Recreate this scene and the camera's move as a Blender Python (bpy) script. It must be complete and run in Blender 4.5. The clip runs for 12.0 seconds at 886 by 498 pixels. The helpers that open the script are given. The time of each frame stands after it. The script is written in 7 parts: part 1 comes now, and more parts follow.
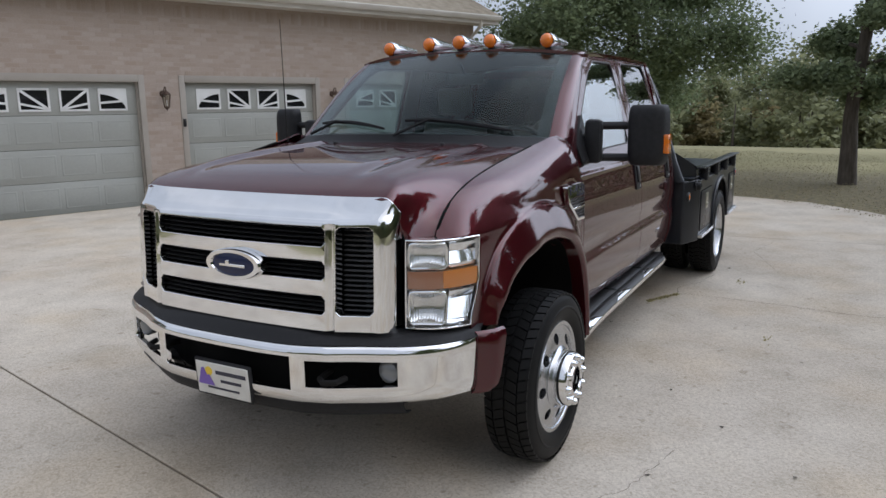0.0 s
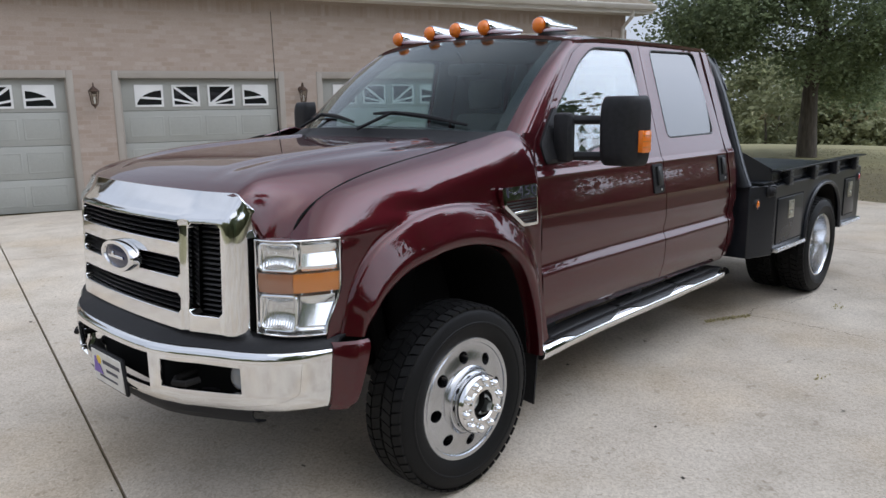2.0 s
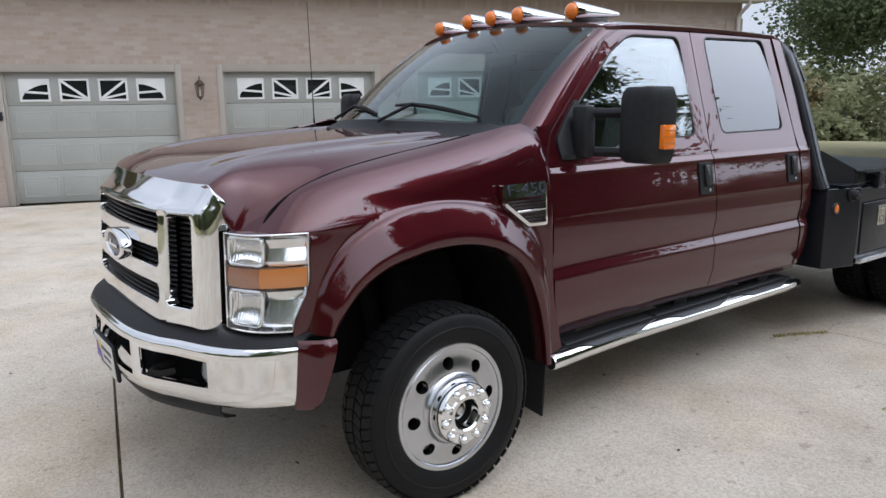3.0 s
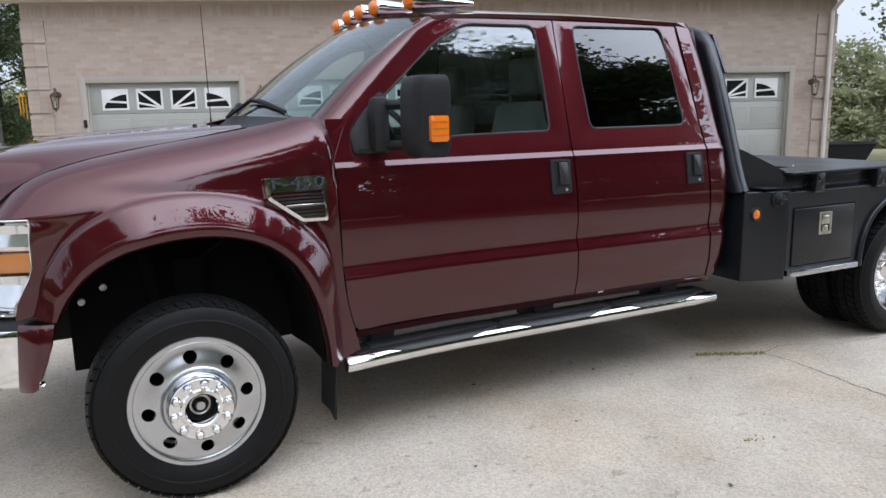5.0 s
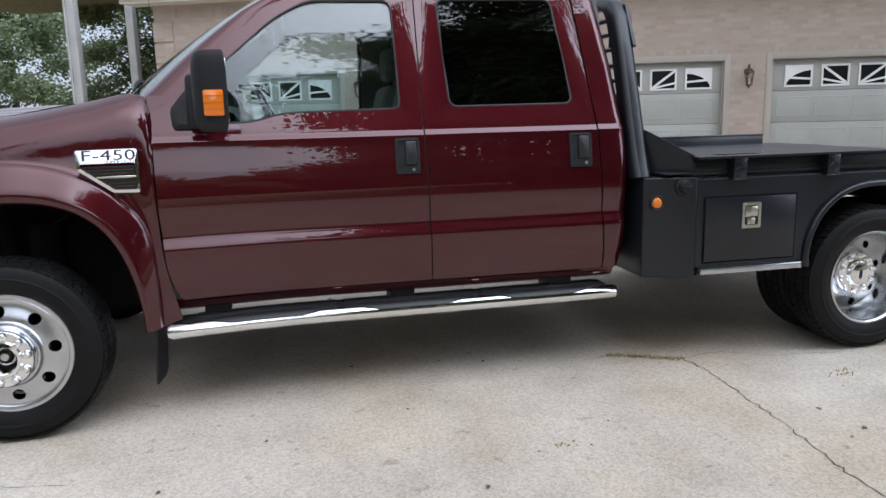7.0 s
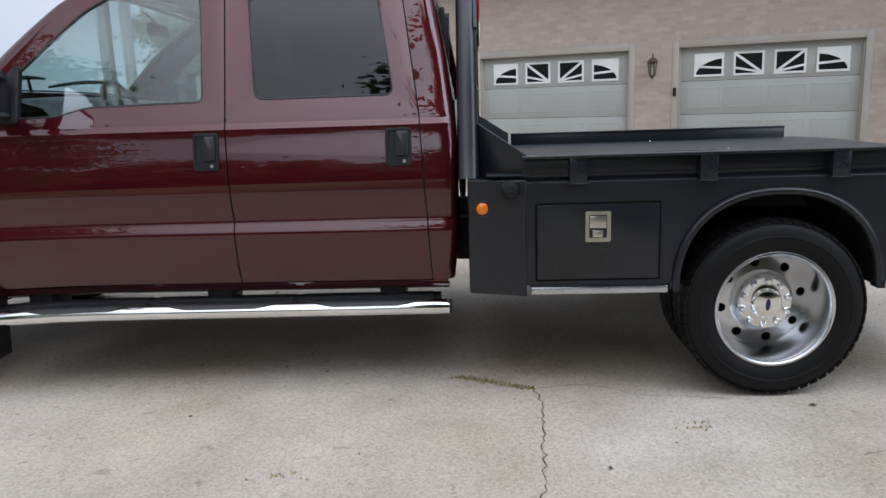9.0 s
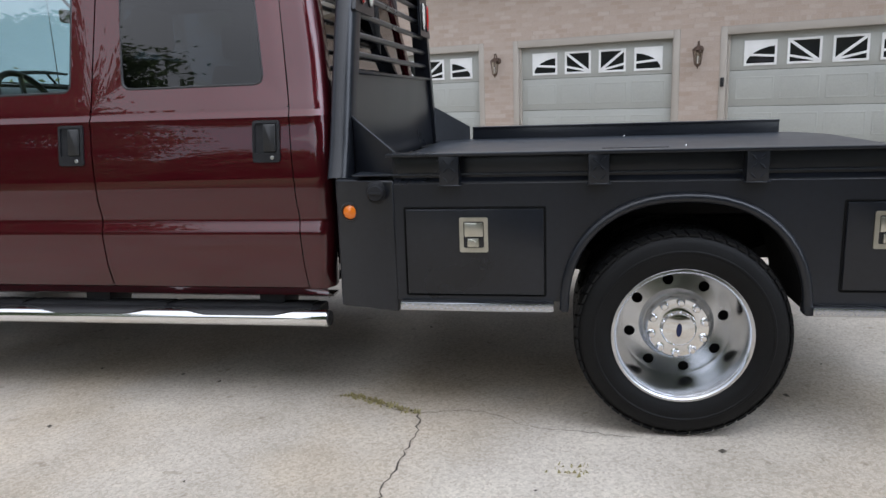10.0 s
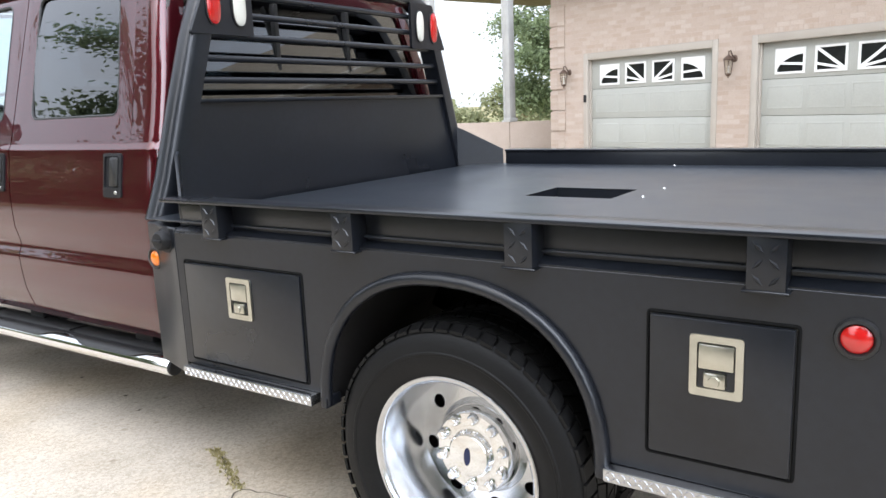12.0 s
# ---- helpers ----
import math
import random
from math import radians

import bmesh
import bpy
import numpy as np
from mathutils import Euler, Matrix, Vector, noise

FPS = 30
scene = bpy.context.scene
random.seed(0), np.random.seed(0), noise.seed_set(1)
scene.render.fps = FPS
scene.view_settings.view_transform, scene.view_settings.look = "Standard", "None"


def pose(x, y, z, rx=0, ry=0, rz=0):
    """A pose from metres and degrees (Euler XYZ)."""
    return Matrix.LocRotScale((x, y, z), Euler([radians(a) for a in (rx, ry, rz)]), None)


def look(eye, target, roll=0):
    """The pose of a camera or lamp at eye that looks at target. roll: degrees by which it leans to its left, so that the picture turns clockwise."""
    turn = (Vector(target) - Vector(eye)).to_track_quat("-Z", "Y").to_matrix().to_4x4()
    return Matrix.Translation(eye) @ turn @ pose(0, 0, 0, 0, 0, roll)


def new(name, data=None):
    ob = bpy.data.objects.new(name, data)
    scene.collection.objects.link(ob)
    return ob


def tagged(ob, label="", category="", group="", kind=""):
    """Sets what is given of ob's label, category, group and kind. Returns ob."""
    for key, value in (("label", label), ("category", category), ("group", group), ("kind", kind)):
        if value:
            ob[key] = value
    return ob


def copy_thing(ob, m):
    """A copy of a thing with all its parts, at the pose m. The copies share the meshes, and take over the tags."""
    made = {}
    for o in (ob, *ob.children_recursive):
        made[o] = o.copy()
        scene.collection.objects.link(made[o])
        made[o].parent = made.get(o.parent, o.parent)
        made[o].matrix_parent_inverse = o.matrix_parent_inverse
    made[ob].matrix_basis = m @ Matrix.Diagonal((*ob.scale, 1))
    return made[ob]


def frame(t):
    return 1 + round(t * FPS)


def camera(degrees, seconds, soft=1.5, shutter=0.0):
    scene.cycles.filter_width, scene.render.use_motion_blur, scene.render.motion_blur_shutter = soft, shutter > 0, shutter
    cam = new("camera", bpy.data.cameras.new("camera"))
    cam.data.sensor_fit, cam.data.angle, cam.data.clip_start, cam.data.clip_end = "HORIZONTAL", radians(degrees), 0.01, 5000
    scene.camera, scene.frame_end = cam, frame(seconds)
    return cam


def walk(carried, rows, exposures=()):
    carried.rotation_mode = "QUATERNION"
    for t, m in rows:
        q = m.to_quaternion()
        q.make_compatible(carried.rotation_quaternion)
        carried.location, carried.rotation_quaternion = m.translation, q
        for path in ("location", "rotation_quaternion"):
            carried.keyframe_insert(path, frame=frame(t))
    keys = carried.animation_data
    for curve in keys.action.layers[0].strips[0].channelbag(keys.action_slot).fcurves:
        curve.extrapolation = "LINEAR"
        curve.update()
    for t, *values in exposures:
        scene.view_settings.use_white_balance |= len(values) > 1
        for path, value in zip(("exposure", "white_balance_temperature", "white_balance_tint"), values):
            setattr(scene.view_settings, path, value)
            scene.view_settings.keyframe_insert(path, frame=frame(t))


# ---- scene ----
cam = camera(62.00, 12.0)
PATH = [
    (0.0, -3.310, -2.289, 1.696, -61.04, -11.00, -0.76),
    (0.5, -3.183, -2.653, 1.688, -55.86, -10.89, -0.77),
    (1.0, -2.955, -2.864, 1.661, -51.66, -11.43, -0.71),
    (1.5, -2.577, -2.988, 1.667, -49.58, -11.29, -0.71),
    (2.0, -2.299, -3.168, 1.658, -45.97, -11.10, -0.80),
    (2.5, -2.052, -3.276, 1.655, -41.16, -11.29, -0.65),
    (4.5, -0.746, -3.950, 1.555, -27.50, -10.92, -1.24),
    (5.0, -0.367, -4.142, 1.536, -25.92, -10.54, -1.17),
    (5.5, -0.034, -4.375, 1.513, -23.49, -10.67, -1.12),
    (6.0, 0.381, -4.479, 1.466, -20.62, -10.93, -1.27),
    (6.5, 0.805, -4.600, 1.435, -16.75, -10.57, -1.32),
    (8.5, 2.653, -4.672, 1.370, 1.08, -11.00, -1.89),
    (9.0, 3.158, -4.453, 1.387, 3.28, -11.17, -1.86),
    (9.5, 3.632, -4.282, 1.398, 5.84, -11.21, -1.90),
    (10.0, 4.028, -3.984, 1.356, 9.78, -11.63, -1.85),
    (10.5, 4.459, -3.625, 1.386, 14.58, -11.09, -1.96),
    (11.0, 4.855, -3.372, 1.477, 18.26, -11.07, -1.76),
    (11.5, 5.179, -3.043, 1.437, 26.25, -11.33, -2.15),
    (12.0, 5.524, -2.739, 1.415, 33.83, -10.94, -2.38),
]


def stand(x, y, z, yaw, pitch, roll):
    """Camera pose from eye, heading (left of +y), pitch and roll in degrees."""
    turn = pose(0, 0, 0, 0, 0, yaw) @ pose(0, 0, 0, 90 + pitch) @ pose(0, 0, 0, 0, 0, roll)
    return Matrix.Translation((x, y, z)) @ turn


STOPS = [(0.0, -0.49, 6640, 10), (0.5, -0.42, 6640, 10), (1.5, -0.34, 6640, 10), (2.5, -0.20, 6640, 10), (4.5, 0.10, 6640, 10), (5.5, 0.15, 6560, 10), (6.5, 0.11, 6560, 10), (8.5, -0.11, 6560, 10), (9.5, -0.08, 6580, 10), (10.5, 0.23, 6620, 10), (11.0, 0.42, 6780, 10), (11.5, 0.78, 6850, 10), (12.0, 0.97, 6900, 9)]
walk(cam, [(t, stand(*p)) for t, *p in PATH], STOPS)

# world and sun: bright even overcast, a faint sun high behind the camera
world = bpy.data.worlds.new("sky")
scene.world = world
world.use_nodes = True
wn, wl = world.node_tree.nodes, world.node_tree.links
sky = wn.new("ShaderNodeTexSky")
sky.sky_type, sky.sun_disc = "NISHITA", False
sky.sun_elevation, sky.sun_rotation = radians(52), radians(200)
soft = wn.new("ShaderNodeHueSaturation")
soft.inputs["Saturation"].default_value = 0.35
wl.new(sky.outputs[0], soft.inputs["Color"])
wc = wn.new("ShaderNodeTexCoord")
cloud = wn.new("ShaderNodeTexNoise")
cloud.inputs["Scale"].default_value, cloud.inputs["Detail"].default_value = 2.2, 5.0
wl.new(wc.outputs["Generated"], cloud.inputs["Vector"])
layer = wn.new("ShaderNodeValToRGB")
layer.color_ramp.elements[0].position, layer.color_ramp.elements[0].color = 0.3, (4.95, 6.05, 8.2, 1)
layer.color_ramp.elements[1].position, layer.color_ramp.elements[1].color = 0.68, (7.95, 8.9, 10.9, 1)
wl.new(cloud.outputs[0], layer.inputs[0])
veil = wn.new("ShaderNodeMix")
veil.data_type = "RGBA"
veil.inputs[0].default_value = 0.72
wl.new(soft.outputs[0], veil.inputs[6])
wl.new(layer.outputs[0], veil.inputs[7])
# an overcast sky brightens towards the zenith
height = wn.new("ShaderNodeSeparateXYZ")
wl.new(wc.outputs["Generated"], height.inputs[0])
rise = wn.new("ShaderNodeValToRGB")
rise.color_ramp.elements[0].position, rise.color_ramp.elements[0].color = 0.0, (0.96, 0.97, 0.985, 1)
rise.color_ramp.elements[1].position, rise.color_ramp.elements[1].color = 0.9, (1.45, 1.44, 1.43, 1)
wl.new(height.outputs[2], rise.inputs[0])
dome = wn.new("ShaderNodeMix")
dome.data_type, dome.blend_type = "RGBA", "MULTIPLY"
dome.inputs[0].default_value = 1.0
wl.new(veil.outputs[2], dome.inputs[6])
wl.new(rise.outputs[0], dome.inputs[7])
# and glows round the veiled sun behind the camera
toward = wn.new("ShaderNodeVectorMath")
toward.operation = "DOT_PRODUCT"
toward.inputs[1].default_value = (0.55, -0.62, 0.56)
wl.new(wc.outputs["Generated"], toward.inputs[0])
glow = wn.new("ShaderNodeValToRGB")
while len(glow.color_ramp.elements) < 4:
    glow.color_ramp.elements.new(0.5)
for e, (p, v) in zip(glow.color_ramp.elements, ((0.0, 1.0), (0.50, 1.02), (0.77, 2.1), (1.0, 4.9))):
    e.position, e.color = p, (v, v * 0.985, v * 0.965, 1)
wl.new(toward.outputs["Value"], glow.inputs[0])
veiled = wn.new("ShaderNodeMix")
veiled.data_type, veiled.blend_type = "RGBA", "MULTIPLY"
veiled.inputs[0].default_value = 1.0
wl.new(dome.outputs[2], veiled.inputs[6])
wl.new(glow.outputs[0], veiled.inputs[7])
wl.new(veiled.outputs[2], wn["Background"].inputs[0])
wn["Background"].inputs[1].default_value = 0.110
sun = new("sun", bpy.data.lights.new("sun", "SUN"))
sun.data.energy, sun.data.angle, sun.data.color = 0.7, radians(95), (1.0, 0.98, 0.96)
sun.matrix_world = look((3, -9, 14), (2, 0, 0))

# ---- materials ----


def principled(name, col, rough=0.5, metal=0.0, coat=0.0, spec=0.5):
    m = bpy.data.materials.new(name)
    m.use_nodes = True
    b = m.node_tree.nodes["Principled BSDF"]
    b.inputs["Base Color"].default_value = (*col, 1)
    b.inputs["Roughness"].default_value, b.inputs["Metallic"].default_value = rough, metal
    b.inputs["Coat Weight"].default_value, b.inputs["Coat Roughness"].default_value = coat, 0.03
    b.inputs["Specular IOR Level"].default_value = spec
    return m, b, m.node_tree.nodes, m.node_tree.links


def noise_node(n, l, scale, detail=4.0, source="Object", stretch=None):
    tc = n.new("ShaderNodeTexCoord")
    tex = n.new("ShaderNodeTexNoise")
    tex.inputs["Scale"].default_value, tex.inputs["Detail"].default_value = scale, detail
    if stretch:
        mp = n.new("ShaderNodeMapping")
        mp.inputs["Scale"].default_value = stretch
        l.new(tc.outputs[source], mp.inputs[0])
        l.new(mp.outputs[0], tex.inputs["Vector"])
    else:
        l.new(tc.outputs[source], tex.inputs["Vector"])
    return tex


def ramp_node(n, l, fac, stops):
    r = n.new("ShaderNodeValToRGB")
    while len(r.color_ramp.elements) < len(stops):
        r.color_ramp.elements.new(0.5)
    for e, (p, c) in zip(r.color_ramp.elements, stops):
        e.position, e.color = p, (*c, 1)
    l.new(fac, r.inputs[0])
    return r


def mix_node(n, l, fac, a, b, mode="MIX"):
    x = n.new("ShaderNodeMix")
    x.data_type, x.blend_type = "RGBA", mode
    for socket, v in ((x.inputs[0], fac), (x.inputs[6], a), (x.inputs[7], b)):
        if isinstance(v, (int, float)):
            socket.default_value = v
        elif isinstance(v, tuple):
            socket.default_value = (*v, 1)
        else:
            l.new(v, socket)
    return x.outputs[2]


def bump_node(n, l, b, height, strength=0.3, distance=0.01):
    k = n.new("ShaderNodeBump")
    k.inputs["Strength"].default_value, k.inputs["Distance"].default_value = strength, distance
    l.new(height, k.inputs["Height"])
    l.new(k.outputs[0], b.inputs["Normal"])


def varied(name, lo, hi, scale, rough=(0.5, 0.6), fine=None, bump=0.0, metal=0.0, coat=0.0, source="Object", stretch=None, spec=0.5):
    """A surface whose colour and roughness wander between two values, with an optional fine grain and relief."""
    m, b, n, l = principled(name, lo, rough[0], metal, coat, spec)
    big = noise_node(n, l, scale, 5.0, source, stretch)
    col = ramp_node(n, l, big.outputs[0], [(0.3, lo), (0.7, hi)]).outputs[0]
    g = big
    if fine:
        g = noise_node(n, l, fine, 3.0, source, stretch)
        shade = ramp_node(n, l, g.outputs[0], [(0.3, (0.82, 0.82, 0.82)), (0.7, (1.1, 1.1, 1.1))])
        col = mix_node(n, l, 1.0, col, shade.outputs[0], "MULTIPLY")
    l.new(col, b.inputs["Base Color"])
    rr = n.new("ShaderNodeMapRange")
    rr.inputs[3].default_value, rr.inputs[4].default_value = rough
    l.new(big.outputs[0], rr.inputs[0])
    l.new(rr.outputs[0], b.inputs["Roughness"])
    if bump:
        bump_node(n, l, b, g.outputs[0], bump, 0.004)
    return m


def paint_material():
    m, b, n, l = principled("burgundy_paint", (0.1, 0.01, 0.015), 0.36, 0.6, 1.0, 0.0)
    flake = noise_node(n, l, 900.0, 2.0)
    col = ramp_node(n, l, flake.outputs[0], [(0.35, (0.050, 0.0040, 0.0068)), (0.7, (0.080, 0.0072, 0.0118))])
    l.new(col.outputs[0], b.inputs["Base Color"])
    dust = noise_node(n, l, 6.0, 5.0)
    rr = n.new("ShaderNodeMapRange")
    rr.inputs[3].default_value, rr.inputs[4].default_value = 0.004, 0.016
    l.new(dust.outputs[0], rr.inputs[0])
    l.new(rr.outputs[0], b.inputs["Coat Roughness"])
    b.inputs["Coat IOR"].default_value = 1.63
    return m


def concrete_material():
    m, b, n, l = principled("concrete", (0.4, 0.37, 0.33), 0.85)
    big = noise_node(n, l, 0.35, 6.0)
    col = ramp_node(n, l, big.outputs[0], [(0.3, (0.46, 0.400, 0.335)), (0.5, (0.52, 0.465, 0.395)), (0.72, (0.57, 0.515, 0.445))]).outputs[0]
    blot = noise_node(n, l, 2.3, 7.0)
    shade = ramp_node(n, l, blot.outputs[0], [(0.28, (0.84, 0.83, 0.81)), (0.52, (1.0, 1.0, 1.0)), (0.75, (1.10, 1.10, 1.09))])
    col = mix_node(n, l, 1.0, col, shade.outputs[0], "MULTIPLY")
    # wide tan stains and paler scoured patches
    wash = noise_node(n, l, 0.8, 9.0)
    tan = ramp_node(n, l, wash.outputs[0], [(0.36, (1.05, 1.05, 1.05)), (0.50, (1.0, 0.985, 0.96)), (0.60, (0.98, 0.915, 0.82)), (0.70, (0.95, 0.86, 0.74))])
    col = mix_node(n, l, 0.72, col, tan.outputs[0], "MULTIPLY")
    tc = n.new("ShaderNodeTexCoord")
    peb = n.new("ShaderNodeTexVoronoi")
    peb.inputs["Scale"].default_value = 95.0
    l.new(tc.outputs["Object"], peb.inputs["Vector"])
    stone = ramp_node(n, l, peb.outputs["Color"], [(0.1, (0.72, 0.68, 0.63)), (0.5, (0.98, 0.97, 0.95)), (0.92, (1.2, 1.19, 1.17))])
    col = mix_node(n, l, 0.66, col, stone.outputs[0], "MULTIPLY")
    grit = noise_node(n, l, 260.0, 3.0)
    fleck = ramp_node(n, l, grit.outputs[0], [(0.32, (0.7, 0.68, 0.65)), (0.5, (1, 1, 1)), (0.75, (1.12, 1.12, 1.1))])
    col = mix_node(n, l, 0.72, col, fleck.outputs[0], "MULTIPLY")
    dirt = noise_node(n, l, 14.0, 8.0)
    spot = ramp_node(n, l, dirt.outputs[0], [(0.29, (0.50, 0.46, 0.40)), (0.35, (1, 1, 1))])
    col = mix_node(n, l, 0.55, col, spot.outputs[0], "MULTIPLY")
    l.new(col, b.inputs["Base Color"])
    bump_node(n, l, b, peb.outputs["Distance"], 0.22, 0.003)
    return m


def lawn_material():
    """Pale grass, browner and littered with dead leaves within some fourteen metres of the drive."""
    m, b, n, l = principled("lawn", (0.2, 0.18, 0.1), 0.9, spec=0.2)
    big = noise_node(n, l, 0.22, 5.0)
    col = ramp_node(n, l, big.outputs[0], [(0.3, (0.185, 0.168, 0.085)), (0.7, (0.31, 0.278, 0.150))]).outputs[0]
    tc = n.new("ShaderNodeTexCoord")
    away = n.new("ShaderNodeVectorMath")
    away.operation = "DISTANCE"
    away.inputs[1].default_value = (3, 1, 0)
    l.new(tc.outputs["Object"], away.inputs[0])
    ragged = noise_node(n, l, 0.5, 6.0)
    wander = n.new("ShaderNodeMath")
    wander.operation, wander.inputs[1].default_value = "MULTIPLY_ADD", 5.0
    l.new(ragged.outputs[0], wander.inputs[0])
    l.new(away.outputs["Value"], wander.inputs[2])
    share = n.new("ShaderNodeMapRange")
    share.inputs[1].default_value, share.inputs[2].default_value = 15.6, 18.2
    l.new(wander.outputs[0], share.inputs[0])
    litter = noise_node(n, l, 9.0, 5.0)
    brown = ramp_node(n, l, litter.outputs[0], [(0.32, (0.105, 0.088, 0.055)), (0.52, (0.175, 0.150, 0.088)), (0.68, (0.225, 0.175, 0.105))]).outputs[0]
    col = mix_node(n, l, share.outputs[0], brown, col)
    grain = noise_node(n, l, 40.0, 4.0)
    shade = ramp_node(n, l, grain.outputs[0], [(0.3, (0.80, 0.80, 0.78)), (0.7, (1.12, 1.12, 1.1))])
    col = mix_node(n, l, 1.0, col, shade.outputs[0], "MULTIPLY")
    l.new(col, b.inputs["Base Color"])
    bump_node(n, l, b, litter.outputs[0], 0.6, 0.004)
    return m


def brick_material():
    m, b, n, l = principled("pink_brick", (0.45, 0.33, 0.27), 0.9)
    info = n.new("ShaderNodeObjectInfo")
    geo = n.new("ShaderNodeNewGeometry")
    add = n.new("ShaderNodeMath")
    add.operation = "ADD"
    l.new(info.outputs["Random"], add.inputs[0])
    l.new(geo.outputs["Random Per Island"], add.inputs[1])
    fr = n.new("ShaderNodeMath")
    fr.operation = "FRACT"
    l.new(add.outputs[0], fr.inputs[0])
    col = ramp_node(n, l, fr.outputs[0], [(0.0, (0.334, 0.262, 0.214)), (0.3, (0.356, 0.287, 0.240)), (0.7, (0.372, 0.303, 0.255)), (1.0, (0.402, 0.336, 0.290))]).outputs[0]
    tc = noise_node(n, l, 60.0, 5.0)
    shade = ramp_node(n, l, tc.outputs[0], [(0.3, (0.86, 0.85, 0.84)), (0.7, (1.07, 1.07, 1.07))])
    col = mix_node(n, l, 1.0, col, shade.outputs[0], "MULTIPLY")
    l.new(col, b.inputs["Base Color"])
    bump_node(n, l, b, tc.outputs[0], 0.15, 0.003)
    return m


def pane_glass(name, tint, gloss, slope=1.7):
    """Thin car glass: tinted and clear, its gloss rising at a slant."""
    m = bpy.data.materials.new(name)
    m.use_nodes = True
    n, l = m.node_tree.nodes, m.node_tree.links
    n.remove(n["Principled BSDF"])
    t = n.new("ShaderNodeBsdfTransparent")
    t.inputs[0].default_value = (*tint, 1)
    g = n.new("ShaderNodeBsdfGlossy")
    g.inputs["Roughness"].default_value = 0.012
    slant = n.new("ShaderNodeLayerWeight")
    slant.inputs[0].default_value = 0.5
    power = n.new("ShaderNodeMath")
    power.operation = "POWER"
    l.new(slant.outputs["Facing"], power.inputs[0])
    power.inputs[1].default_value = slope
    share = n.new("ShaderNodeMapRange")
    share.inputs[3].default_value, share.inputs[4].default_value = gloss, 0.9
    l.new(power.outputs[0], share.inputs[0])
    mx = n.new("ShaderNodeMixShader")
    l.new(share.outputs[0], mx.inputs[0])
    l.new(t.outputs[0], mx.inputs[1])
    l.new(g.outputs[0], mx.inputs[2])
    l.new(mx.outputs[0], n["Material Output"].inputs[0])
    return m


def lens_material(name, tint, gloss=0.07):
    """Thin clear cover with a faint even gloss."""
    m = bpy.data.materials.new(name)
    m.use_nodes = True
    n, l = m.node_tree.nodes, m.node_tree.links
    n.remove(n["Principled BSDF"])
    t = n.new("ShaderNodeBsdfTransparent")
    t.inputs[0].default_value = (*tint, 1)
    g = n.new("ShaderNodeBsdfGlossy")
    g.inputs["Roughness"].default_value = 0.02
    mx = n.new("ShaderNodeMixShader")
    mx.inputs[0].default_value = gloss
    l.new(t.outputs[0], mx.inputs[1])
    l.new(g.outputs[0], mx.inputs[2])
    l.new(mx.outputs[0], n["Material Output"].inputs[0])
    return m


def tread_plate(name, base, rough, metal, scale):
    """Diamond tread plate: crossed raised bars."""
    m, b, n, l = principled(name, base, rough, metal)
    tc = n.new("ShaderNodeTexCoord")
    hs = []
    for ang in (45, -45):
        mp = n.new("ShaderNodeMapping")
        mp.inputs["Rotation"].default_value = (0, 0, radians(ang))
        mp.inputs["Scale"].default_value = (scale, scale * 0.45, scale)
        l.new(tc.outputs["Object"], mp.inputs[0])
        v = n.new("ShaderNodeTexVoronoi")
        v.inputs["Scale"].default_value, v.inputs["Randomness"].default_value = 1.0, 0.0
        l.new(mp.outputs[0], v.inputs["Vector"])
        r = ramp_node(n, l, v.outputs["Distance"], [(0.18, (1, 1, 1)), (0.3, (0, 0, 0))])
        hs.append(r.outputs[0])
    h = mix_node(n, l, 1.0, hs[0], hs[1], "LIGHTEN")
    bump_node(n, l, b, h, 0.8, 0.004)
    # the light caught by the raised bars is put into their colour, paler
    lit_bars = mix_node(n, l, h, base, tuple(1.8 * c for c in base))
    l.new(lit_bars, b.inputs["Base Color"])
    wear = noise_node(n, l, 3.0, 5.0)
    rr = n.new("ShaderNodeMapRange")
    rr.inputs[3].default_value, rr.inputs[4].default_value = rough * 0.8, rough * 1.25
    l.new(wear.outputs[0], rr.inputs[0])
    l.new(rr.outputs[0], b.inputs["Roughness"])
    return m


def leaf_material(name, dark, light, rough=0.55):
    m, b, n, l = principled(name, dark, rough, spec=0.3)
    geo = n.new("ShaderNodeNewGeometry")
    col = ramp_node(n, l, geo.outputs["Random Per Island"], [(0.0, dark), (0.7, light), (1.0, tuple(min(1, 1.18 * c) for c in light))])
    l.new(col.outputs[0], b.inputs["Base Color"])
    # light shining through the thin leaves
    t = n.new("ShaderNodeBsdfTranslucent")
    l.new(col.outputs[0], t.inputs[0])
    mx = n.new("ShaderNodeMixShader")
    mx.inputs[0].default_value = 0.45
    l.new(b.outputs[0], mx.inputs[1])
    l.new(t.outputs[0], mx.inputs[2])
    l.new(mx.outputs[0], n["Material Output"].inputs[0])
    return m


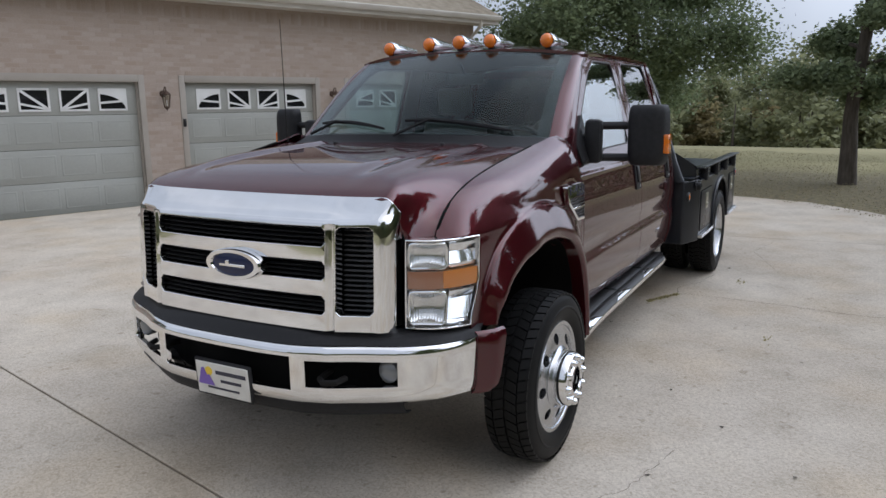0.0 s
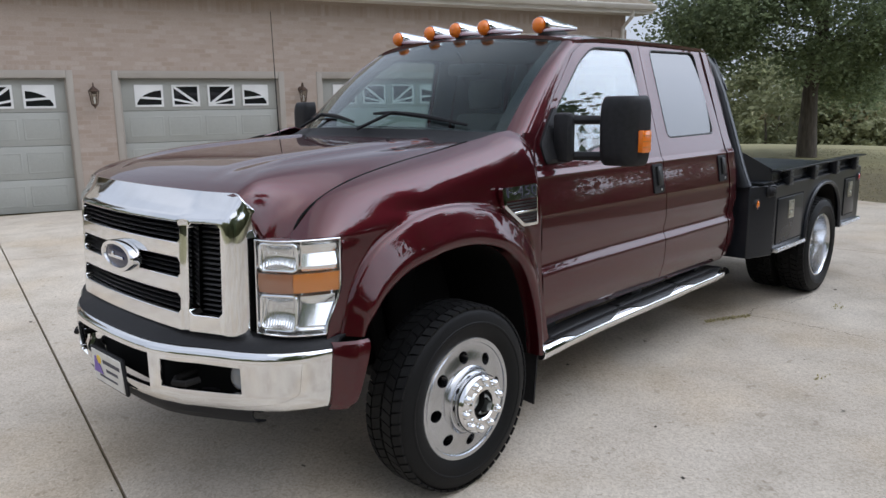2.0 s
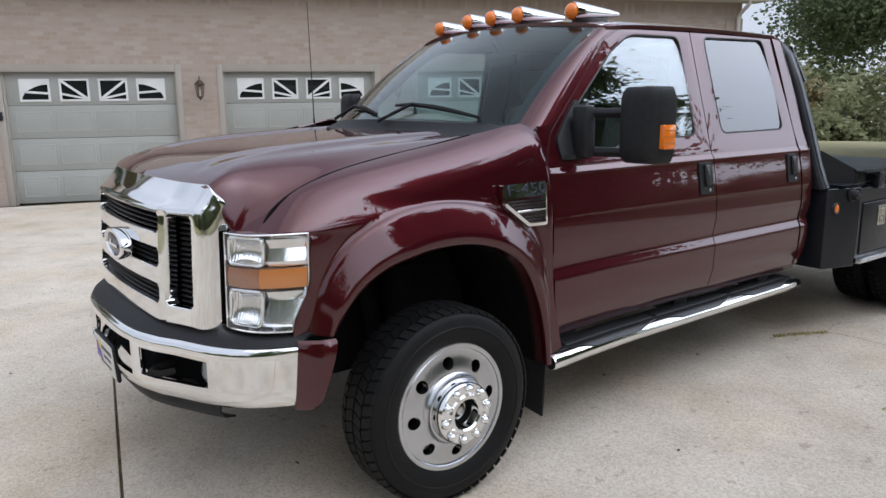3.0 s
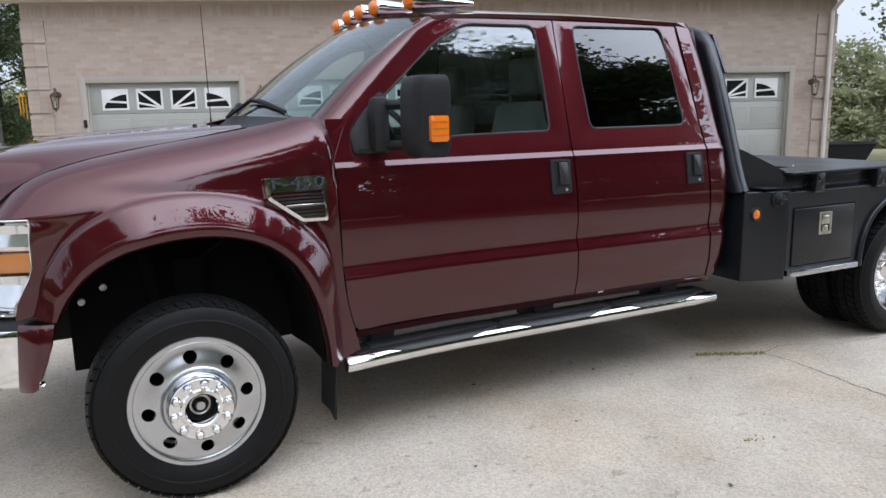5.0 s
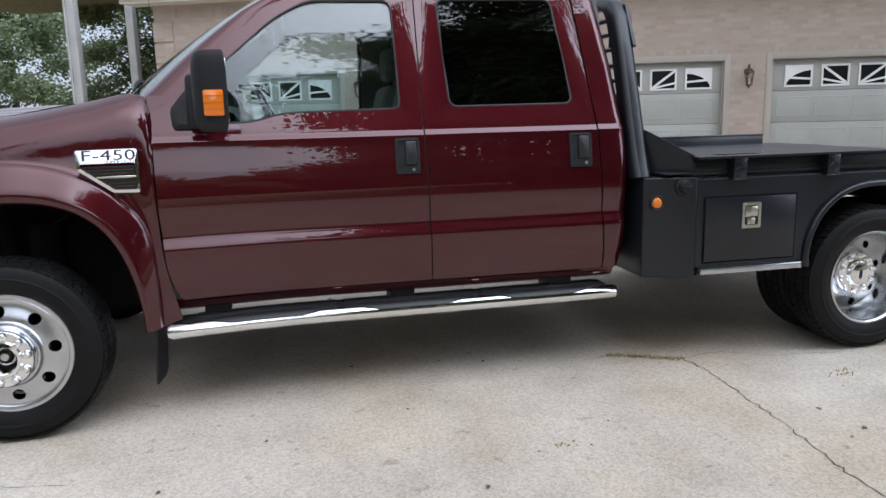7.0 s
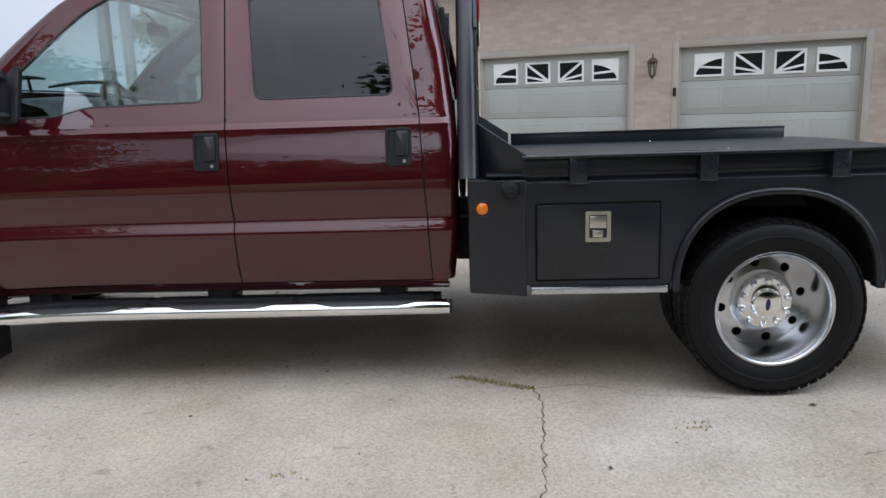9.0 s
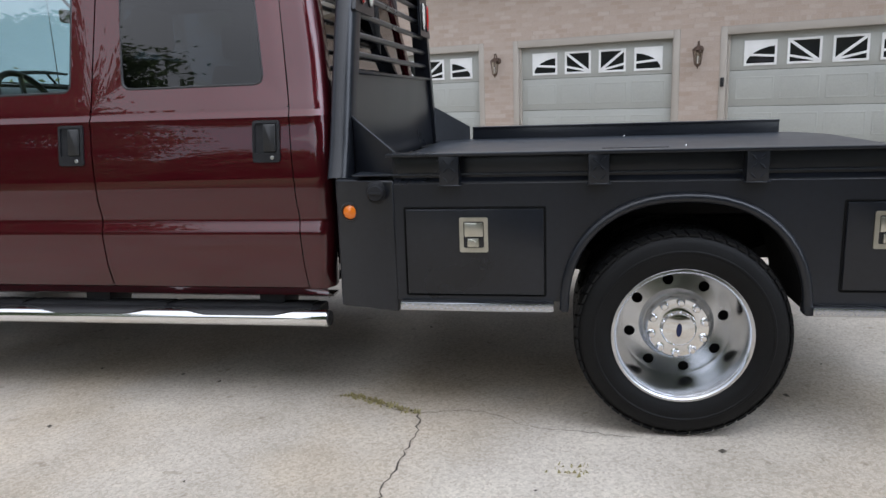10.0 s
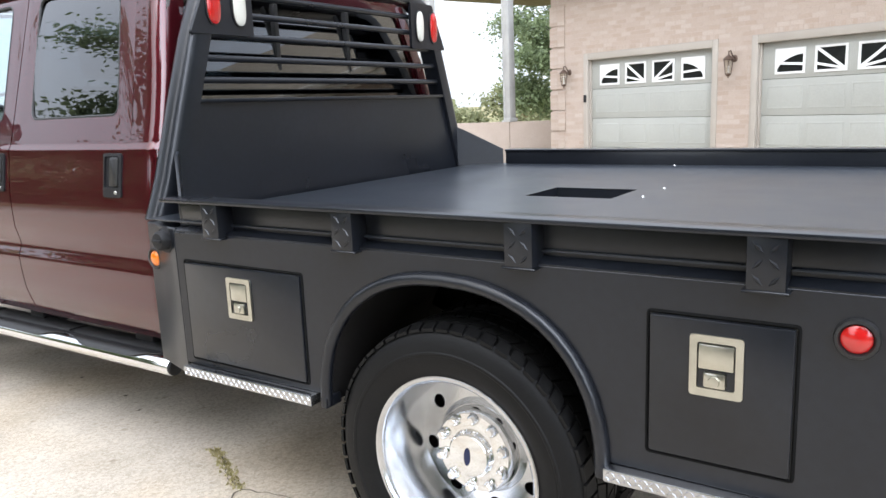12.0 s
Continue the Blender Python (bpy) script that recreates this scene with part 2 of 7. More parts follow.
PAINT = paint_material()
CHROME = varied("chrome", (0.80, 0.80, 0.80), (0.86, 0.86, 0.86), 8.0, (0.03, 0.07), metal=1.0)
SATIN = varied("machined_aluminium", (0.50, 0.51, 0.53), (0.58, 0.59, 0.61), 14.0, (0.20, 0.28), metal=1.0)
STEEL = varied("dull_steel", (0.45, 0.45, 0.44), (0.6, 0.6, 0.58), 30.0, (0.3, 0.45), metal=1.0)
POLISHED = varied("polished_aluminium", (0.56, 0.57, 0.585), (0.66, 0.67, 0.685), 14.0, (0.16, 0.23), metal=1.0)
STAINLESS = varied("brushed_stainless", (0.50, 0.485, 0.42), (0.62, 0.605, 0.53), 24.0, (0.24, 0.36), metal=1.0)
PLASTIC = varied("black_plastic", (0.011, 0.011, 0.012), (0.018, 0.018, 0.020), 40.0, (0.45, 0.6), fine=500.0, bump=0.15, spec=0.28)
RUBBER = varied("tyre_rubber", (0.0042, 0.0042, 0.0044), (0.0080, 0.0079, 0.0079), 6.0, (0.45, 0.65), fine=120.0, bump=0.12, spec=0.2)
TRIM = varied("rubber_trim", (0.012, 0.012, 0.013), (0.02, 0.02, 0.02), 20.0, (0.35, 0.5))
BEDBLACK = varied("black_bed_enamel", (0.0072, 0.0084, 0.0116), (0.0112, 0.0130, 0.0174), 2.5, (0.24, 0.34), fine=45.0, bump=0.05, spec=0.50)
UNDER = varied("chassis_black", (0.008, 0.008, 0.008), (0.018, 0.016, 0.015), 5.0, (0.6, 0.85), spec=0.2)
# near-black for dark parts, and for sheets that stand in for deep shade
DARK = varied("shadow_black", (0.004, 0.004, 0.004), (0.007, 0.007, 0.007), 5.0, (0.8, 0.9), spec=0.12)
DECK = tread_plate("black_tread_plate", (0.021, 0.0255, 0.033), 0.30, 0.0, 26.0)
GLASS = pane_glass("clear_glass", (0.875, 0.945, 0.95), 0.07, 2.4)
SCREEN = pane_glass("windscreen_glass", (0.74, 0.83, 0.83), 0.02, 4.4)
BACKLIGHT = pane_glass("rear_glass", (0.10, 0.112, 0.125), 0.11, 2.4)
FOGLENS = principled("fog_lens", (0.16, 0.165, 0.17), 0.08, coat=1.0)[0]
TINT = pane_glass("privacy_glass", (0.15, 0.165, 0.18), 0.048, 2.4)
LENS = lens_material("lamp_lens", (0.97, 0.98, 0.98))
AMBER = principled("amber_lens", (0.55, 0.18, 0.028), 0.2, coat=1.0)[0]
AMBERDULL = principled("smoky_amber_lens", (0.30, 0.115, 0.055), 0.15, coat=1.0)[0]
ORANGE = principled("orange_lens", (0.80, 0.19, 0.012), 0.18, coat=0.6)[0]
RED = principled("red_lens", (0.50, 0.012, 0.012), 0.15, coat=1.0)[0]
WHITELENS = principled("white_lens", (0.72, 0.70, 0.62), 0.2, coat=1.0)[0]
SEATING = varied("tan_cloth", (0.13, 0.12, 0.108), (0.19, 0.175, 0.16), 6.0, (0.8, 0.95))
INTERIOR = varied("grey_interior", (0.085, 0.084, 0.082), (0.125, 0.122, 0.118), 9.0, (0.6, 0.8))
BADGEBLUE = principled("blue_enamel", (0.007, 0.014, 0.058), 0.25, coat=0.35, spec=0.3)[0]
PLATEWHITE = varied("plate_cream", (0.62, 0.60, 0.55), (0.72, 0.70, 0.65), 12.0, (0.3, 0.4))
PRINT = principled("dark_print", (0.03, 0.03, 0.05), 0.5)[0]
PURPLE = principled("purple_print", (0.19, 0.11, 0.42), 0.5)[0]
YELLOW = principled("yellow_print", (0.80, 0.55, 0.05), 0.5)[0]
CONCRETE = concrete_material()
JOINT = varied("joint_filler", (0.035, 0.032, 0.028), (0.08, 0.07, 0.06), 12.0, (0.8, 0.95), fine=80.0, bump=0.4)
CRACK = varied("crack_soil", (0.06, 0.05, 0.04), (0.13, 0.11, 0.085), 20.0, (0.85, 0.95))
WEED = leaf_material("dry_weeds", (0.36, 0.32, 0.15), (0.52, 0.46, 0.25))
GRASS = lawn_material()
BLADES = leaf_material("grass_blades", (0.17, 0.150, 0.085), (0.27, 0.235, 0.135))
BRICK = brick_material()
MORTAR = varied("mortar", (0.358, 0.290, 0.244), (0.386, 0.316, 0.268), 3.0, (0.85, 0.95), fine=90.0, bump=0.4)
DOORPAINT = varied("sage_door_paint", (0.305, 0.310, 0.284), (0.336, 0.341, 0.312), 1.2, (0.45, 0.6), fine=160.0, bump=0.05)
FRAMEPAINT = varied("taupe_trim_paint", (0.300, 0.268, 0.232), (0.335, 0.302, 0.262), 2.0, (0.5, 0.65))
WHITEPAINT = varied("white_paint", (0.60, 0.60, 0.585), (0.68, 0.68, 0.665), 3.0, (0.4, 0.55))
FASCIA = varied("greige_fascia_paint", (0.50, 0.47, 0.42), (0.58, 0.55, 0.50), 2.0, (0.5, 0.65))
PANE = principled("dark_pane", (0.012, 0.013, 0.014), 0.04)[0]
BRONZE = varied("bronze_lantern_metal", (0.07, 0.045, 0.035), (0.12, 0.08, 0.06), 20.0, (0.4, 0.6), metal=0.6)
FROST = lens_material("lantern_glass", (0.85, 0.84, 0.8), 0.1)
SHINGLE = varied("tan_shingle", (0.22, 0.18, 0.13), (0.34, 0.29, 0.22), 6.0, (0.85, 0.95), fine=60.0, bump=0.5)
POST = varied("grey_post_paint", (0.30, 0.30, 0.29), (0.38, 0.375, 0.36), 3.0, (0.5, 0.65))
BARK = varied("bark", (0.055, 0.043, 0.033), (0.12, 0.10, 0.08), 5.0, (0.85, 0.95), fine=30.0, bump=0.8, stretch=(4, 4, 0.7))
LEAF = leaf_material("oak_leaves", (0.135, 0.176, 0.098), (0.225, 0.275, 0.150))
WOODS = leaf_material("woods_leaves", (0.205, 0.220, 0.120), (0.280, 0.288, 0.155))
AUTUMN = leaf_material("autumn_leaves", (0.20, 0.170, 0.085), (0.29, 0.240, 0.125))
TERRACOTTA = varied("yellow_pot", (0.62, 0.34, 0.03), (0.74, 0.44, 0.05), 8.0, (0.35, 0.5))
MESHGREY = principled("slat_black", (0.016, 0.016, 0.017), 0.32, spec=0.45)[0]
REFLECTOR = varied("lamp_reflector", (0.86, 0.87, 0.88), (0.93, 0.93, 0.94), 60.0, (0.04, 0.10), metal=0.92)

# ---- mesh helpers ----


def spline(pts):
    """A smooth function through (x, y) pairs."""
    xs, ys = [p[0] for p in pts], [p[1] for p in pts]
    k = len(xs)
    d = [(ys[i + 1] - ys[i]) / (xs[i + 1] - xs[i]) for i in range(k - 1)]
    s = [d[0]] + [0.0 if d[i - 1] * d[i] <= 0 else 2 * d[i - 1] * d[i] / (d[i - 1] + d[i]) for i in range(1, k - 1)] + [d[-1]]

    def f(x):
        x = min(max(x, xs[0]), xs[-1])
        i = 0
        while i < k - 2 and x > xs[i + 1]:
            i += 1
        h = xs[i + 1] - xs[i]
        t = (x - xs[i]) / h
        return (2 * t**3 - 3 * t * t + 1) * ys[i] + (t**3 - 2 * t * t + t) * h * s[i] + (3 * t * t - 2 * t**3) * ys[i + 1] + (t**3 - t * t) * h * s[i + 1]

    return f


def linear(pts):
    xs, ys = zip(*pts)
    return lambda x: float(np.interp(x, xs, ys))


def smooth01(t):
    t = min(max(t, 0.0), 1.0)
    return t * t * (3 - 2 * t)


def grid(bm, rows, loop=False):
    """Quads between rows of points; loop closes each row."""
    vs = [[bm.verts.new(p) for p in r] for r in rows]
    for a, b in zip(vs, vs[1:]):
        k = len(a)
        for i in range(k if loop else k - 1):
            j = (i + 1) % k
            try:
                bm.faces.new((a[i], a[j], b[j], b[i]))
            except ValueError:
                pass
    return vs


def box(bm, x0, x1, y0, y1, z0, z1, bevel=0.0, seg=2):
    r = bmesh.ops.create_cube(bm, size=1)
    for v in r["verts"]:
        v.co = Vector(((x0 + x1) / 2 + v.co.x * (x1 - x0), (y0 + y1) / 2 + v.co.y * (y1 - y0), (z0 + z1) / 2 + v.co.z * (z1 - z0)))
    if bevel:
        es = list({e for v in r["verts"] for e in v.link_edges})
        bmesh.ops.bevel(bm, geom=es, offset=bevel, segments=seg, affect="EDGES", profile=0.5)
    return r["verts"]


def prism(bm, pts, lo, hi, bevel=0.0):
    """Extrudes a polygon of (x, z) from y = lo to y = hi."""
    a = [bm.verts.new((x, lo, z)) for x, z in pts]
    b = [bm.verts.new((x, hi, z)) for x, z in pts]
    k = len(pts)
    fs = [bm.faces.new(a), bm.faces.new(b[::-1])]
    for i in range(k):
        fs.append(bm.faces.new((a[i], b[i], b[(i + 1) % k], a[(i + 1) % k])))
    if bevel:
        es = list(set(fs[0].edges) | set(fs[1].edges))
        bmesh.ops.bevel(bm, geom=es, offset=bevel, segments=2, affect="EDGES", profile=0.5)
    bmesh.ops.recalc_face_normals(bm, faces=bm.faces[:])


def rounded(pts, r, k=4):
    """A polygon with each corner turned into k + 1 points."""
    out = []
    c = len(pts)
    for i in range(c):
        p, q, s = (Vector(pts[j % c]) for j in (i - 1, i, i + 1))
        rr = r[i] if isinstance(r, (list, tuple)) else r
        a, b = (p - q), (s - q)
        rr = min(rr, 0.45 * a.length, 0.45 * b.length)
        a, b = q + a.normalized() * rr, q + b.normalized() * rr
        for j in range(k + 1):
            t = j / k
            out.append(tuple(a * (1 - t) ** 2 + q * 2 * t * (1 - t) + b * t * t))
    return out


def tube(bm, pts, r, seg=10, closed=False, flat=1.0):
    """Sweeps a circle along points."""
    pts = [Vector(p) for p in pts]
    k = len(pts)
    rows = []
    up = Vector((0.013, 0.021, 1))
    for i, p in enumerate(pts):
        a = pts[(i - 1) % k] if closed or i else p
        b = pts[(i + 1) % k] if closed or i < k - 1 else p
        d = (b - a).normalized()
        if i == 0 and abs(d.z) > 0.95:
            up = Vector((1, 0.02, 0.01))
        u = d.cross(up).normalized()
        w = u.cross(d)
        rad = r[i] if isinstance(r, (list, tuple)) else r
        rows.append([p + (u * math.cos(t) + w * math.sin(t) * flat) * rad for t in (2 * math.pi * j / seg for j in range(seg))])
        up = w
    if closed:
        rows.append(rows[0])
    vs = grid(bm, rows, True)
    if not closed:
        bm.faces.new(vs[0][::-1])
        bm.faces.new(vs[-1])
    bmesh.ops.recalc_face_normals(bm, faces=bm.faces[:])


def lathe(bm, profile, c, axis="y", seg=48, arc=2 * math.pi):
    """Turns (radius, along) pairs round an axis through c."""
    rows = []
    for j in range(seg + 1):
        t = arc * j / seg
        row = []
        for r, a in profile:
            p, q = r * math.cos(t), r * math.sin(t)
            row.append(Vector(c) + Vector({"y": (p, a, q), "z": (p, q, a), "x": (a, p, q)}[axis]))
        rows.append(row)
    grid(bm, rows)
    bmesh.ops.remove_doubles(bm, verts=bm.verts[:], dist=1e-5)
    bmesh.ops.recalc_face_normals(bm, faces=bm.faces[:])


def fit_body(bm):
    """Gives the truck's drawn parts their true proportions: a longer nose, a deeper front, a taller cab and a little more width."""
    for v in bm.verts:
        x, y, z = v.co
        v.co.x -= 0.08 * smooth01((0.15 - x) / 0.72) + 0.032 * smooth01((-0.80 - x) / 0.1) * (1 - smooth01((abs(y) - 0.45) / 0.2))
        v.co.y = 1.037 * (y + 1) - 1
        v.co.z -= 0.06 * max(0.0, 1.22 - z) * smooth01((1.3 - x) / 1.5)
        if x < 3.03:
            v.co.z += 0.065 * max(0.0, z - 1.3)


def link(name, bm, m, parent=None, label="", sharp=38, solid=0.0, offset=-1.0, bevel=0.0, flip=False, recalc=False, body=True):
    """Makes one mesh object of a bmesh. flip: mirrors it to the other side of the truck. body: whether a truck part takes the body's proportions."""
    up = parent
    while up and up.parent:
        up = up.parent
    if flip:
        for v in bm.verts:
            v.co.y = -v.co.y
        bmesh.ops.reverse_faces(bm, faces=bm.faces[:])
    if body and up and up.name == "pickup_truck":
        fit_body(bm)
    if recalc:
        bmesh.ops.recalc_face_normals(bm, faces=bm.faces[:])
    me = bpy.data.meshes.new(name)
    bm.to_mesh(me)
    bm.free()
    me.materials.append(m)
    me.shade_smooth()
    me.set_sharp_from_angle(angle=radians(sharp))
    if solid:
        uses = [0] * len(me.edges)
        for lp in me.loops:
            uses[lp.edge_index] += 1
        for e in me.edges:
            if uses[e.index] == 1:
                e.use_edge_sharp = True
    ob = new(name, me)
    ob.parent = parent
    if solid:
        k = ob.modifiers.new("thickness", "SOLIDIFY")
        k.thickness, k.offset = solid, offset
    if bevel:
        k = ob.modifiers.new("edge", "BEVEL")
        k.width, k.segments, k.limit_method, k.angle_limit = bevel, 2, "ANGLE", radians(40)
    if label:
        tagged(ob, label)
    return ob


def double(bm, way, thick=0.004):
    """Turns a sheet into the two faces of a pane; way points outward."""
    bmesh.ops.recalc_face_normals(bm, faces=bm.faces[:])
    bm.normal_update()
    if sum((f.normal.dot(Vector(way)) for f in bm.faces)) < 0:
        bmesh.ops.reverse_faces(bm, faces=bm.faces[:])
        bm.normal_update()
    faces = bm.faces[:]
    back = {v: bm.verts.new(v.co - v.normal * thick) for v in bm.verts[:]}
    for f in faces:
        bm.faces.new([back[v] for v in reversed(f.verts)])


def studs(bm, x0, x1, z0, z1, y, pitch, size, lift):
    """Raised crossed bars of tread plate on an upright face."""
    nx, nz = max(1, int((x1 - x0) / pitch)), max(1, int((z1 - z0) / pitch))
    for i in range(nx):
        for j in range(nz):
            cx, cz = x0 + (x1 - x0) * (i + 0.5) / nx, z0 + (z1 - z0) * (j + 0.5) / nz
            a = math.pi / 4 if (i + j) % 2 else -math.pi / 4
            u, w = Vector((math.cos(a), 0, math.sin(a))) * size, Vector((-math.sin(a), 0, math.cos(a))) * size * 0.3
            c = Vector((cx, y, cz))
            q = [bm.verts.new(c + d) for d in (u, w, -u, -w)]
            t = [bm.verts.new(c + d * 0.55 + Vector((0, -lift, 0))) for d in (u, w, -u, -w)]
            bm.faces.new(t)
            for k in range(4):
                bm.faces.new((q[k], q[(k + 1) % 4], t[(k + 1) % 4], t[k]))


def part(name, bm, m, parent, label="", **k):
    return link(name, bm, m, parent, label, **k)


def thing(name, label, category, group="", kind=""):
    return tagged(new(name), label, category, group, kind)

# ---- ground, driveway ----
E_DIR, N_DIR = Vector((math.cos(radians(20.83)), -math.sin(radians(20.83)), 0)), Vector((math.sin(radians(20.83)), math.cos(radians(20.83)), 0))


def level(x):
    """Height of the driveway, which falls a little from the truck's tail to its nose."""
    return 0.0117 * (min(x, 6.5) - 3.85)


def land(x, y):
    """Height of the lawn: level round the drive, falling gently away."""
    r = math.hypot(x - 3, y - 1)
    return -0.03 + level(max(x, -16)) - 4.2 * smooth01((r - 22) / 45) + 0.05 * math.sin(x * 0.31) * math.sin(y * 0.27) * smooth01((r - 13) / 8)


bm = bmesh.new()
rows = []
for i in range(73):
    a = 2 * math.pi * i / 72
    rows.append([(3 + r * math.cos(a), 1 + r * math.sin(a), land(3 + r * math.cos(a), 1 + r * math.sin(a))) for r in (0.01, 8, 12, 15, 18, 20, 22, 25, 29, 34, 40, 48, 58, 67, 80, 120, 250, 700, 2500)])
grid(bm, rows)
bmesh.ops.remove_doubles(bm, verts=bm.verts[:], dist=1e-3)
tagged(link("ground", bm, GRASS, recalc=True), "pale late-season lawn falling towards woods", "lawn", kind="structure")

DRIVE = [(13.4, 5.7), (12.2, 3.2), (11.2, 1.0), (10.9, 0.0), (10.72, -0.8), (10.35, -1.75), (9.5, -2.6), (8.7, -3.15), (7.7, -4.1), (6.9, -5.4), (6.2, -7.0), (4.6, -8.6), (1.5, -9.5), (-3, -10.0), (-9, -10.4), (-13, -9), (-15, 0), (-15, 15), (-1.0, 11.1)]
drive = thing("driveway", "pale exposed-aggregate concrete driveway with dark joints", "driveway", kind="structure")
pieces = [bmesh.new()]
pieces[0].faces.new([pieces[0].verts.new((x, y, 0)) for x, y in DRIVE])
for (px, py), (dx, dy) in (((-0.92, 0.91), (0.206, 0.979)), ((1.3, 5.72), (0.90, -0.43)), ((6.5, -1.0), (-0.05, 1.0)), ((-3.0, -6.2), (0.975, -0.222))):
    nxt = []
    for b in pieces:
        for sg in (1, -1):
            c = b.copy()
            nx, ny = -dy * sg, dx * sg
            bmesh.ops.bisect_plane(c, geom=c.verts[:] + c.edges[:] + c.faces[:], plane_co=(px + nx * 0.007, py + ny * 0.007, 0), plane_no=(nx, ny, 0), clear_inner=True)
            if c.faces:
                nxt.append(c)
            else:
                c.free()
        b.free()
    pieces = nxt
for b in pieces:
    bmesh.ops.recalc_face_normals(b, faces=b.faces[:])
    if b.faces[0].normal.z < 0:
        bmesh.ops.reverse_faces(b, faces=b.faces[:])
    r = bmesh.ops.extrude_face_region(b, geom=b.faces[:])
    bmesh.ops.translate(b, vec=(0, 0, -0.1), verts=[v for v in r["geom"] if isinstance(v, bmesh.types.BMVert)])
    for v in b.verts:
        v.co.z += level(v.co.x)
    bmesh.ops.recalc_face_normals(b, faces=b.faces[:])
    part("slab", b, CONCRETE, drive, bevel=0.004)
bm = bmesh.new()
bm.faces.new([bm.verts.new((x, y, level(x) - 0.03)) for x, y in DRIVE])
part("joint_filler", bm, JOINT, drive)


def ribbon(bm, pts, width, rnd, step=0.03):
    for a, b in zip(pts, pts[1:]):
        a, b = Vector(a), Vector(b)
        k = max(2, int((b - a).length / step))
        side = Vector((-(b - a).y, (b - a).x)).normalized()
        line = [a.lerp(b, i / k) + side * rnd.uniform(-0.012, 0.012) * (0 < i < k) for i in range(k + 1)]
        rows = []
        for p in line:
            w = width * rnd.uniform(0.3, 1.2)
            rows.append([(p.x - side.x * w, p.y - side.y * w, level(p.x) + 0.0024), (p.x + side.x * w, p.y + side.y * w, level(p.x) + 0.0024)])
        grid(bm, rows)


rnd = random.Random(5)
bm = bmesh.new()
ribbon(bm, [(3.05, -0.84), (3.21, -0.945), (3.385, -1.015), (3.415, -1.245), (3.395, -1.49), (3.375, -1.77), (3.36, -1.95), (3.30, -2.4), (3.33, -3.0)], 0.0035, rnd)
ribbon(bm, [(3.385, -1.015), (3.53, -0.98), (3.66, -0.975), (3.88, -1.11), (4.3, -1.18)], 0.0022, rnd)
ribbon(bm, [(-0.6, -1.2), (-0.2, -1.5), (0.3, -1.62)], 0.0018, rnd)
ribbon(bm, [(4.6, -1.75), (5.6, -1.4), (6.49, -1.6)], 0.002, rnd)
part("crack", bm, CRACK, drive)


def blades(name, spots, m, label, tall, wide, category="grass"):
    """Many small upright blades; spots: x, y, z."""
    rnd = random.Random(11)
    vs, fs = [], []
    for x, y, z in spots:
        z += 0 if z < 0 else level(x)
        a = rnd.uniform(0, 6.283)
        h, w = tall * rnd.uniform(0.5, 1.2), wide * rnd.uniform(0.6, 1.3)
        lx, ly = rnd.uniform(-0.6, 0.6) * h, rnd.uniform(-0.6, 0.6) * h
        k = len(vs)
        vs += [(x - w * math.cos(a), y - w * math.sin(a), z), (x + w * math.cos(a), y + w * math.sin(a), z), (x + lx, y + ly, z + h)]
        fs.append((k, k + 1, k + 2))
    me = bpy.data.meshes.new(name)
    me.from_pydata(vs, [], fs)
    me.materials.append(m)
    return tagged(new(name, me), label, category, kind="stuff")


spots = []
for i in range(200):
    t = rnd.random()
    spots.append((3.02 + 0.36 * t + rnd.gauss(0, 0.02), -0.83 - 0.19 * t + rnd.gauss(0, 0.012), 0.001))
for i in range(22):
    spots.append((rnd.gauss(4.05, 0.05), rnd.gauss(-1.46, 0.03), 0.001))
for i in range(16):
    spots.append((rnd.gauss(2.35, 0.05), rnd.gauss(-1.85, 0.03), 0.001))
blades("crack_weeds", spots, WEED, "dry yellowish weeds in a concrete crack", 0.016, 0.007, "weeds")
spots = []
while len(spots) < 40000:
    x, y = rnd.uniform(8.2, 24), rnd.uniform(-11, 5)
    if x > 10.9 + 0.42 * max(y, 0) or (y < -0.5 and x > 10.6 + 1.05 * (y + 1.0)):
        spots.append((x, y, land(x, y)))
blades("lawn_grass", spots, BLADES, "short pale lawn grass beside the driveway", 0.02, 0.009)
# dead leaves and grit on the concrete
vs, fs = [], []
for i in range(150):
    x, y, s, a = rnd.uniform(-4, 10), rnd.uniform(-4.5, 5), rnd.uniform(0.006, 0.02), rnd.uniform(0, 6.28)
    k = len(vs)
    for q in (0, 1.4, 3.0, 4.5):
        vs.append((x + s * math.cos(a + q) * (1 if q in (0, 3.0) else 0.5), y + s * math.sin(a + q), level(x) + 0.003 + 0.006 * rnd.random()))
    fs.append((k, k + 1, k + 2, k + 3))
me = bpy.data.meshes.new("leaf_litter")
me.from_pydata(vs, [], fs)
me.materials.append(CRACK)
tagged(new("leaf_litter", me), "scattered brown leaf bits on the concrete", "leaf litter", kind="stuff")

# ---- garage wing of the house ----
house = thing("house", "pink brick house wing with four garage doors", "house")
house.matrix_world = Matrix.Translation(10.217 * N_DIR - 0.51 * E_DIR + Vector((0, 0, 0.02))) @ pose(0, 0, 0, 0, 0, -20.83)
DOORS = [(-3.645, 2.945), (-0.110, 2.945), (3.450, 2.945), (6.995, 2.945)]
L0, L1, TOP = -4.53, 10.72, 3.56
piers = [(L0, DOORS[0][0])] + [(a + w, b) for (a, w), (b, _) in zip(DOORS, DOORS[1:])] + [(DOORS[-1][0] + DOORS[-1][1], L1)]
bm = bmesh.new()
box(bm, L0, L1, 0.0015, 0.24, 2.275, TOP)
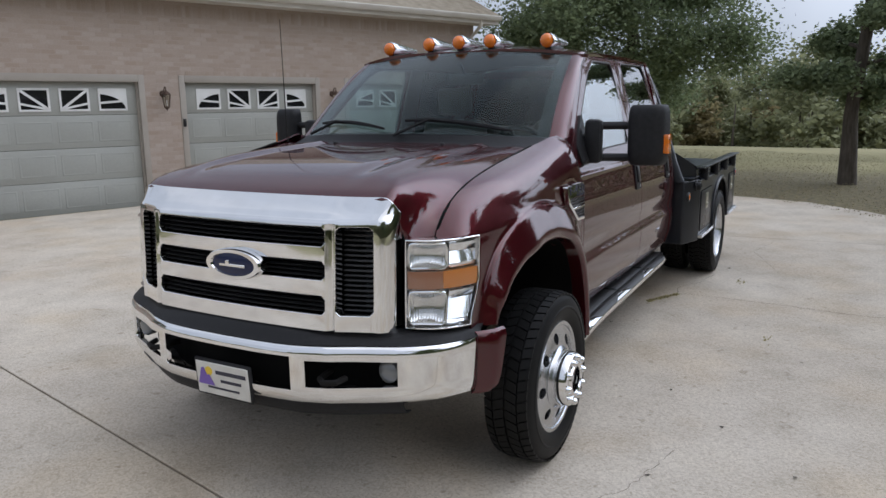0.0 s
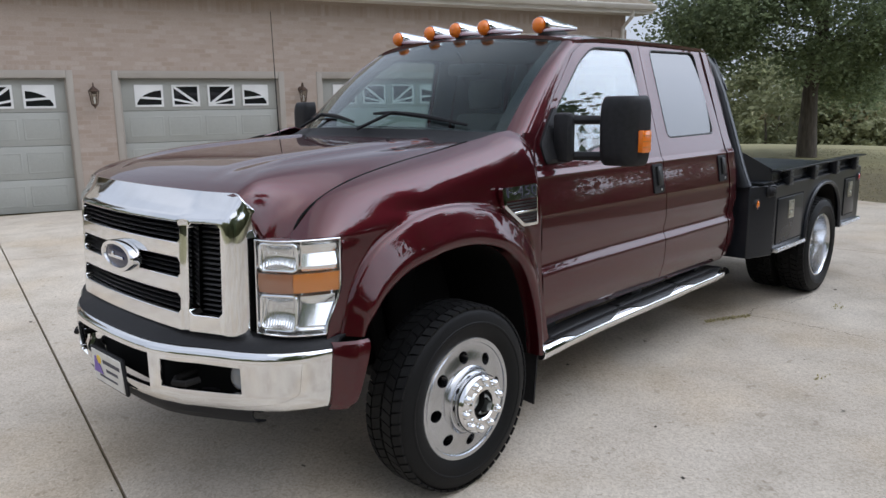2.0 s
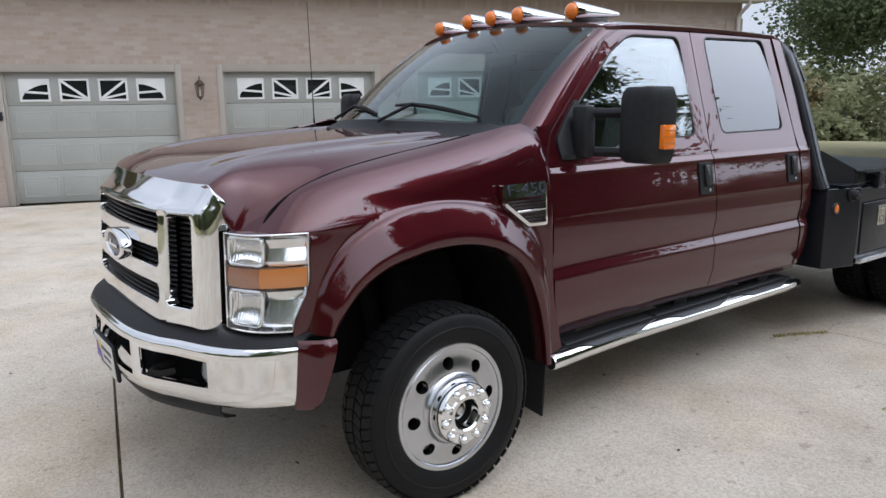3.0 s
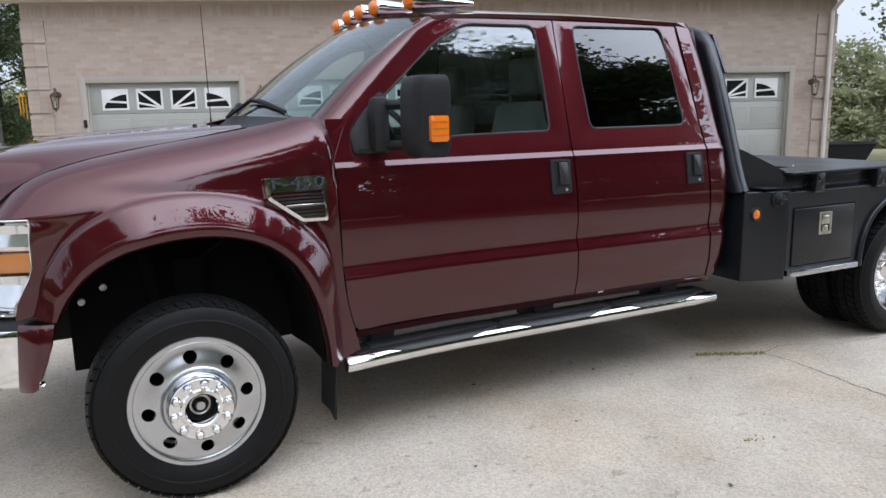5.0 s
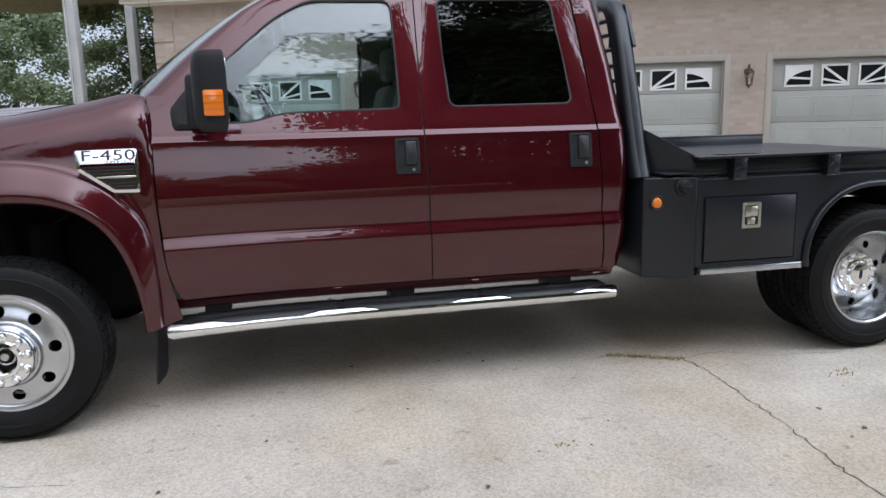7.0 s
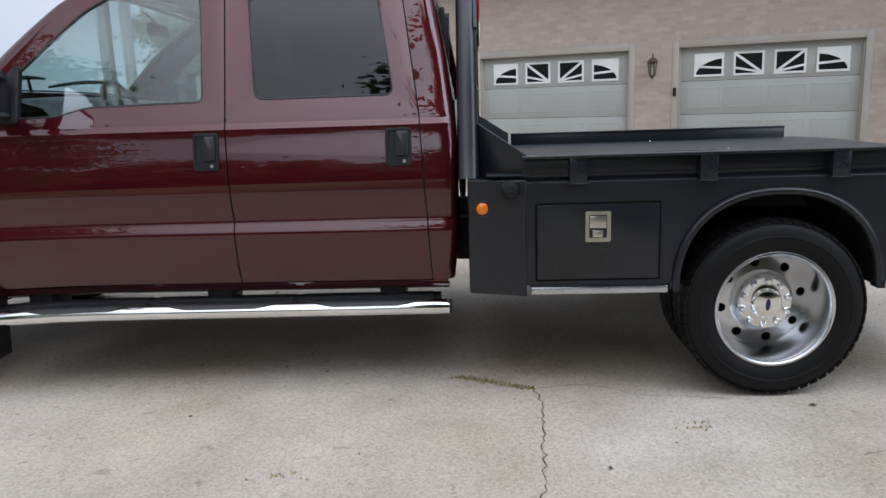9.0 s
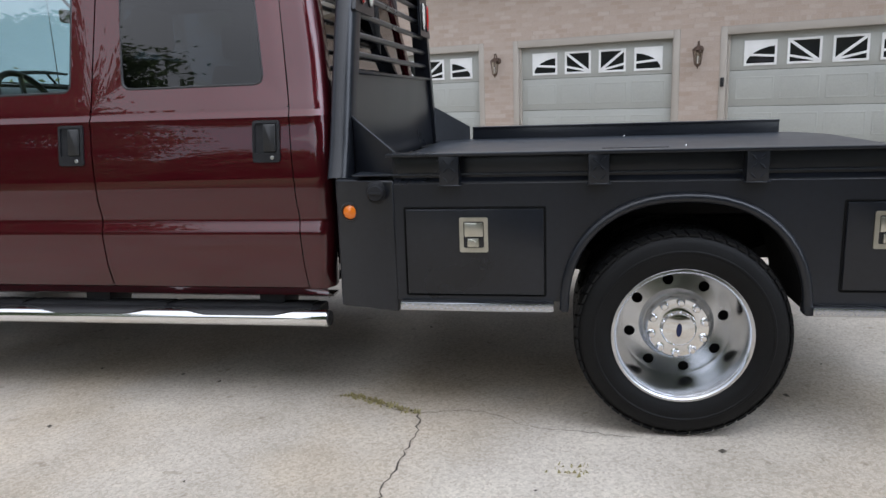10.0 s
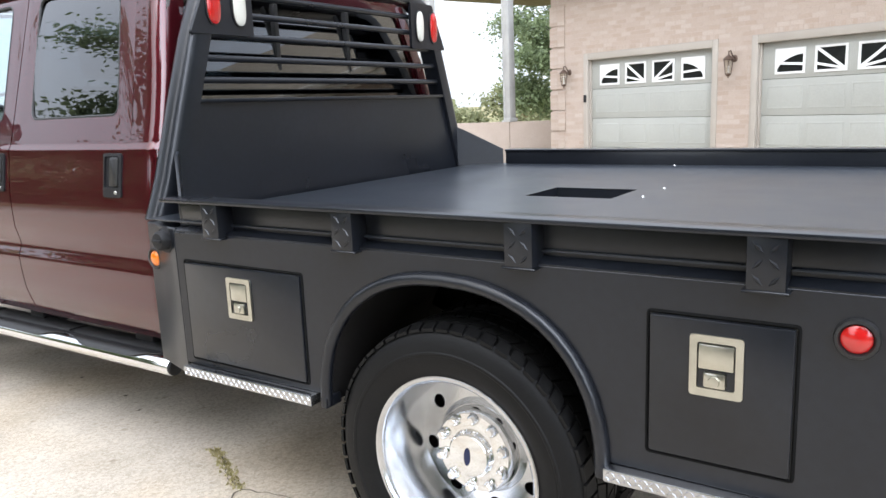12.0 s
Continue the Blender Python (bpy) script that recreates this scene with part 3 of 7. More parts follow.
wall = part("wall", bm, MORTAR, house, "pinkish brick wall with raised corner blocks")
for a, b in piers:
    bm = bmesh.new()
    box(bm, a, b, 0.0015, 0.24, -0.08, 2.275)
    part("pier", bm, MORTAR, house)
for x0, x1, y0, y1 in ((L0, L0 + 0.24, 0.24, 9), (L1 - 0.24, L1, 0.24, 9), (L0, L1, 9, 9.24)):
    bm = bmesh.new()
    box(bm, x0, x1, y0, y1, -0.08, TOP)
    part("outer_wall", bm, MORTAR, house)
bm = bmesh.new()
box(bm, L0 + 0.24, L1 - 0.24, 0.5, 0.52, -0.08, TOP)
part("inner_wall", bm, DARK, house)
# eaves, gutter, roof
bm = bmesh.new()
box(bm, L0 - 0.40, L1 + 0.40, -0.40, 0.10, 3.56, 3.585)
part("soffit", bm, FASCIA, house)
bm = bmesh.new()
rows = [[(x, -0.40 + dy, 3.56 + dz) for x in (L0 - 0.45, L1 + 0.45)] for dy, dz in ((0, 0), (0, 0.17), (-0.12, 0.19), (-0.13, 0.175), (-0.12, 0.13), (-0.085, 0.085), (-0.005, 0.07))]
grid(bm, rows)
part("gutter", bm, FASCIA, house, "greige metal gutter and fascia", solid=0.006, offset=0)
bm = bmesh.new()
prism(bm, [(-0.50, 3.74), (4.6, 6.2), (9.6, 3.74), (9.6, 3.64), (-0.44, 3.68)], L0 - 0.48, L1 + 0.48)
for v in bm.verts:
    v.co = Vector((v.co.y, v.co.x, v.co.z))
roof = part("roof", bm, SHINGLE, house, "tan shingle roof", recalc=True)
# downpipe at the far corner
bm = bmesh.new()
tube(bm, [(10.60, -0.42, 3.66), (10.60, -0.38, 3.50), (10.60, -0.06, 3.28), (10.60, -0.055, 0.15), (10.60, -0.2, 0.02)], 0.042, 8)
part("downpipe", bm, FASCIA, house, "greige metal downpipe")


def garage_door(x0, width):
    jamb = 0.105
    a, b, zt = x0 + jamb, x0 + width - jamb, 2.150
    bm = bmesh.new()
    for p, q, r, s in ((x0, a, -0.08, 2.275), (b, x0 + width, -0.08, 2.275), (a, b, zt, 2.275)):
        box(bm, p, q, -0.012, 0.13, r, s, 0.006)
    box(bm, a, a + 0.03, 0.05, 0.12, -0.08, zt, 0.004)
    box(bm, b - 0.03, b, 0.05, 0.12, -0.08, zt, 0.004)
    part("door_frame", bm, FRAMEPAINT, house, "taupe painted door frame")
    d = new("garage_door")
    d.parent = house
    tagged(d, "closed grey-green panelled garage door with sunburst windows")
    w = b - a
    hgt = (zt + 0.06) / 4
    for k in range(4):
        z0 = -0.06 + hgt * k
        bm = bmesh.new()
        box(bm, a + 0.004, b - 0.004, 0.095, 0.14, z0 + 0.003, z0 + hgt - 0.003, 0.006)
        if k < 3:
            for c in range(4):
                xa = a + w * (0.045 + 0.2325 * c)
                xb = xa + w * 0.205
                za, zb = z0 + 0.10, z0 + hgt - 0.10
                o = [(xa, za), (xb, za), (xb, zb), (xa, zb)]
                rows = []
                for ins, dy in ((0, 0.0), (0.006, -0.0045), (0.016, -0.0045), (0.026, -0.0015), (0.036, -0.004)):
                    rows.append([(x + (ins if x == xa else -ins), 0.0945 + dy, z + (ins if z == za else -ins)) for x, z in o])
                pb = bmesh.new()
                vs = grid(pb, rows, True)
                pb.faces.new(vs[-1])
                part("door_panel", pb, DOORPAINT, d)
        part("door_section", bm, DOORPAINT, d)
    for c in range(4):
        xa = a + w * (0.0870 + 0.2240 * c)
        ww, za, hh = w * 0.171, 1.664, 0.378
        bm = bmesh.new()
        rows = []
        for ins, dy in ((0, 0.095), (0, 0.078), (0.030, 0.076), (0.034, 0.090)):
            rows.append([(x, dy, z) for x, z in ((xa + ins, za + ins), (xa + ww - ins, za + ins), (xa + ww - ins, za + hh - ins), (xa + ins, za + hh - ins))])
        grid(bm, rows, True)
        mirror = c >= 2
        W, H, ox, oz = ww - 0.06, hh - 0.06, xa + 0.03, za + 0.03
        f = lambda u, v: (ox + W * ((1 - u) if mirror else u), oz + H * v)

        def bar(u0, v0, u1, v1, t):
            (xa_, za_), (xb_, zb_) = f(u0, v0), f(u1, v1)
            s = Vector((-(zb_ - za_), xb_ - xa_)).normalized() * t
            prism(bm, [(xa_ + s.x, za_ + s.y), (xb_ + s.x, zb_ + s.y), (xb_ - s.x, zb_ - s.y), (xa_ - s.x, za_ - s.y)], 0.074, 0.088)

        if c in (1, 2):
            bar(1.0, 0.02, 0.0, 0.30, 0.017)
            bar(1.0, 0.02, 0.02, 0.98, 0.020)
        else:
            arc = [(0.0, 0.0), (0.02, 0.16), (0.12, 0.34), (0.28, 0.52), (0.50, 0.66), (0.75, 0.76), (1.0, 0.80), (1.0, 1.0), (0.0, 1.0)]
            prism(bm, [f(u, v) for u, v in arc], 0.074, 0.088)
            bar(1.0, 0.33, 0.10, 0.42, 0.018)
        part("window_frame", bm, WHITEPAINT, d, "white sunburst window frame", recalc=True)
        bm = bmesh.new()
        box(bm, xa + 0.02, xa + ww - 0.02, 0.090, 0.0945, za + 0.02, za + hh - 0.02)
        part("window_pane", bm, PANE, d)


for x0, w in DOORS:
    garage_door(x0, w)


def lantern(x):
    la = thing("wall_lantern", "bronze coach lantern with clear glass on the brick wall", "wall lantern", "lanterns on the garage wall")
    la.matrix_world = house.matrix_world @ Matrix.Translation((x, 0, 1.70))
    x = z = 0
    bm = bmesh.new()
    lathe(bm, [(0.0, -0.02), (0.045, -0.018), (0.06, 0.0)], (x, 0.0, z + 0.25), "y", 16)
    part("wall_plate", bm, BRONZE, la)
    bm = bmesh.new()
    tube(bm, [(x, -0.01, z + 0.25), (x, -0.06, z + 0.30), (x, -0.11, z + 0.37), (x, -0.16, z + 0.36), (x, -0.16, z + 0.30)], 0.010, 8)
    part("lantern_arm", bm, BRONZE, la)
    bm = bmesh.new()
    lathe(bm, [(0.0, 0.33), (0.012, 0.32), (0.018, 0.30), (0.045, 0.285), (0.085, 0.245), (0.092, 0.235), (0.085, 0.228)], (x, -0.16, z), "z", 8)
    part("lantern_cap", bm, BRONZE, la)
    bm = bmesh.new()
    lathe(bm, [(0.074, 0.228), (0.045, 0.02)], (x, -0.16, z), "z", 6)
    part("lantern_glass", bm, FROST, la)
    bm = bmesh.new()
    for i in range(6):
        t = 2 * math.pi * i / 6
        tube(bm, [(x + 0.078 * math.cos(t), -0.16 + 0.078 * math.sin(t), z + 0.23), (x + 0.048 * math.cos(t), -0.16 + 0.048 * math.sin(t), z + 0.015)], 0.006, 4)
    lathe(bm, [(0.05, 0.02), (0.05, 0.005), (0.03, -0.01), (0.008, -0.03), (0.010, -0.045), (0.0, -0.055)], (x, -0.16, z), "z", 8)
    part("lantern_cage", bm, BRONZE, la)
    bm = bmesh.new()
    tube(bm, [(x, -0.16, z + 0.03), (x, -0.16, z + 0.14)], 0.012, 8)
    part("candle_sleeve", bm, WHITEPAINT, la)


for x in (-4.03, -0.405, 3.145, 6.68, 10.28):
    lantern(x)
for x in (-3.60, 3.497):
    bm = bmesh.new()
    box(bm, x - 0.025, x + 0.03, -0.04, -0.010, 1.36, 1.50, 0.008)
    part("keypad", bm, PLASTIC, house, "black door keypad")

# ---- covered porch beside the garage ----
porch = thing("porch", "covered porch with grey posts on a low brick wall", "porch")
porch.matrix_world = house.matrix_world.copy()
PP = [(-5.95, 1.6), (-6.87, 0.90), (-8.62, -0.08), (-10.31, 0.90)]
bm = bmesh.new()
for (ax, ay), (bx, by) in zip([(-4.53, 1.95)] + PP, PP):
    a, b = Vector((ax, ay)), Vector((bx, by))
    s = Vector((-(b - a).y, (b - a).x)).normalized() * 0.10
    q = [a + s, b + s, b - s, a - s]
    lo, hi = [bm.verts.new((p.x, p.y, -0.35)) for p in q], [bm.verts.new((p.x, p.y, 0.97)) for p in q]
    bm.faces.new(hi)
    for i in range(4):
        bm.faces.new((lo[i], lo[(i + 1) % 4], hi[(i + 1) % 4], hi[i]))
low_wall = part("low_wall", bm, MORTAR, porch, "low pinkish brick wall", recalc=True)
for i, (x, y) in enumerate(PP):
    bm = bmesh.new()
    box(bm, x - 0.09, x + 0.09, y - 0.09, y + 0.09, 0.97, 4.62, 0.012)
    box(bm, x - 0.12, x + 0.12, y - 0.12, y + 0.12, 0.968, 1.06, 0.01)
    part("post", bm, POST, porch, "grey painted square post")
    bm = bmesh.new()
    tube(bm, [(x - 0.13, y - 0.06, 4.6), (x - 0.13, y - 0.06, 1.02), (x - 0.16, y - 0.14, 0.95), (x - 0.16, y - 0.14, 0.05)], 0.035, 8)
    if i % 2:
        part("downpipe", bm, POST, porch)
    else:
        bm.free()
bm = bmesh.new()
for (ax, ay), (bx, by) in zip([(-4.7, 3.35)] + PP, PP):
    a, b = Vector((ax, ay)), Vector((bx, by))
    s = Vector((-(b - a).y, (b - a).x)).normalized() * 0.13
    q = [a + s, b + s, b - s, a - s]
    lo, hi = [bm.verts.new((p.x, p.y, 4.60)) for p in q], [bm.verts.new((p.x, p.y, 4.88)) for p in q]
    bm.faces.new(lo)
    bm.faces.new(hi)
    for i in range(4):
        bm.faces.new((lo[i], lo[(i + 1) % 4], hi[(i + 1) % 4], hi[i]))
part("beam", bm, POST, porch, recalc=True)
bm = bmesh.new()
pr = [(-4.4, 1.9), (-5.6, 1.2), (-6.6, 0.5), (-8.6, -0.5), (-10.8, 0.7), (-14.3, 4.5), (-14.3, 9), (-4.4, 9)]
lo, hi = [bm.verts.new((x, y, 4.88)) for x, y in pr], bm.verts.new((-9.2, 5.2, 6.3))
bm.faces.new(lo)
for i in range(len(pr)):
    bm.faces.new((lo[i], lo[(i + 1) % len(pr)], hi))
part("porch_roof", bm, SHINGLE, porch, recalc=True)
# wind chime, flower pot, utility cart by the walls
hm = house.matrix_world
chime = thing("wind_chime", "brass wind chime hanging near the porch", "wind chime")
chime.matrix_world = hm @ pose(-5.10, 1.0, 0)
bm = bmesh.new()
tube(bm, [(0, 0, 4.2), (0, 0, 2.02)], 0.002, 4)
part("chime_cord", bm, BRONZE, chime)
bm = bmesh.new()
lathe(bm, [(0.0, 2.04), (0.02, 2.03), (0.07, 1.98), (0.085, 1.965), (0.07, 1.955)], (0, 0, 0), "z", 12)
part("chime_top", bm, TERRACOTTA, chime)
for i in range(6):
    t = 2 * math.pi * i / 6
    bm = bmesh.new()
    tube(bm, [(0.06 * math.cos(t), 0.06 * math.sin(t), 1.95), (0.06 * math.cos(t), 0.06 * math.sin(t), 1.52 + 0.03 * i)], 0.011, 8)
    part("chime_tube", bm, TERRACOTTA, chime)
pot = thing("flower_pot", "yellow flower pot with low plant by the wall", "flower pot")
pot.matrix_world = hm @ pose(-5.25, 0.7, -0.04)
bm = bmesh.new()
lathe(bm, [(0.0, -0.04), (0.11, -0.04), (0.16, 0.20), (0.18, 0.21), (0.18, 0.25), (0.15, 0.25), (0.14, 0.2), (0.0, 0.2)], (0, 0, 0), "z", 24)
part("pot", bm, TERRACOTTA, pot)
bm = bmesh.new()
for i in range(160):
    a, r, z = rnd.uniform(0, 6.28), rnd.uniform(0, 0.17), rnd.uniform(0.2, 0.40)
    c = Vector((r * math.cos(a), r * math.sin(a), z))
    u = Vector((rnd.gauss(0, 1), rnd.gauss(0, 1), rnd.gauss(0, 1))).normalized() * 0.03
    w = u.orthogonal().normalized() * 0.02
    bm.faces.new([bm.verts.new(c + u), bm.verts.new(c + w), bm.verts.new(c - u), bm.verts.new(c - w)])
part("plant", bm, LEAF, pot)
cart = thing("utility_cart", "black garden cart tub beside the house corner", "garden cart")
cart.matrix_world = hm @ pose(11.55, 0.9, 0)
bm = bmesh.new()
o, n = [(-0.65, -0.4), (0.65, -0.4), (0.65, 0.4), (-0.65, 0.4)], [(-0.45, -0.28), (0.45, -0.28), (0.45, 0.28), (-0.45, 0.28)]
vs = grid(bm, [[(x, y, 0.66) for x, y in o], [(x, y, 0.70) for x, y in o], [(x * 0.94, y * 0.92, 0.70) for x, y in o], [(x, y, 0.34) for x, y in n]], True)
bm.faces.new(vs[-1])
part("tub", bm, PLASTIC, cart, solid=0.02, bevel=0.008)
for y in (-0.33, 0.33):
    bm = bmesh.new()
    lathe(bm, [(0.0, -0.03), (0.14, -0.03), (0.18, -0.02), (0.18, 0.02), (0.14, 0.03), (0.0, 0.03)], (-0.2, y, 0.16), "y", 20)
    part("cart_wheel", bm, RUBBER, cart)
bm = bmesh.new()
tube(bm, [(-0.4, 0, 0.33), (0.3, 0, 0.33), (0.5, 0, 0.0)], 0.02, 6)
part("cart_frame", bm, UNDER, cart)

# ---- the truck: front axle over x = 0, tail towards +x, driver's side at -y ----
truck = thing("pickup_truck", "burgundy crew-cab work truck with black steel flatbed, parked on concrete", "truck")

HALF = linear([(0.44, 0.90), (0.50, 0.935), (0.555, 0.97), (0.65, 0.997), (0.75, 1.005), (0.805, 1.006), (0.825, 0.999), (0.855, 0.988), (0.88, 0.990), (0.95, 1.004), (1.05, 1.004),
               (1.10, 1.001), (1.15, 0.996), (1.20, 0.989), (1.25, 0.980), (1.285, 0.977), (1.297, 0.977), (1.321, 0.9615), (1.34, 0.9560), (1.43, 0.925), (1.6, 0.882), (1.8, 0.83), (1.93, 0.792), (1.98, 0.770)])
ROWS_Z = [0.55, 0.565, 0.59, 0.62, 0.65, 0.70, 0.75, 0.79, 0.805, 0.815, 0.825, 0.84, 0.855, 0.868, 0.88, 0.915, 0.95, 1.0, 1.05, 1.10, 1.15, 1.2, 1.25, 1.27, 1.285, 1.295, 1.2965, 1.2975, 1.302, 1.307, 1.312, 1.3205, 1.3215, 1.328, 1.335]


def lower_panel(bm, front, rear, zs=ROWS_Z, cols=14):
    rows = []
    for z in zs:
        a, b = front(z), rear(z)
        rows.append([(a + (b - a) * i / cols, -HALF(z), z) for i in range(cols + 1)])
    grid(bm, rows)


def upper_ring(bm, outer, inner, ro, ri, steps=4):
    o, n = rounded(outer, ro), rounded(inner, ri)
    rows = []
    for s in range(steps + 1):
        t = s / steps
        rows.append([(a[0] * (1 - t) + b[0] * t, -HALF(a[1] * (1 - t) + b[1] * t), a[1] * (1 - t) + b[1] * t) for a, b in zip(o, n)])
    rows.append([(x, y + 0.03, z) for x, y, z in rows[-1]])
    grid(bm, rows, True)


def pane(bm, poly, inset):
    vs = [bm.verts.new((x, -HALF(z) + inset, z)) for x, z in poly]
    bm.faces.new(vs)
    for z in (1.45, 1.55, 1.65, 1.75, 1.85):
        bmesh.ops.bisect_plane(bm, geom=bm.verts[:] + bm.edges[:] + bm.faces[:], plane_co=(0, 0, z), plane_no=(0, 0, 1))
    for v in bm.verts:
        v.co.y = -HALF(v.co.z) + inset - 0.012 * math.sin(math.pi * min(max((v.co.z - 1.37) / 0.56, 0), 1))


D1F = spline([(0.55, 0.728), (0.60, 0.702), (0.70, 0.674), (0.83, 0.662), (1.0, 0.655), (1.335, 0.650)])
D1R = spline([(0.55, 1.957), (0.9, 1.950), (1.335, 1.936)])
D2R = spline([(0.55, 2.902), (0.9, 2.885), (1.335, 2.862)])
CABR = spline([(0.55, 3.008), (0.8, 3.034), (1.15, 3.038), (1.335, 3.026)])
WIN1 = [(0.765, 1.372), (1.10, 1.374), (1.26, 1.412), (1.828, 1.42), (1.815, 1.925), (1.40, 1.922), (1.235, 1.84), (0.80, 1.49)]
OUT1 = [(0.650, 1.335), (1.10, 1.335), (1.26, 1.335), (1.936, 1.335), (1.931, 1.968), (1.36, 1.960), (1.19, 1.885), (0.72, 1.475)]
WIN2 = [(2.083, 1.423), (2.745, 1.426), (2.665, 1.936), (2.050, 1.93)]
OUT2 = [(1.943, 1.335), (2.862, 1.335), (2.775, 1.970), (1.938, 1.968)]
RAD1 = [0.02, 0.05, 0.05, 0.035, 0.05, 0.06, 0.06, 0.02]


def door(name, front, rear, outer, inner, ro, ri, glass, flip, hx):
    bm = bmesh.new()
    lower_panel(bm, front, rear)
    upper_ring(bm, outer, inner, ro, ri)
    bmesh.ops.remove_doubles(bm, verts=bm.verts[:], dist=1e-4)
    d = part(name, bm, PAINT, truck, solid=0.012, flip=flip, recalc=True, sharp=50)
    loop = rounded(inner, ri)
    bm = bmesh.new()
    tube(bm, [(x, -HALF(z) + 0.004, z) for x, z in loop], 0.0062, 8, True)
    part("window_seal", bm, TRIM, d, "black rubber window seal", flip=flip)
    bm = bmesh.new()
    pane(bm, loop, 0.011)
    double(bm, (0, -1, 0))
    w = part("window_pane", bm, glass, d, flip=flip)
    w.visible_shadow = False
    # flush paddle handle in a black recess
    x0, x1, z0, z1 = hx, hx + 0.122, 1.108, 1.284
    bm = bmesh.new()
    o = rounded([(x0, z0), (x1, z0), (x1, z1), (x0, z1)], 0.014)
    n = rounded([(x0 + 0.012, z0 + 0.040), (x1 - 0.012, z0 + 0.040), (x1 - 0.012, z1 - 0.012), (x0 + 0.012, z1 - 0.012)], 0.01)
    skin = lambda loop, out: [(x, -HALF(z) - out, z) for x, z in loop]
    vs = grid(bm, [skin(o, -0.004), skin(o, 0.008), skin(n, 0.010), skin(n, 0.002)], True)
    bm.faces.new(vs[-1])
    part("door_handle", bm, PLASTIC, d, "black plastic paddle handle", flip=flip, recalc=True)
    bm = bmesh.new()
    p = rounded([(x0 + 0.050, z0 + 0.046), (x1 - 0.016, z0 + 0.046), (x1 - 0.016, z1 - 0.016), (x0 + 0.050, z1 - 0.016)], 0.01)
    q = rounded([(x0 + 0.054, z0 + 0.050), (x1 - 0.020, z0 + 0.050), (x1 - 0.020, z1 - 0.020), (x0 + 0.054, z1 - 0.020)], 0.008)
    vs = grid(bm, [skin(p, -0.002), skin(p, 0.012), skin(q, 0.015)], True)
    bm.faces.new(vs[-1])
    part("handle_paddle", bm, TRIM, d, flip=flip, recalc=True)
    bm = bmesh.new()
    lathe(bm, [(0.0, -0.012), (0.007, -0.0115), (0.009, -0.009), (0.009, 0.0)], (x1 - 0.034, -HALF(z0 + 0.02), z0 + 0.02), "y", 12)
    part("key_lock", bm, STEEL, d, flip=flip)
    return d


for flip in (False, True):
    door("front_door", D1F, D1R, OUT1, WIN1, 0.01, RAD1, GLASS, flip, 1.787)
    door("rear_door", lambda z: D1R(z) + 0.007, D2R, OUT2, WIN2, 0.012, 0.045, TINT, flip, 2.705)
    # rear cab corner, rolled round to the cab's back
    bm = bmesh.new()
    top = linear([(1.335, 2.869), (1.97, 2.782)])
    back = linear([(1.335, 3.026), (1.60, 2.99), (1.93, 2.925), (1.97, 2.90)])
    rows = []
    for z in ROWS_Z + [1.36, 1.4, 1.5, 1.6, 1.7, 1.8, 1.88, 1.93, 1.955, 1.97]:
        a, b = (D2R(z) + 0.007, CABR(z)) if z <= 1.335 else (top(z), back(z))
        r = min(0.055, 0.6 * (b - a))
        row = [(a + (b - r - a) * i / 4, -HALF(z), z) for i in range(4)]
        for k in range(7):
            t = math.pi / 2 * k / 6
            row.append((b - r + r * math.sin(t), -HALF(z) + r * (1 - math.cos(t)), z))
        row.append((b - 0.006, -HALF(z) + r + 0.05, z))
        rows.append(row)
    grid(bm, rows)
    part("cab_corner", bm, PAINT, truck, solid=0.01, offset=0, flip=flip, recalc=True, sharp=50)
    # sill under the doors
    bm = bmesh.new()
    rows = [[(x, -yy, zz) for x in (0.66, 1.2, 1.8, 2.4, 2.98)] for yy, zz in ((0.93, 0.552), (0.945, 0.54), (0.93, 0.51), (0.88, 0.49), (0.80, 0.49))]
    grid(bm, rows)
    part("sill", bm, PAINT, truck, solid=0.01, offset=0, flip=flip, recalc=True)

# dark lining behind the panel gaps, floor of the cab
for flip in (False, True):
    for xs, zs in (((0.66, 1.3, 1.95, 2.5, 2.97), (0.55, 0.7, 0.9, 1.1, 1.25, 1.33)), ((1.84, 2.04), (1.33, 1.6, 1.8, 1.95)), ((2.755, 2.95), (1.33, 1.6, 1.8, 1.95))):
        bm = bmesh.new()
        grid(bm, [[(x, 0.035 - HALF(z), z) for x in xs] for z in zs])
        part("cab_lining", bm, INTERIOR, truck, "dark grey cab lining", flip=flip, solid=0.01, offset=0)
bm = bmesh.new()
box(bm, 0.66, 2.97, -0.90, 0.90, 0.53, 0.58)
part("cab_floor", bm, UNDER, truck, "black underside of the cab floor")

# roof
bm = bmesh.new()
rows = []
ROOF_T = [i / 12 for i in range(-12, 13)]
for k in range(15):
    u = k / 14
    row = []
    for t in ROOF_T:
        y = 0.792 * t
        xf = 1.135 + 0.10 * abs(t) ** 2.2
        x = xf + (2.905 - xf) * u
        z = 1.966 + 0.062 * (1 - abs(t) ** 3.2) + 0.012 * math.sin(math.pi * u) - 0.030 * (1 - smooth01(u / 0.12)) * (1 - 0.6 * abs(t)) - 0.035 * smooth01((u - 0.93) / 0.07)
        row.append((x, y, z))
    rows.append(row)
grid(bm, rows)
part("roof", bm, PAINT, truck, solid=0.02, offset=-1, recalc=True, sharp=60)
bm = bmesh.new()
rows = [[(x, 0.765 * t, 1.935 + 0.05 * (1 - abs(t) ** 3)) for t in ROOF_T] for x in (1.3, 1.8, 2.4, 2.85)]
grid(bm, rows)
part("headliner", bm, SEATING, truck, "light grey cloth headliner")

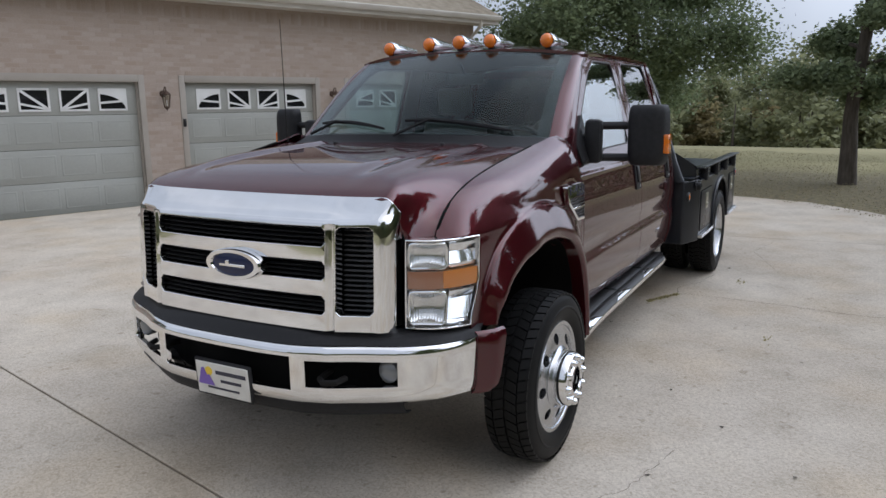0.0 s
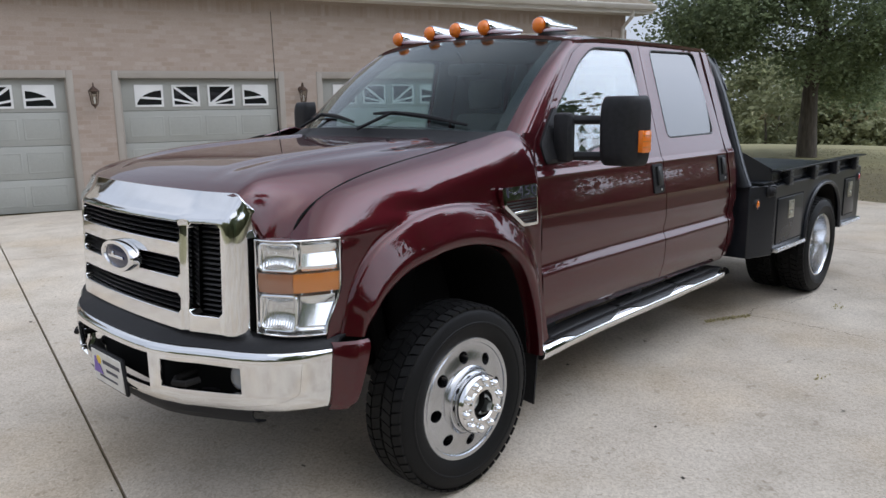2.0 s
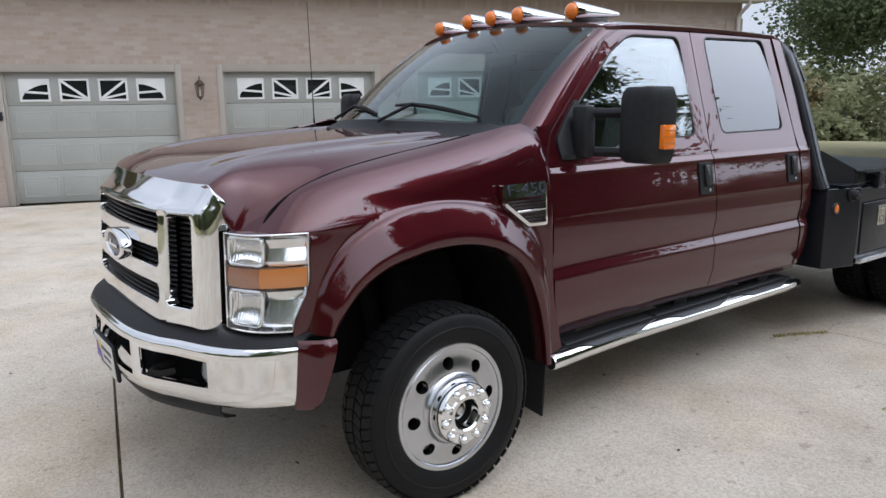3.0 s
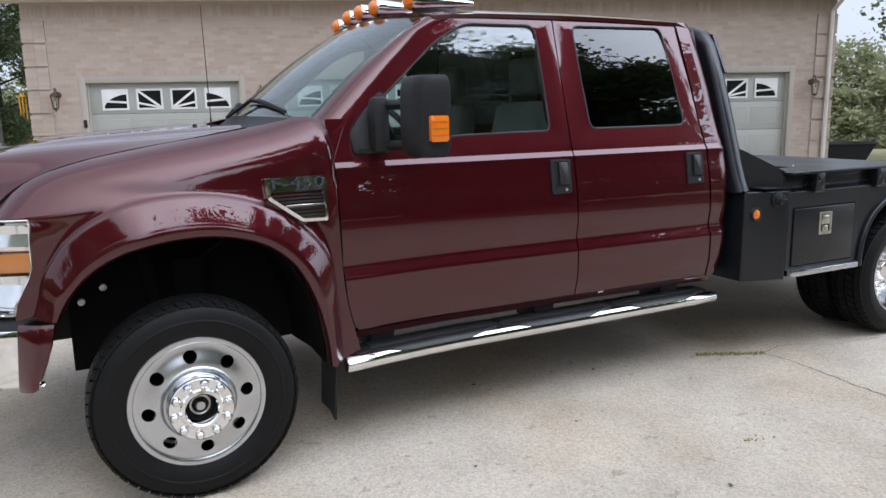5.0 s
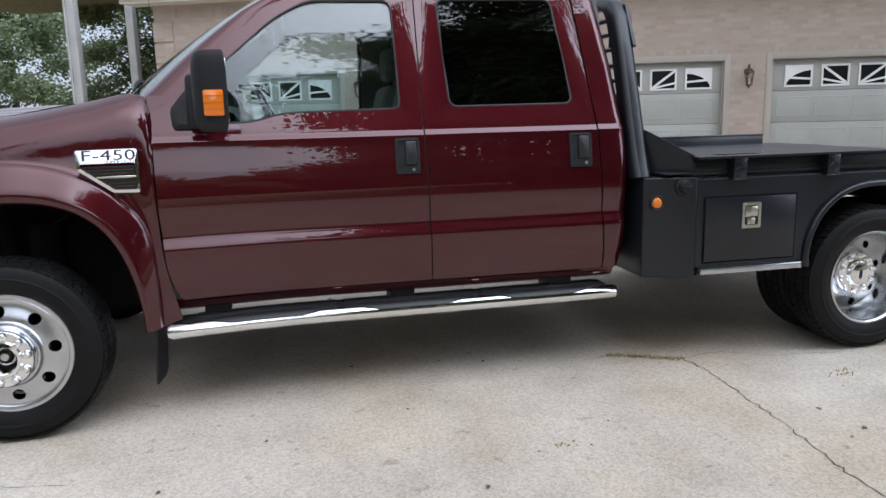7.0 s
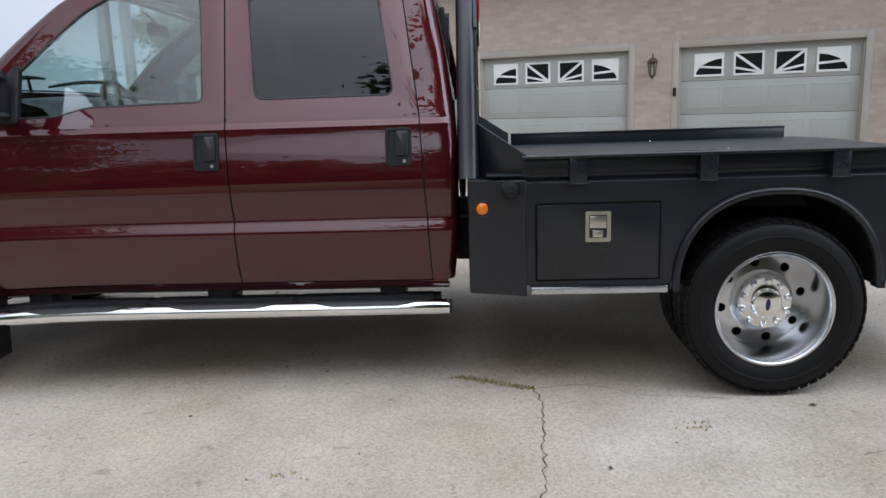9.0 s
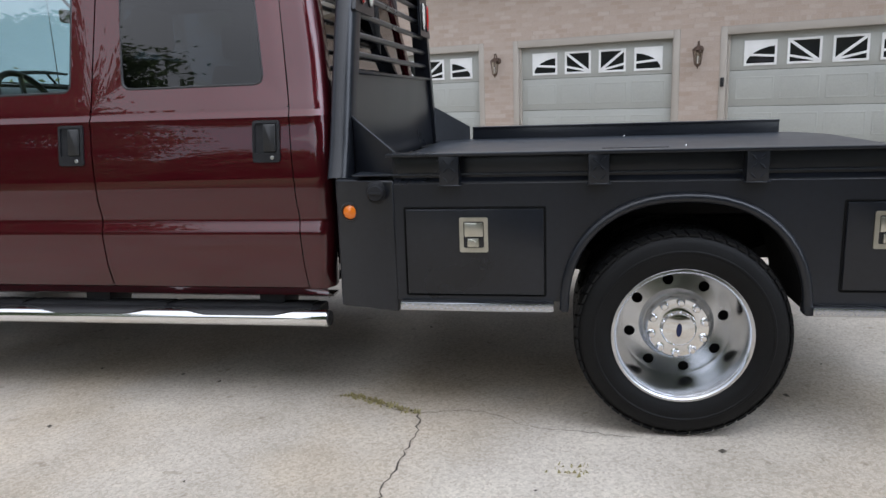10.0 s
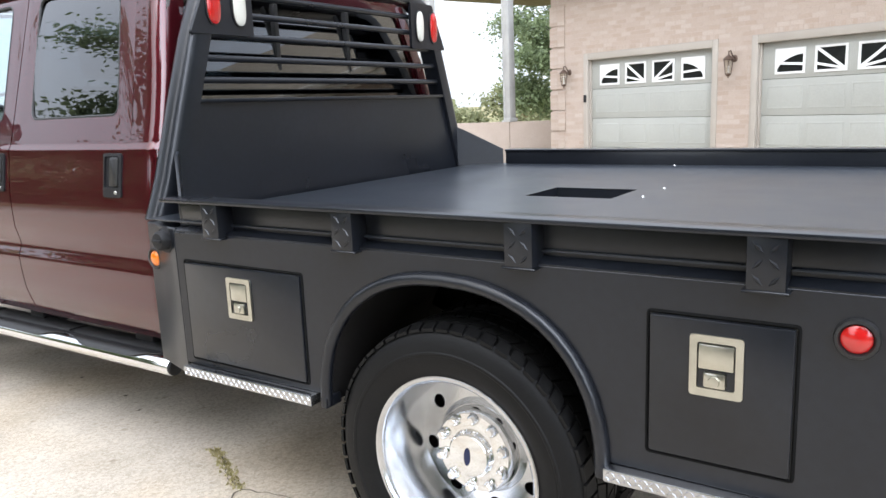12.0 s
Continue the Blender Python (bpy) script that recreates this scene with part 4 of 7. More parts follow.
# cab back with its window
bm = bmesh.new()
CB = [(-0.93, 0.60), (0.93, 0.60), (0.93, 1.36), (0.745, 1.945), (-0.745, 1.945), (-0.93, 1.36)]
CI = [(-0.80, 1.40), (0.80, 1.40), (0.80, 1.46), (0.69, 1.89), (-0.69, 1.89), (-0.80, 1.46)]
lean = lambda z: 3.0 - 0.085 * smooth01((z - 1.33) / 0.65)
o, n = rounded(CB, 0.03), rounded(CI, 0.05)
rows = []
for s in range(5):
    t = s / 4
    rows.append([(lean(a[1] * (1 - t) + b[1] * t), a[0] * (1 - t) + b[0] * t, a[1] * (1 - t) + b[1] * t) for a, b in zip(o, n)])
grid(bm, rows, True)
part("cab_back", bm, PAINT, truck, solid=0.015, offset=0, recalc=True)
bm = bmesh.new()
bm.faces.new([bm.verts.new((lean(z) - 0.004, y, z)) for y, z in n])
double(bm, (1, 0, 0))
w = part("rear_window", bm, BACKLIGHT, truck, "dark tinted rear window")
w.visible_shadow = False
bm = bmesh.new()
box(bm, 2.935, 2.965, 0.228, 0.252, 1.42, 1.87, 0.004)
part("window_divider", bm, TRIM, truck)
bm = bmesh.new()
box(bm, 2.935, 2.965, -0.252, -0.228, 1.42, 1.87, 0.004)
part("window_divider", bm, TRIM, truck)

# windscreen
def screen(u, v):
    """u across from -1 to 1, v up from 0 to 1."""
    hw = 0.815 - 0.085 * v
    a = abs(u)
    xb, zb = 0.425 + 0.175 * a**2.2, 1.522 - 0.022 * a**2
    xt, zt = 1.125 + 0.085 * a**2.2, 1.992 - 0.040 * a**2
    b = 0.022 * math.sin(math.pi * v)
    return (xb + (xt - xb) * v - b * 0.6, hw * u, zb + (zt - zb) * v + b)


bm = bmesh.new()
grid(bm, [[screen(-1 + i / 10, j / 10) for i in range(21)] for j in range(11)])
double(bm, (-1, 0, 1))
w = part("windscreen", bm, SCREEN, truck, "clear windscreen")
w.visible_shadow = False
bm = bmesh.new()
edge = [screen(-1 + i / 8, 0) for i in range(17)] + [screen(1, j / 8) for j in range(1, 9)] + [screen(1 - i / 8, 1) for i in range(1, 17)] + [screen(-1, 1 - j / 8) for j in range(1, 8)]
inn = []
for p in edge:
    c = Vector((0.79, 0, 1.76))
    q = Vector(p)
    inn.append(tuple(q + Vector((0.004, -0.035 * (1 if q.y > 0 else -1) * min(1, abs(q.y) / 0.3), 0)) + (c - q) * 0.05 - Vector((0, 0, 0.004))))
grid(bm, [edge, inn], True)
part("screen_border", bm, TRIM, truck, "black windscreen border")

# pillars beside the screen
for flip in (False, True):
    bm = bmesh.new()
    rows = []
    outer = linear([(0.0, 0.655), (0.1, 0.728), (0.75, 1.195), (0.88, 1.305), (1.0, 1.38)]), linear([(0.0, 1.430), (0.1, 1.476), (0.75, 1.882), (0.88, 1.932), (1.0, 1.960)])
    for j in range(13):
        v = j / 12
        p = Vector(screen(-1, v))
        q = Vector((outer[0](v), 0, outer[1](v)))
        q.y = -HALF(q.z) + 0.004
        rows.append([tuple(p.lerp(q, s / 6) + Vector((-0.012, -0.020, 0.016)) * math.sin(math.pi * s / 6)) for s in range(7)])
    grid(bm, rows)
    part("windscreen_pillar", bm, PAINT, truck, solid=0.01, offset=-1, flip=flip, recalc=True, sharp=60)

# painted corner between wing, pillar and door
for flip in (False, True):
    bm = bmesh.new()
    grid(bm, [[(0.634 + (0.048 + 0.5 * max(z - 1.335, 0)) * i / 4, -HALF(z) + 0.010, z) for i in range(5)] for z in (1.29, 1.335, 1.37, 1.41, 1.45, 1.48, 1.50)])
    part("pillar_base", bm, PAINT, truck, solid=0.01, offset=0, flip=flip, recalc=True)

# bonnet
NOSE_C = spline([(0, 1.335), (0.05, 1.365), (0.17, 1.404), (0.5, 1.437), (0.9, 1.460), (1.25, 1.472)])
NOSE_S = spline([(0, 1.168), (0.05, 1.235), (0.14, 1.297), (0.28, 1.352), (0.47, 1.396), (0.70, 1.434), (0.92, 1.470), (1.1, 1.49), (1.35, 1.50)])
SEAM_Y = linear([(-0.62, 0.822), (0.0, 0.815), (0.35, 0.835), (0.65, 0.892)])


def nose_x(a):
    """Front edge of the bonnet at a, the distance from the middle."""
    return -0.803 + 0.055 * (a / 0.70) ** 2 + 0.13 * smooth01((a - 0.66) / 0.17)


def bonnet(x, a):
    d = max(x - nose_x(a), 0)
    f = smooth01((d - 0.03) / 0.17)
    w = smooth01((a - 0.68 + 0.078 * f) / (0.06 + 0.17 * f))
    ridge = 0.023 * math.exp(-(((a - 0.52) / 0.05) ** 2)) * smooth01(d / 0.5)
    bulge = 0.014 * smooth01((0.46 - a) / 0.1) * smooth01(d / 0.4)
    return NOSE_C(d) * (1 - w) + NOSE_S(d) * w + ridge + bulge - 0.012


bm = bmesh.new()
rows = []
US = [0, .08, .16, .24, .32, .38, .42, .45, .48, .51, .54, .57, .61, .65, .69, .73, .77, .81, .83, .85, .865, .88, .895, .91, .94, .97, 1.0]
US = [-u for u in US[:0:-1]] + US
for k in range(23):
    t = (k / 22) ** 1.6
    row = []
    for u in US:
        a = abs(u) * (SEAM_Y(-0.62 + 0.97 * t) - 0.007)
        xf = nose_x(a)
        xr = 0.30 + 0.06 * (1 - (a / 0.83) ** 2)
        x = xf + (xr - xf) * t
        row.append((x, math.copysign(a, u), bonnet(x, a)))
    rows.append(row)
rows.insert(0, [(x + 0.012, y, z - 0.03) for x, y, z in rows[0]])
grid(bm, rows)
part("bonnet", bm, PAINT, truck, solid=0.012, offset=0, recalc=True, sharp=60)
# near-black tube along each bonnet seam, drawing the shade in the gap
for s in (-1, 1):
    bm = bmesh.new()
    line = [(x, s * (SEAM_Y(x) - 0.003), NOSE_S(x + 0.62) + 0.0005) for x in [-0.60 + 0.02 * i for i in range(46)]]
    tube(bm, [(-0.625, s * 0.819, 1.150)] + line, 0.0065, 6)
    part("bonnet_gap_shade", bm, DARK, truck, "near-black strip drawn for the shaded gap beside the bonnet")
for y in (-0.35, 0.35):
    bm = bmesh.new()
    lathe(bm, [(0.0, 0.018), (0.010, 0.016), (0.014, 0.006), (0.014, -0.01)], (0.25, y, bonnet(0.25, 0.35)), "z", 12)
    part("washer_jet", bm, PLASTIC, truck)

# cowl panel and wipers
bm = bmesh.new()
rows = []
for j in range(5):
    v = j / 4
    row = []
    for i in range(21):
        u = -1 + i / 10
        a = abs(u)
        x0, z0 = 0.305 + 0.06 * (1 - a * a), bonnet(0.30, a * 0.83) - 0.012
        s = screen(u, 0)
        row.append((x0 + (s[0] - 0.005 - x0) * v, u * (0.83 - 0.01 * v), z0 + (s[2] - 0.004 - z0) * v - 0.02 * math.sin(math.pi * v)))
    rows.append(row)
grid(bm, rows)
part("cowl", bm, PLASTIC, truck, "black plastic cowl grille", solid=0.01, offset=0)
for y0, y1 in ((-0.62, 0.02), (0.13, 0.70)):
    bm = bmesh.new()
    pts = []
    for i in range(9):
        y = y0 + (y1 - y0) * i / 8
        v = 0.03 + 0.085 * math.sin(math.pi * 0.62 * i / 8)
        p = Vector(screen(y / 0.8, v))
        pts.append(p + Vector((-0.010, 0, 0.012)))
    tube(bm, pts, [0.005 + 0.004 * math.sin(math.pi * i / 8) for i in range(9)], 6, flat=1.5)
    arm = [pts[4], pts[6] + Vector((-0.012, 0, 0.006)), Vector((0.43 + 0.16 * (y1 / 0.8) ** 2 - 0.05, y1 + 0.02, 1.515))]
    tube(bm, arm, 0.009, 6)
    part("wiper", bm, PLASTIC, truck, "black wiper arm and blade")

# front wings with swollen arches
# inner lip of the arch, and the crease where its flare meets the wing
ARCH = [(-0.433, 0.789), (-0.416, 0.826), (-0.386, 0.878), (-0.345, 0.929), (-0.293, 0.973), (-0.224, 1.013), (-0.146, 1.039), (-0.056, 1.054), (0.044, 1.059), (0.155, 1.049), (0.270, 1.020), (0.360, 0.968), (0.430, 0.897), (0.483, 0.802), (0.523, 0.690), (0.550, 0.560), (0.562, 0.440)]
CREASE = [(-0.515, 0.800), (-0.490, 0.880), (-0.463, 0.955), (-0.430, 1.018), (-0.380, 1.085), (-0.308, 1.145), (-0.210, 1.195), (-0.092, 1.222), (0.040, 1.227), (0.180, 1.209), (0.300, 1.172), (0.410, 1.118), (0.510, 1.035), (0.585, 0.935), (0.618, 0.800), (0.630, 0.620), (0.632, 0.440)]


def wing_side(x, z):
    """Distance of the wing's skin from the middle."""
    zs = NOSE_S(x + 0.62)
    ys = SEAM_Y(x)
    taper = 1 - 0.055 * smooth01((-0.05 - x) / 0.55)
    h = 1.0 * taper if z < 1.2 else HALF(min(z, 1.25)) * taper
    h = min(h, 1.0 * taper)
    zt = zs - 0.20
    if z > zt:
        t = min((z - zt) / (zs - zt), 1.0)
        return ys + (h - ys) * max(0.0, 1 - t**2.4) ** 0.62
    return h


for flip in (False, True):
    bm = bmesh.new()
    n = len(ARCH)
    # outer rim of the wing: up the lamp, along the bonnet seam, down to the door
    bound = []
    for i in range(n):
        if i <= 4:
            bound.append(((-0.572, 0.80), (-0.543, 0.89), (-0.496, 0.98), (-0.492, 1.08), (-0.489, 1.158))[i])
        elif i <= 6:
            bound.append(((-0.585, 1.168), (-0.626, 1.169))[i - 5])
        elif i <= 12:
            x = -0.605 + 1.22 * ((i - 6) / 6) ** 1.35
            bound.append((x, NOSE_S(x + 0.62)))
        else:
            z = 1.49 - 1.02 * (i - 12) / 4
            bound.append((D1F(max(z, 0.55)) - 0.007, z))
    rows = []
    for i in range(n):
        p, c, q = Vector(ARCH[i]), Vector(CREASE[i]), Vector(bound[i])
        base = wing_side(c.x, c.y)
        low = base + (0.05 if i < 2 else 0.062)
        row = [(p.x, -0.93, p.y), (p.x, 0.012 - low, p.y)]
        for f, out in ((0.03, 0.0), (0.10, 0.005), (0.20, 0.007), (0.29, 0.004), (0.37, -0.001), (0.50, -0.011), (0.64, -0.021), (0.77, -0.031), (0.87, -0.039), (0.93, -0.045), (0.965, -0.054)):
            r = p.lerp(c, f)
            row.append((r.x, -max(low + out, base), r.y))
        for k in range(10):
            r = c.lerp(q, 1 - (1 - k / 9) ** 1.25)
            row.append((r.x, -wing_side(r.x, r.y), r.y))
        rows.append(row)
    # smooth the sweep by inserting in-between sections
    fine = []
    for i in range(n - 1):
        p0, p1, p2, p3 = (rows[max(i - 1, 0)], rows[i], rows[i + 1], rows[min(i + 2, n - 1)])
        for k in range(4):
            t = k / 4
            sec = []
            for a, b, c, d in zip(p0, p1, p2, p3):
                a, b, c, d = (Vector(v) for v in (a, b, c, d))
                sec.append(tuple(0.5 * (2 * b + (c - a) * t + (2 * a - 5 * b + 4 * c - d) * t * t + (3 * b - a - 3 * c + d) * t**3)))
            fine.append(sec)
    fine.append(rows[-1])
    grid(bm, fine)
    part("front_wing", bm, PAINT, truck, solid=0.008, offset=0, flip=flip, recalc=True, sharp=70)
    # wheel-well liner
    bm = bmesh.new()
    grid(bm, [[(x * 0.985, -0.99, z + 0.0), (x * 0.97, -0.80, z + 0.02), (x * 0.95, -0.52, z)] for x, z in ARCH])
    grid(bm, [[(x * 0.95, -0.52, z), (x * 0.95, -0.52, 0.45)] for x, z in ARCH])
    part("wheel_well", bm, DARK, truck, "black wheel-well liner", flip=flip, solid=0.006, offset=0)
    # side vent badge on the wing
    y = -1.012
    bm = bmesh.new()
    o = rounded([(0.322, 1.274), (0.587, 1.277), (0.589, 1.080), (0.473, 1.084), (0.329, 1.186)], 0.012)
    i_ = rounded([(0.340, 1.213), (0.575, 1.215), (0.577, 1.094), (0.480, 1.097), (0.344, 1.192)], 0.008)
    rows = [[(x, y + 0.01, z) for x, z in o], [(x, y - 0.014, z) for x, z in o], [(x, y - 0.016, z) for x, z in i_], [(x, y + 0.004, z) for x, z in i_]]
    vs = grid(bm, rows, True)
    for v in bm.verts:
        v.co.y += 0.10 * max(v.co.z - 1.195, 0)
    b = part("wing_vent", bm, CHROME, truck, "chrome vent badge with model lettering", flip=flip, recalc=True)
    bm = bmesh.new()
    prism(bm, i_, y - 0.002, y + 0.006)
    part("vent_backing", bm, PAINT, b, flip=flip)
    for k in range(8):
        z = 1.198 - 0.0145 * k
        x0 = 0.345 + max(0, (1.195 - z)) * 1.42
        bm = bmesh.new()
        box(bm, x0, 0.577, y - 0.011, y - 0.003, z - 0.005, z + 0.003, 0.002, 1)
        part("vent_slat", bm, MESHGREY, b, flip=flip)
    bm = bmesh.new()
    box(bm, 0.405, 0.578, y - 0.016, y - 0.004, 1.147, 1.158, 0.002, 1)
    part("vent_bar", bm, CHROME, b, flip=flip)
    if not flip:
        for text, size, x, z in (("F-450", 0.066, 0.345, 1.228), ("SUPER DUTY", 0.019, 0.448, 1.213)):
            cu = bpy.data.curves.new("lettering", "FONT")
            cu.body, cu.size, cu.extrude, cu.space_character = text, size, 0.0012, 1.05
            cu.materials.append(PRINT)
            tx = new("lettering", cu)
            tx.matrix_world = pose(x, y - 0.0165 + 0.10 * (z - 1.195) - 0.0006, z, 84.3, 0, 0) @ Matrix.Diagonal((1.5 if size > 0.05 else 1.15, 1, 1, 1))
            tx.parent = b
    # mud flap
    bm = bmesh.new()
    rows = [[(0.600 - 0.02 * t, -1.03 + 0.012 * t, 0.50 - 0.33 * t), (0.615 - 0.02 * t, -0.90, 0.50 - 0.33 * t), (0.61 - 0.02 * t, -0.78, 0.50 - 0.33 * t)] for t in (0, .25, .5, .75, 1)]
    grid(bm, rows)
    part("mud_flap", bm, PLASTIC, truck, "black rubber mud flap", flip=flip, solid=0.01, offset=0)

# grille surround: a chrome face with real openings
def face_x(y, z):
    a = abs(y)
    return -0.905 + 0.02 * (a / 0.45) ** 2 * (a < 0.45) + (0.02 + 0.045 * ((a - 0.45) / 0.2) ** 1.5 if a >= 0.45 else 0) + 0.05 * (z - 0.82)


YS = [0, 0.1, 0.2, 0.3, 0.4, 0.449, 0.465, 0.484, 0.490, 0.507, 0.523, 0.58, 0.634, 0.65]
YS = [-v for v in YS[:0:-1]] + YS
grille = new("grille")
grille.parent = truck
tagged(grille, "chrome grille with three black slots")


def surround(a, b):
    """Chrome skin: a runs outward and wraps round the side, b runs up and leans back over the top."""
    s = min(max((abs(a) - 0.65) / 0.105, 0), 1) * math.pi / 2
    y = min(abs(a), 0.65) + 0.064 * math.sin(s)
    t = max(b - 1.225, 0)
    lean = 0.52 * t * smooth01(t / 0.05)
    rise = 1.225 + t * (1 - 0.10 * smooth01(t / 0.05)) if t else b
    groove = 0.010 if abs(abs(a) - 0.487) < 0.0032 and b < 1.221 else 0.0
    x = face_x(min(abs(a), 0.65), b) + lean + groove
    return Vector((x + (SIDE_X(b) - x) * (1 - math.cos(s)), math.copysign(y, a), rise))


SIDE_X = linear([(0.81, -0.757), (1.19, -0.741), (1.235, -0.718), (1.262, -0.708), (1.30, -0.712), (1.36, -0.725)])
AS = [v for v in YS if v >= 0] + [0.665, 0.68, 0.695, 0.71, 0.722, 0.734, 0.745, 0.755]
AS = [-v for v in AS[:0:-1]] + AS
ZS = [0.812, 0.83, 0.877, 0.893, 0.935, 0.951, 0.982, 1.013, 1.029, 1.071, 1.087, 1.115, 1.144, 1.16, 1.204, 1.22, 1.232, 1.244, 1.256, 1.270, 1.285, 1.30, 1.315, 1.328, 1.338, 1.346]
HOLES = [(-0.465, 0.465, 0.877, 0.951), (-0.465, 0.465, 1.013, 1.087), (-0.465, 0.465, 1.144, 1.22), (0.507, 0.65, 0.877, 1.22), (-0.65, -0.507, 0.877, 1.22)]
CUT = 0.085
bm = bmesh.new()
vv = {}
for i, a in enumerate(AS):
    for j, z in enumerate(ZS):
        u, w = (abs(a) - 0.755 + CUT) / CUT, (z - 1.346 + CUT) / CUT
        p, q = a, z
        if u > 0 and w > 0:
            k = max(u, w) / (u**1.35 + w**1.35) ** (1 / 1.35)
            p, q = math.copysign(0.755 - CUT + CUT * u * k, a), 1.346 - CUT + CUT * w * k
        vv[i, j] = bm.verts.new(surround(p, q))
for i in range(len(AS) - 1):
    for j in range(len(ZS) - 1):
        four = (vv[i, j], vv[i + 1, j], vv[i + 1, j + 1], vv[i, j + 1])
        am, zm = (AS[i] + AS[i + 1]) / 2, (ZS[j] + ZS[j + 1]) / 2
        hole = next((h for h in HOLES if h[0] < am < h[1] and h[2] < zm < h[3]), None)
        if not hole:
            bm.faces.new(four)
            continue
        # small fillets round the corners of each opening
        left, right = AS[i] - hole[0] < 1e-6, hole[1] - AS[i + 1] < 1e-6
        low, high = ZS[j] - hole[2] < 1e-6, hole[3] - ZS[j + 1] < 1e-6
        if (left or right) and (low or high):
            skip = (0 if high else 3) if right else (1 if high else 2)
            bm.faces.new([v for k, v in enumerate(four) if k != skip])
edges = [e for e in bm.edges if e.is_boundary]
inner = [e for e in edges if all(abs(v.co.y) < 0.652 and 0.87 < v.co.z < 1.223 for v in e.verts)]
outer = [e for e in edges if e not in set(inner)]
for some, back in ((inner, (0.035, 0, 0)), (outer, (0.030, 0, -0.020))):
    made = bmesh.ops.extrude_edge_only(bm, edges=some)["geom"]
    bmesh.ops.translate(bm, vec=back, verts=[g for g in made if isinstance(g, bmesh.types.BMVert)])
part("grille_surround", bm, CHROME, grille, "polished chrome surround", bevel=0.0025, sharp=35, recalc=True)
# added near-black sheet: the shade seen through the grille slots
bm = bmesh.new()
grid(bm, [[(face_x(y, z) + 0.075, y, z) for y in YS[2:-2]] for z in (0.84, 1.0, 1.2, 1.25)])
part("grille_shade_sheet", bm, DARK, grille)
for za, zb in ((0.877, 0.951), (1.013, 1.087), (1.144, 1.22)):
    for k in range(4):
        z = za + (zb - za) * (k + 0.5) / 4
        bm = bmesh.new()
        rows = [[(face_x(y, z) + 0.022 + dx, y, z + dz) for y in [v for v in YS if abs(v) < 0.47]] for dx, dz in ((0, -0.004), (-0.004, 0), (0, 0.004), (0.03, 0.006), (0.03, -0.004), (0, -0.004))]
        grid(bm, rows)
        part("grille_slat", bm, MESHGREY, grille)
for sg in (-1, 1):
    for k in range(17):
        z = 0.885 + 0.0198 * k
        bm = bmesh.new()
        rows = [[(face_x(y, z) + 0.048 + dx, y * sg, z + dz) for y in (0.507, 0.55, 0.60, 0.65)] for dx, dz in ((0, -0.004), (-0.003, 0), (0, 0.004), (0.022, 0.004), (0.022, -0.004))]
        grid(bm, rows)
        part("vent_slat", bm, MESHGREY, grille)
# oval badge
bm = bmesh.new()
for a, b_, x0, x1 in ((0.152, 0.064, -0.905, -0.925),):
    rows = []
    for rr, xx in ((1.0, -0.89), (1.0, -0.925), (0.95, -0.933), (0.80, -0.933), (0.76, -0.925)):
        rows.append([(xx, -0.035 + a * rr * math.cos(t), 1.050 + b_ * (rr if rr > 0.9 else rr * 0.93) * math.sin(t)) for t in (2 * math.pi * i / 48 for i in range(48))])
    grid(bm, rows, True)
part("badge_ring", bm, CHROME, grille, "chrome oval badge ring", recalc=True)
bm = bmesh.new()
rows = [[(-0.925 - 0.007 * (1 - rr * rr), -0.035 + 0.117 * rr * math.cos(t), 1.050 + 0.0465 * rr * math.sin(t)) for t in (2 * math.pi * i / 48 for i in range(48))] for rr in (1.0, 0.7, 0.4, 0.05)]
vs = grid(bm, rows, True)
bm.faces.new(vs[-1])
part("badge_oval", bm, BADGEBLUE, grille, "blue enamel oval", recalc=True)
bm = bmesh.new()
box(bm, -0.935, -0.931, -0.105, 0.035, 1.040, 1.052, 0.002, 1)
box(bm, -0.936, -0.931, -0.02, 0.0, 1.048, 1.066, 0.002, 1)
part("badge_stroke", bm, CHROME, grille)

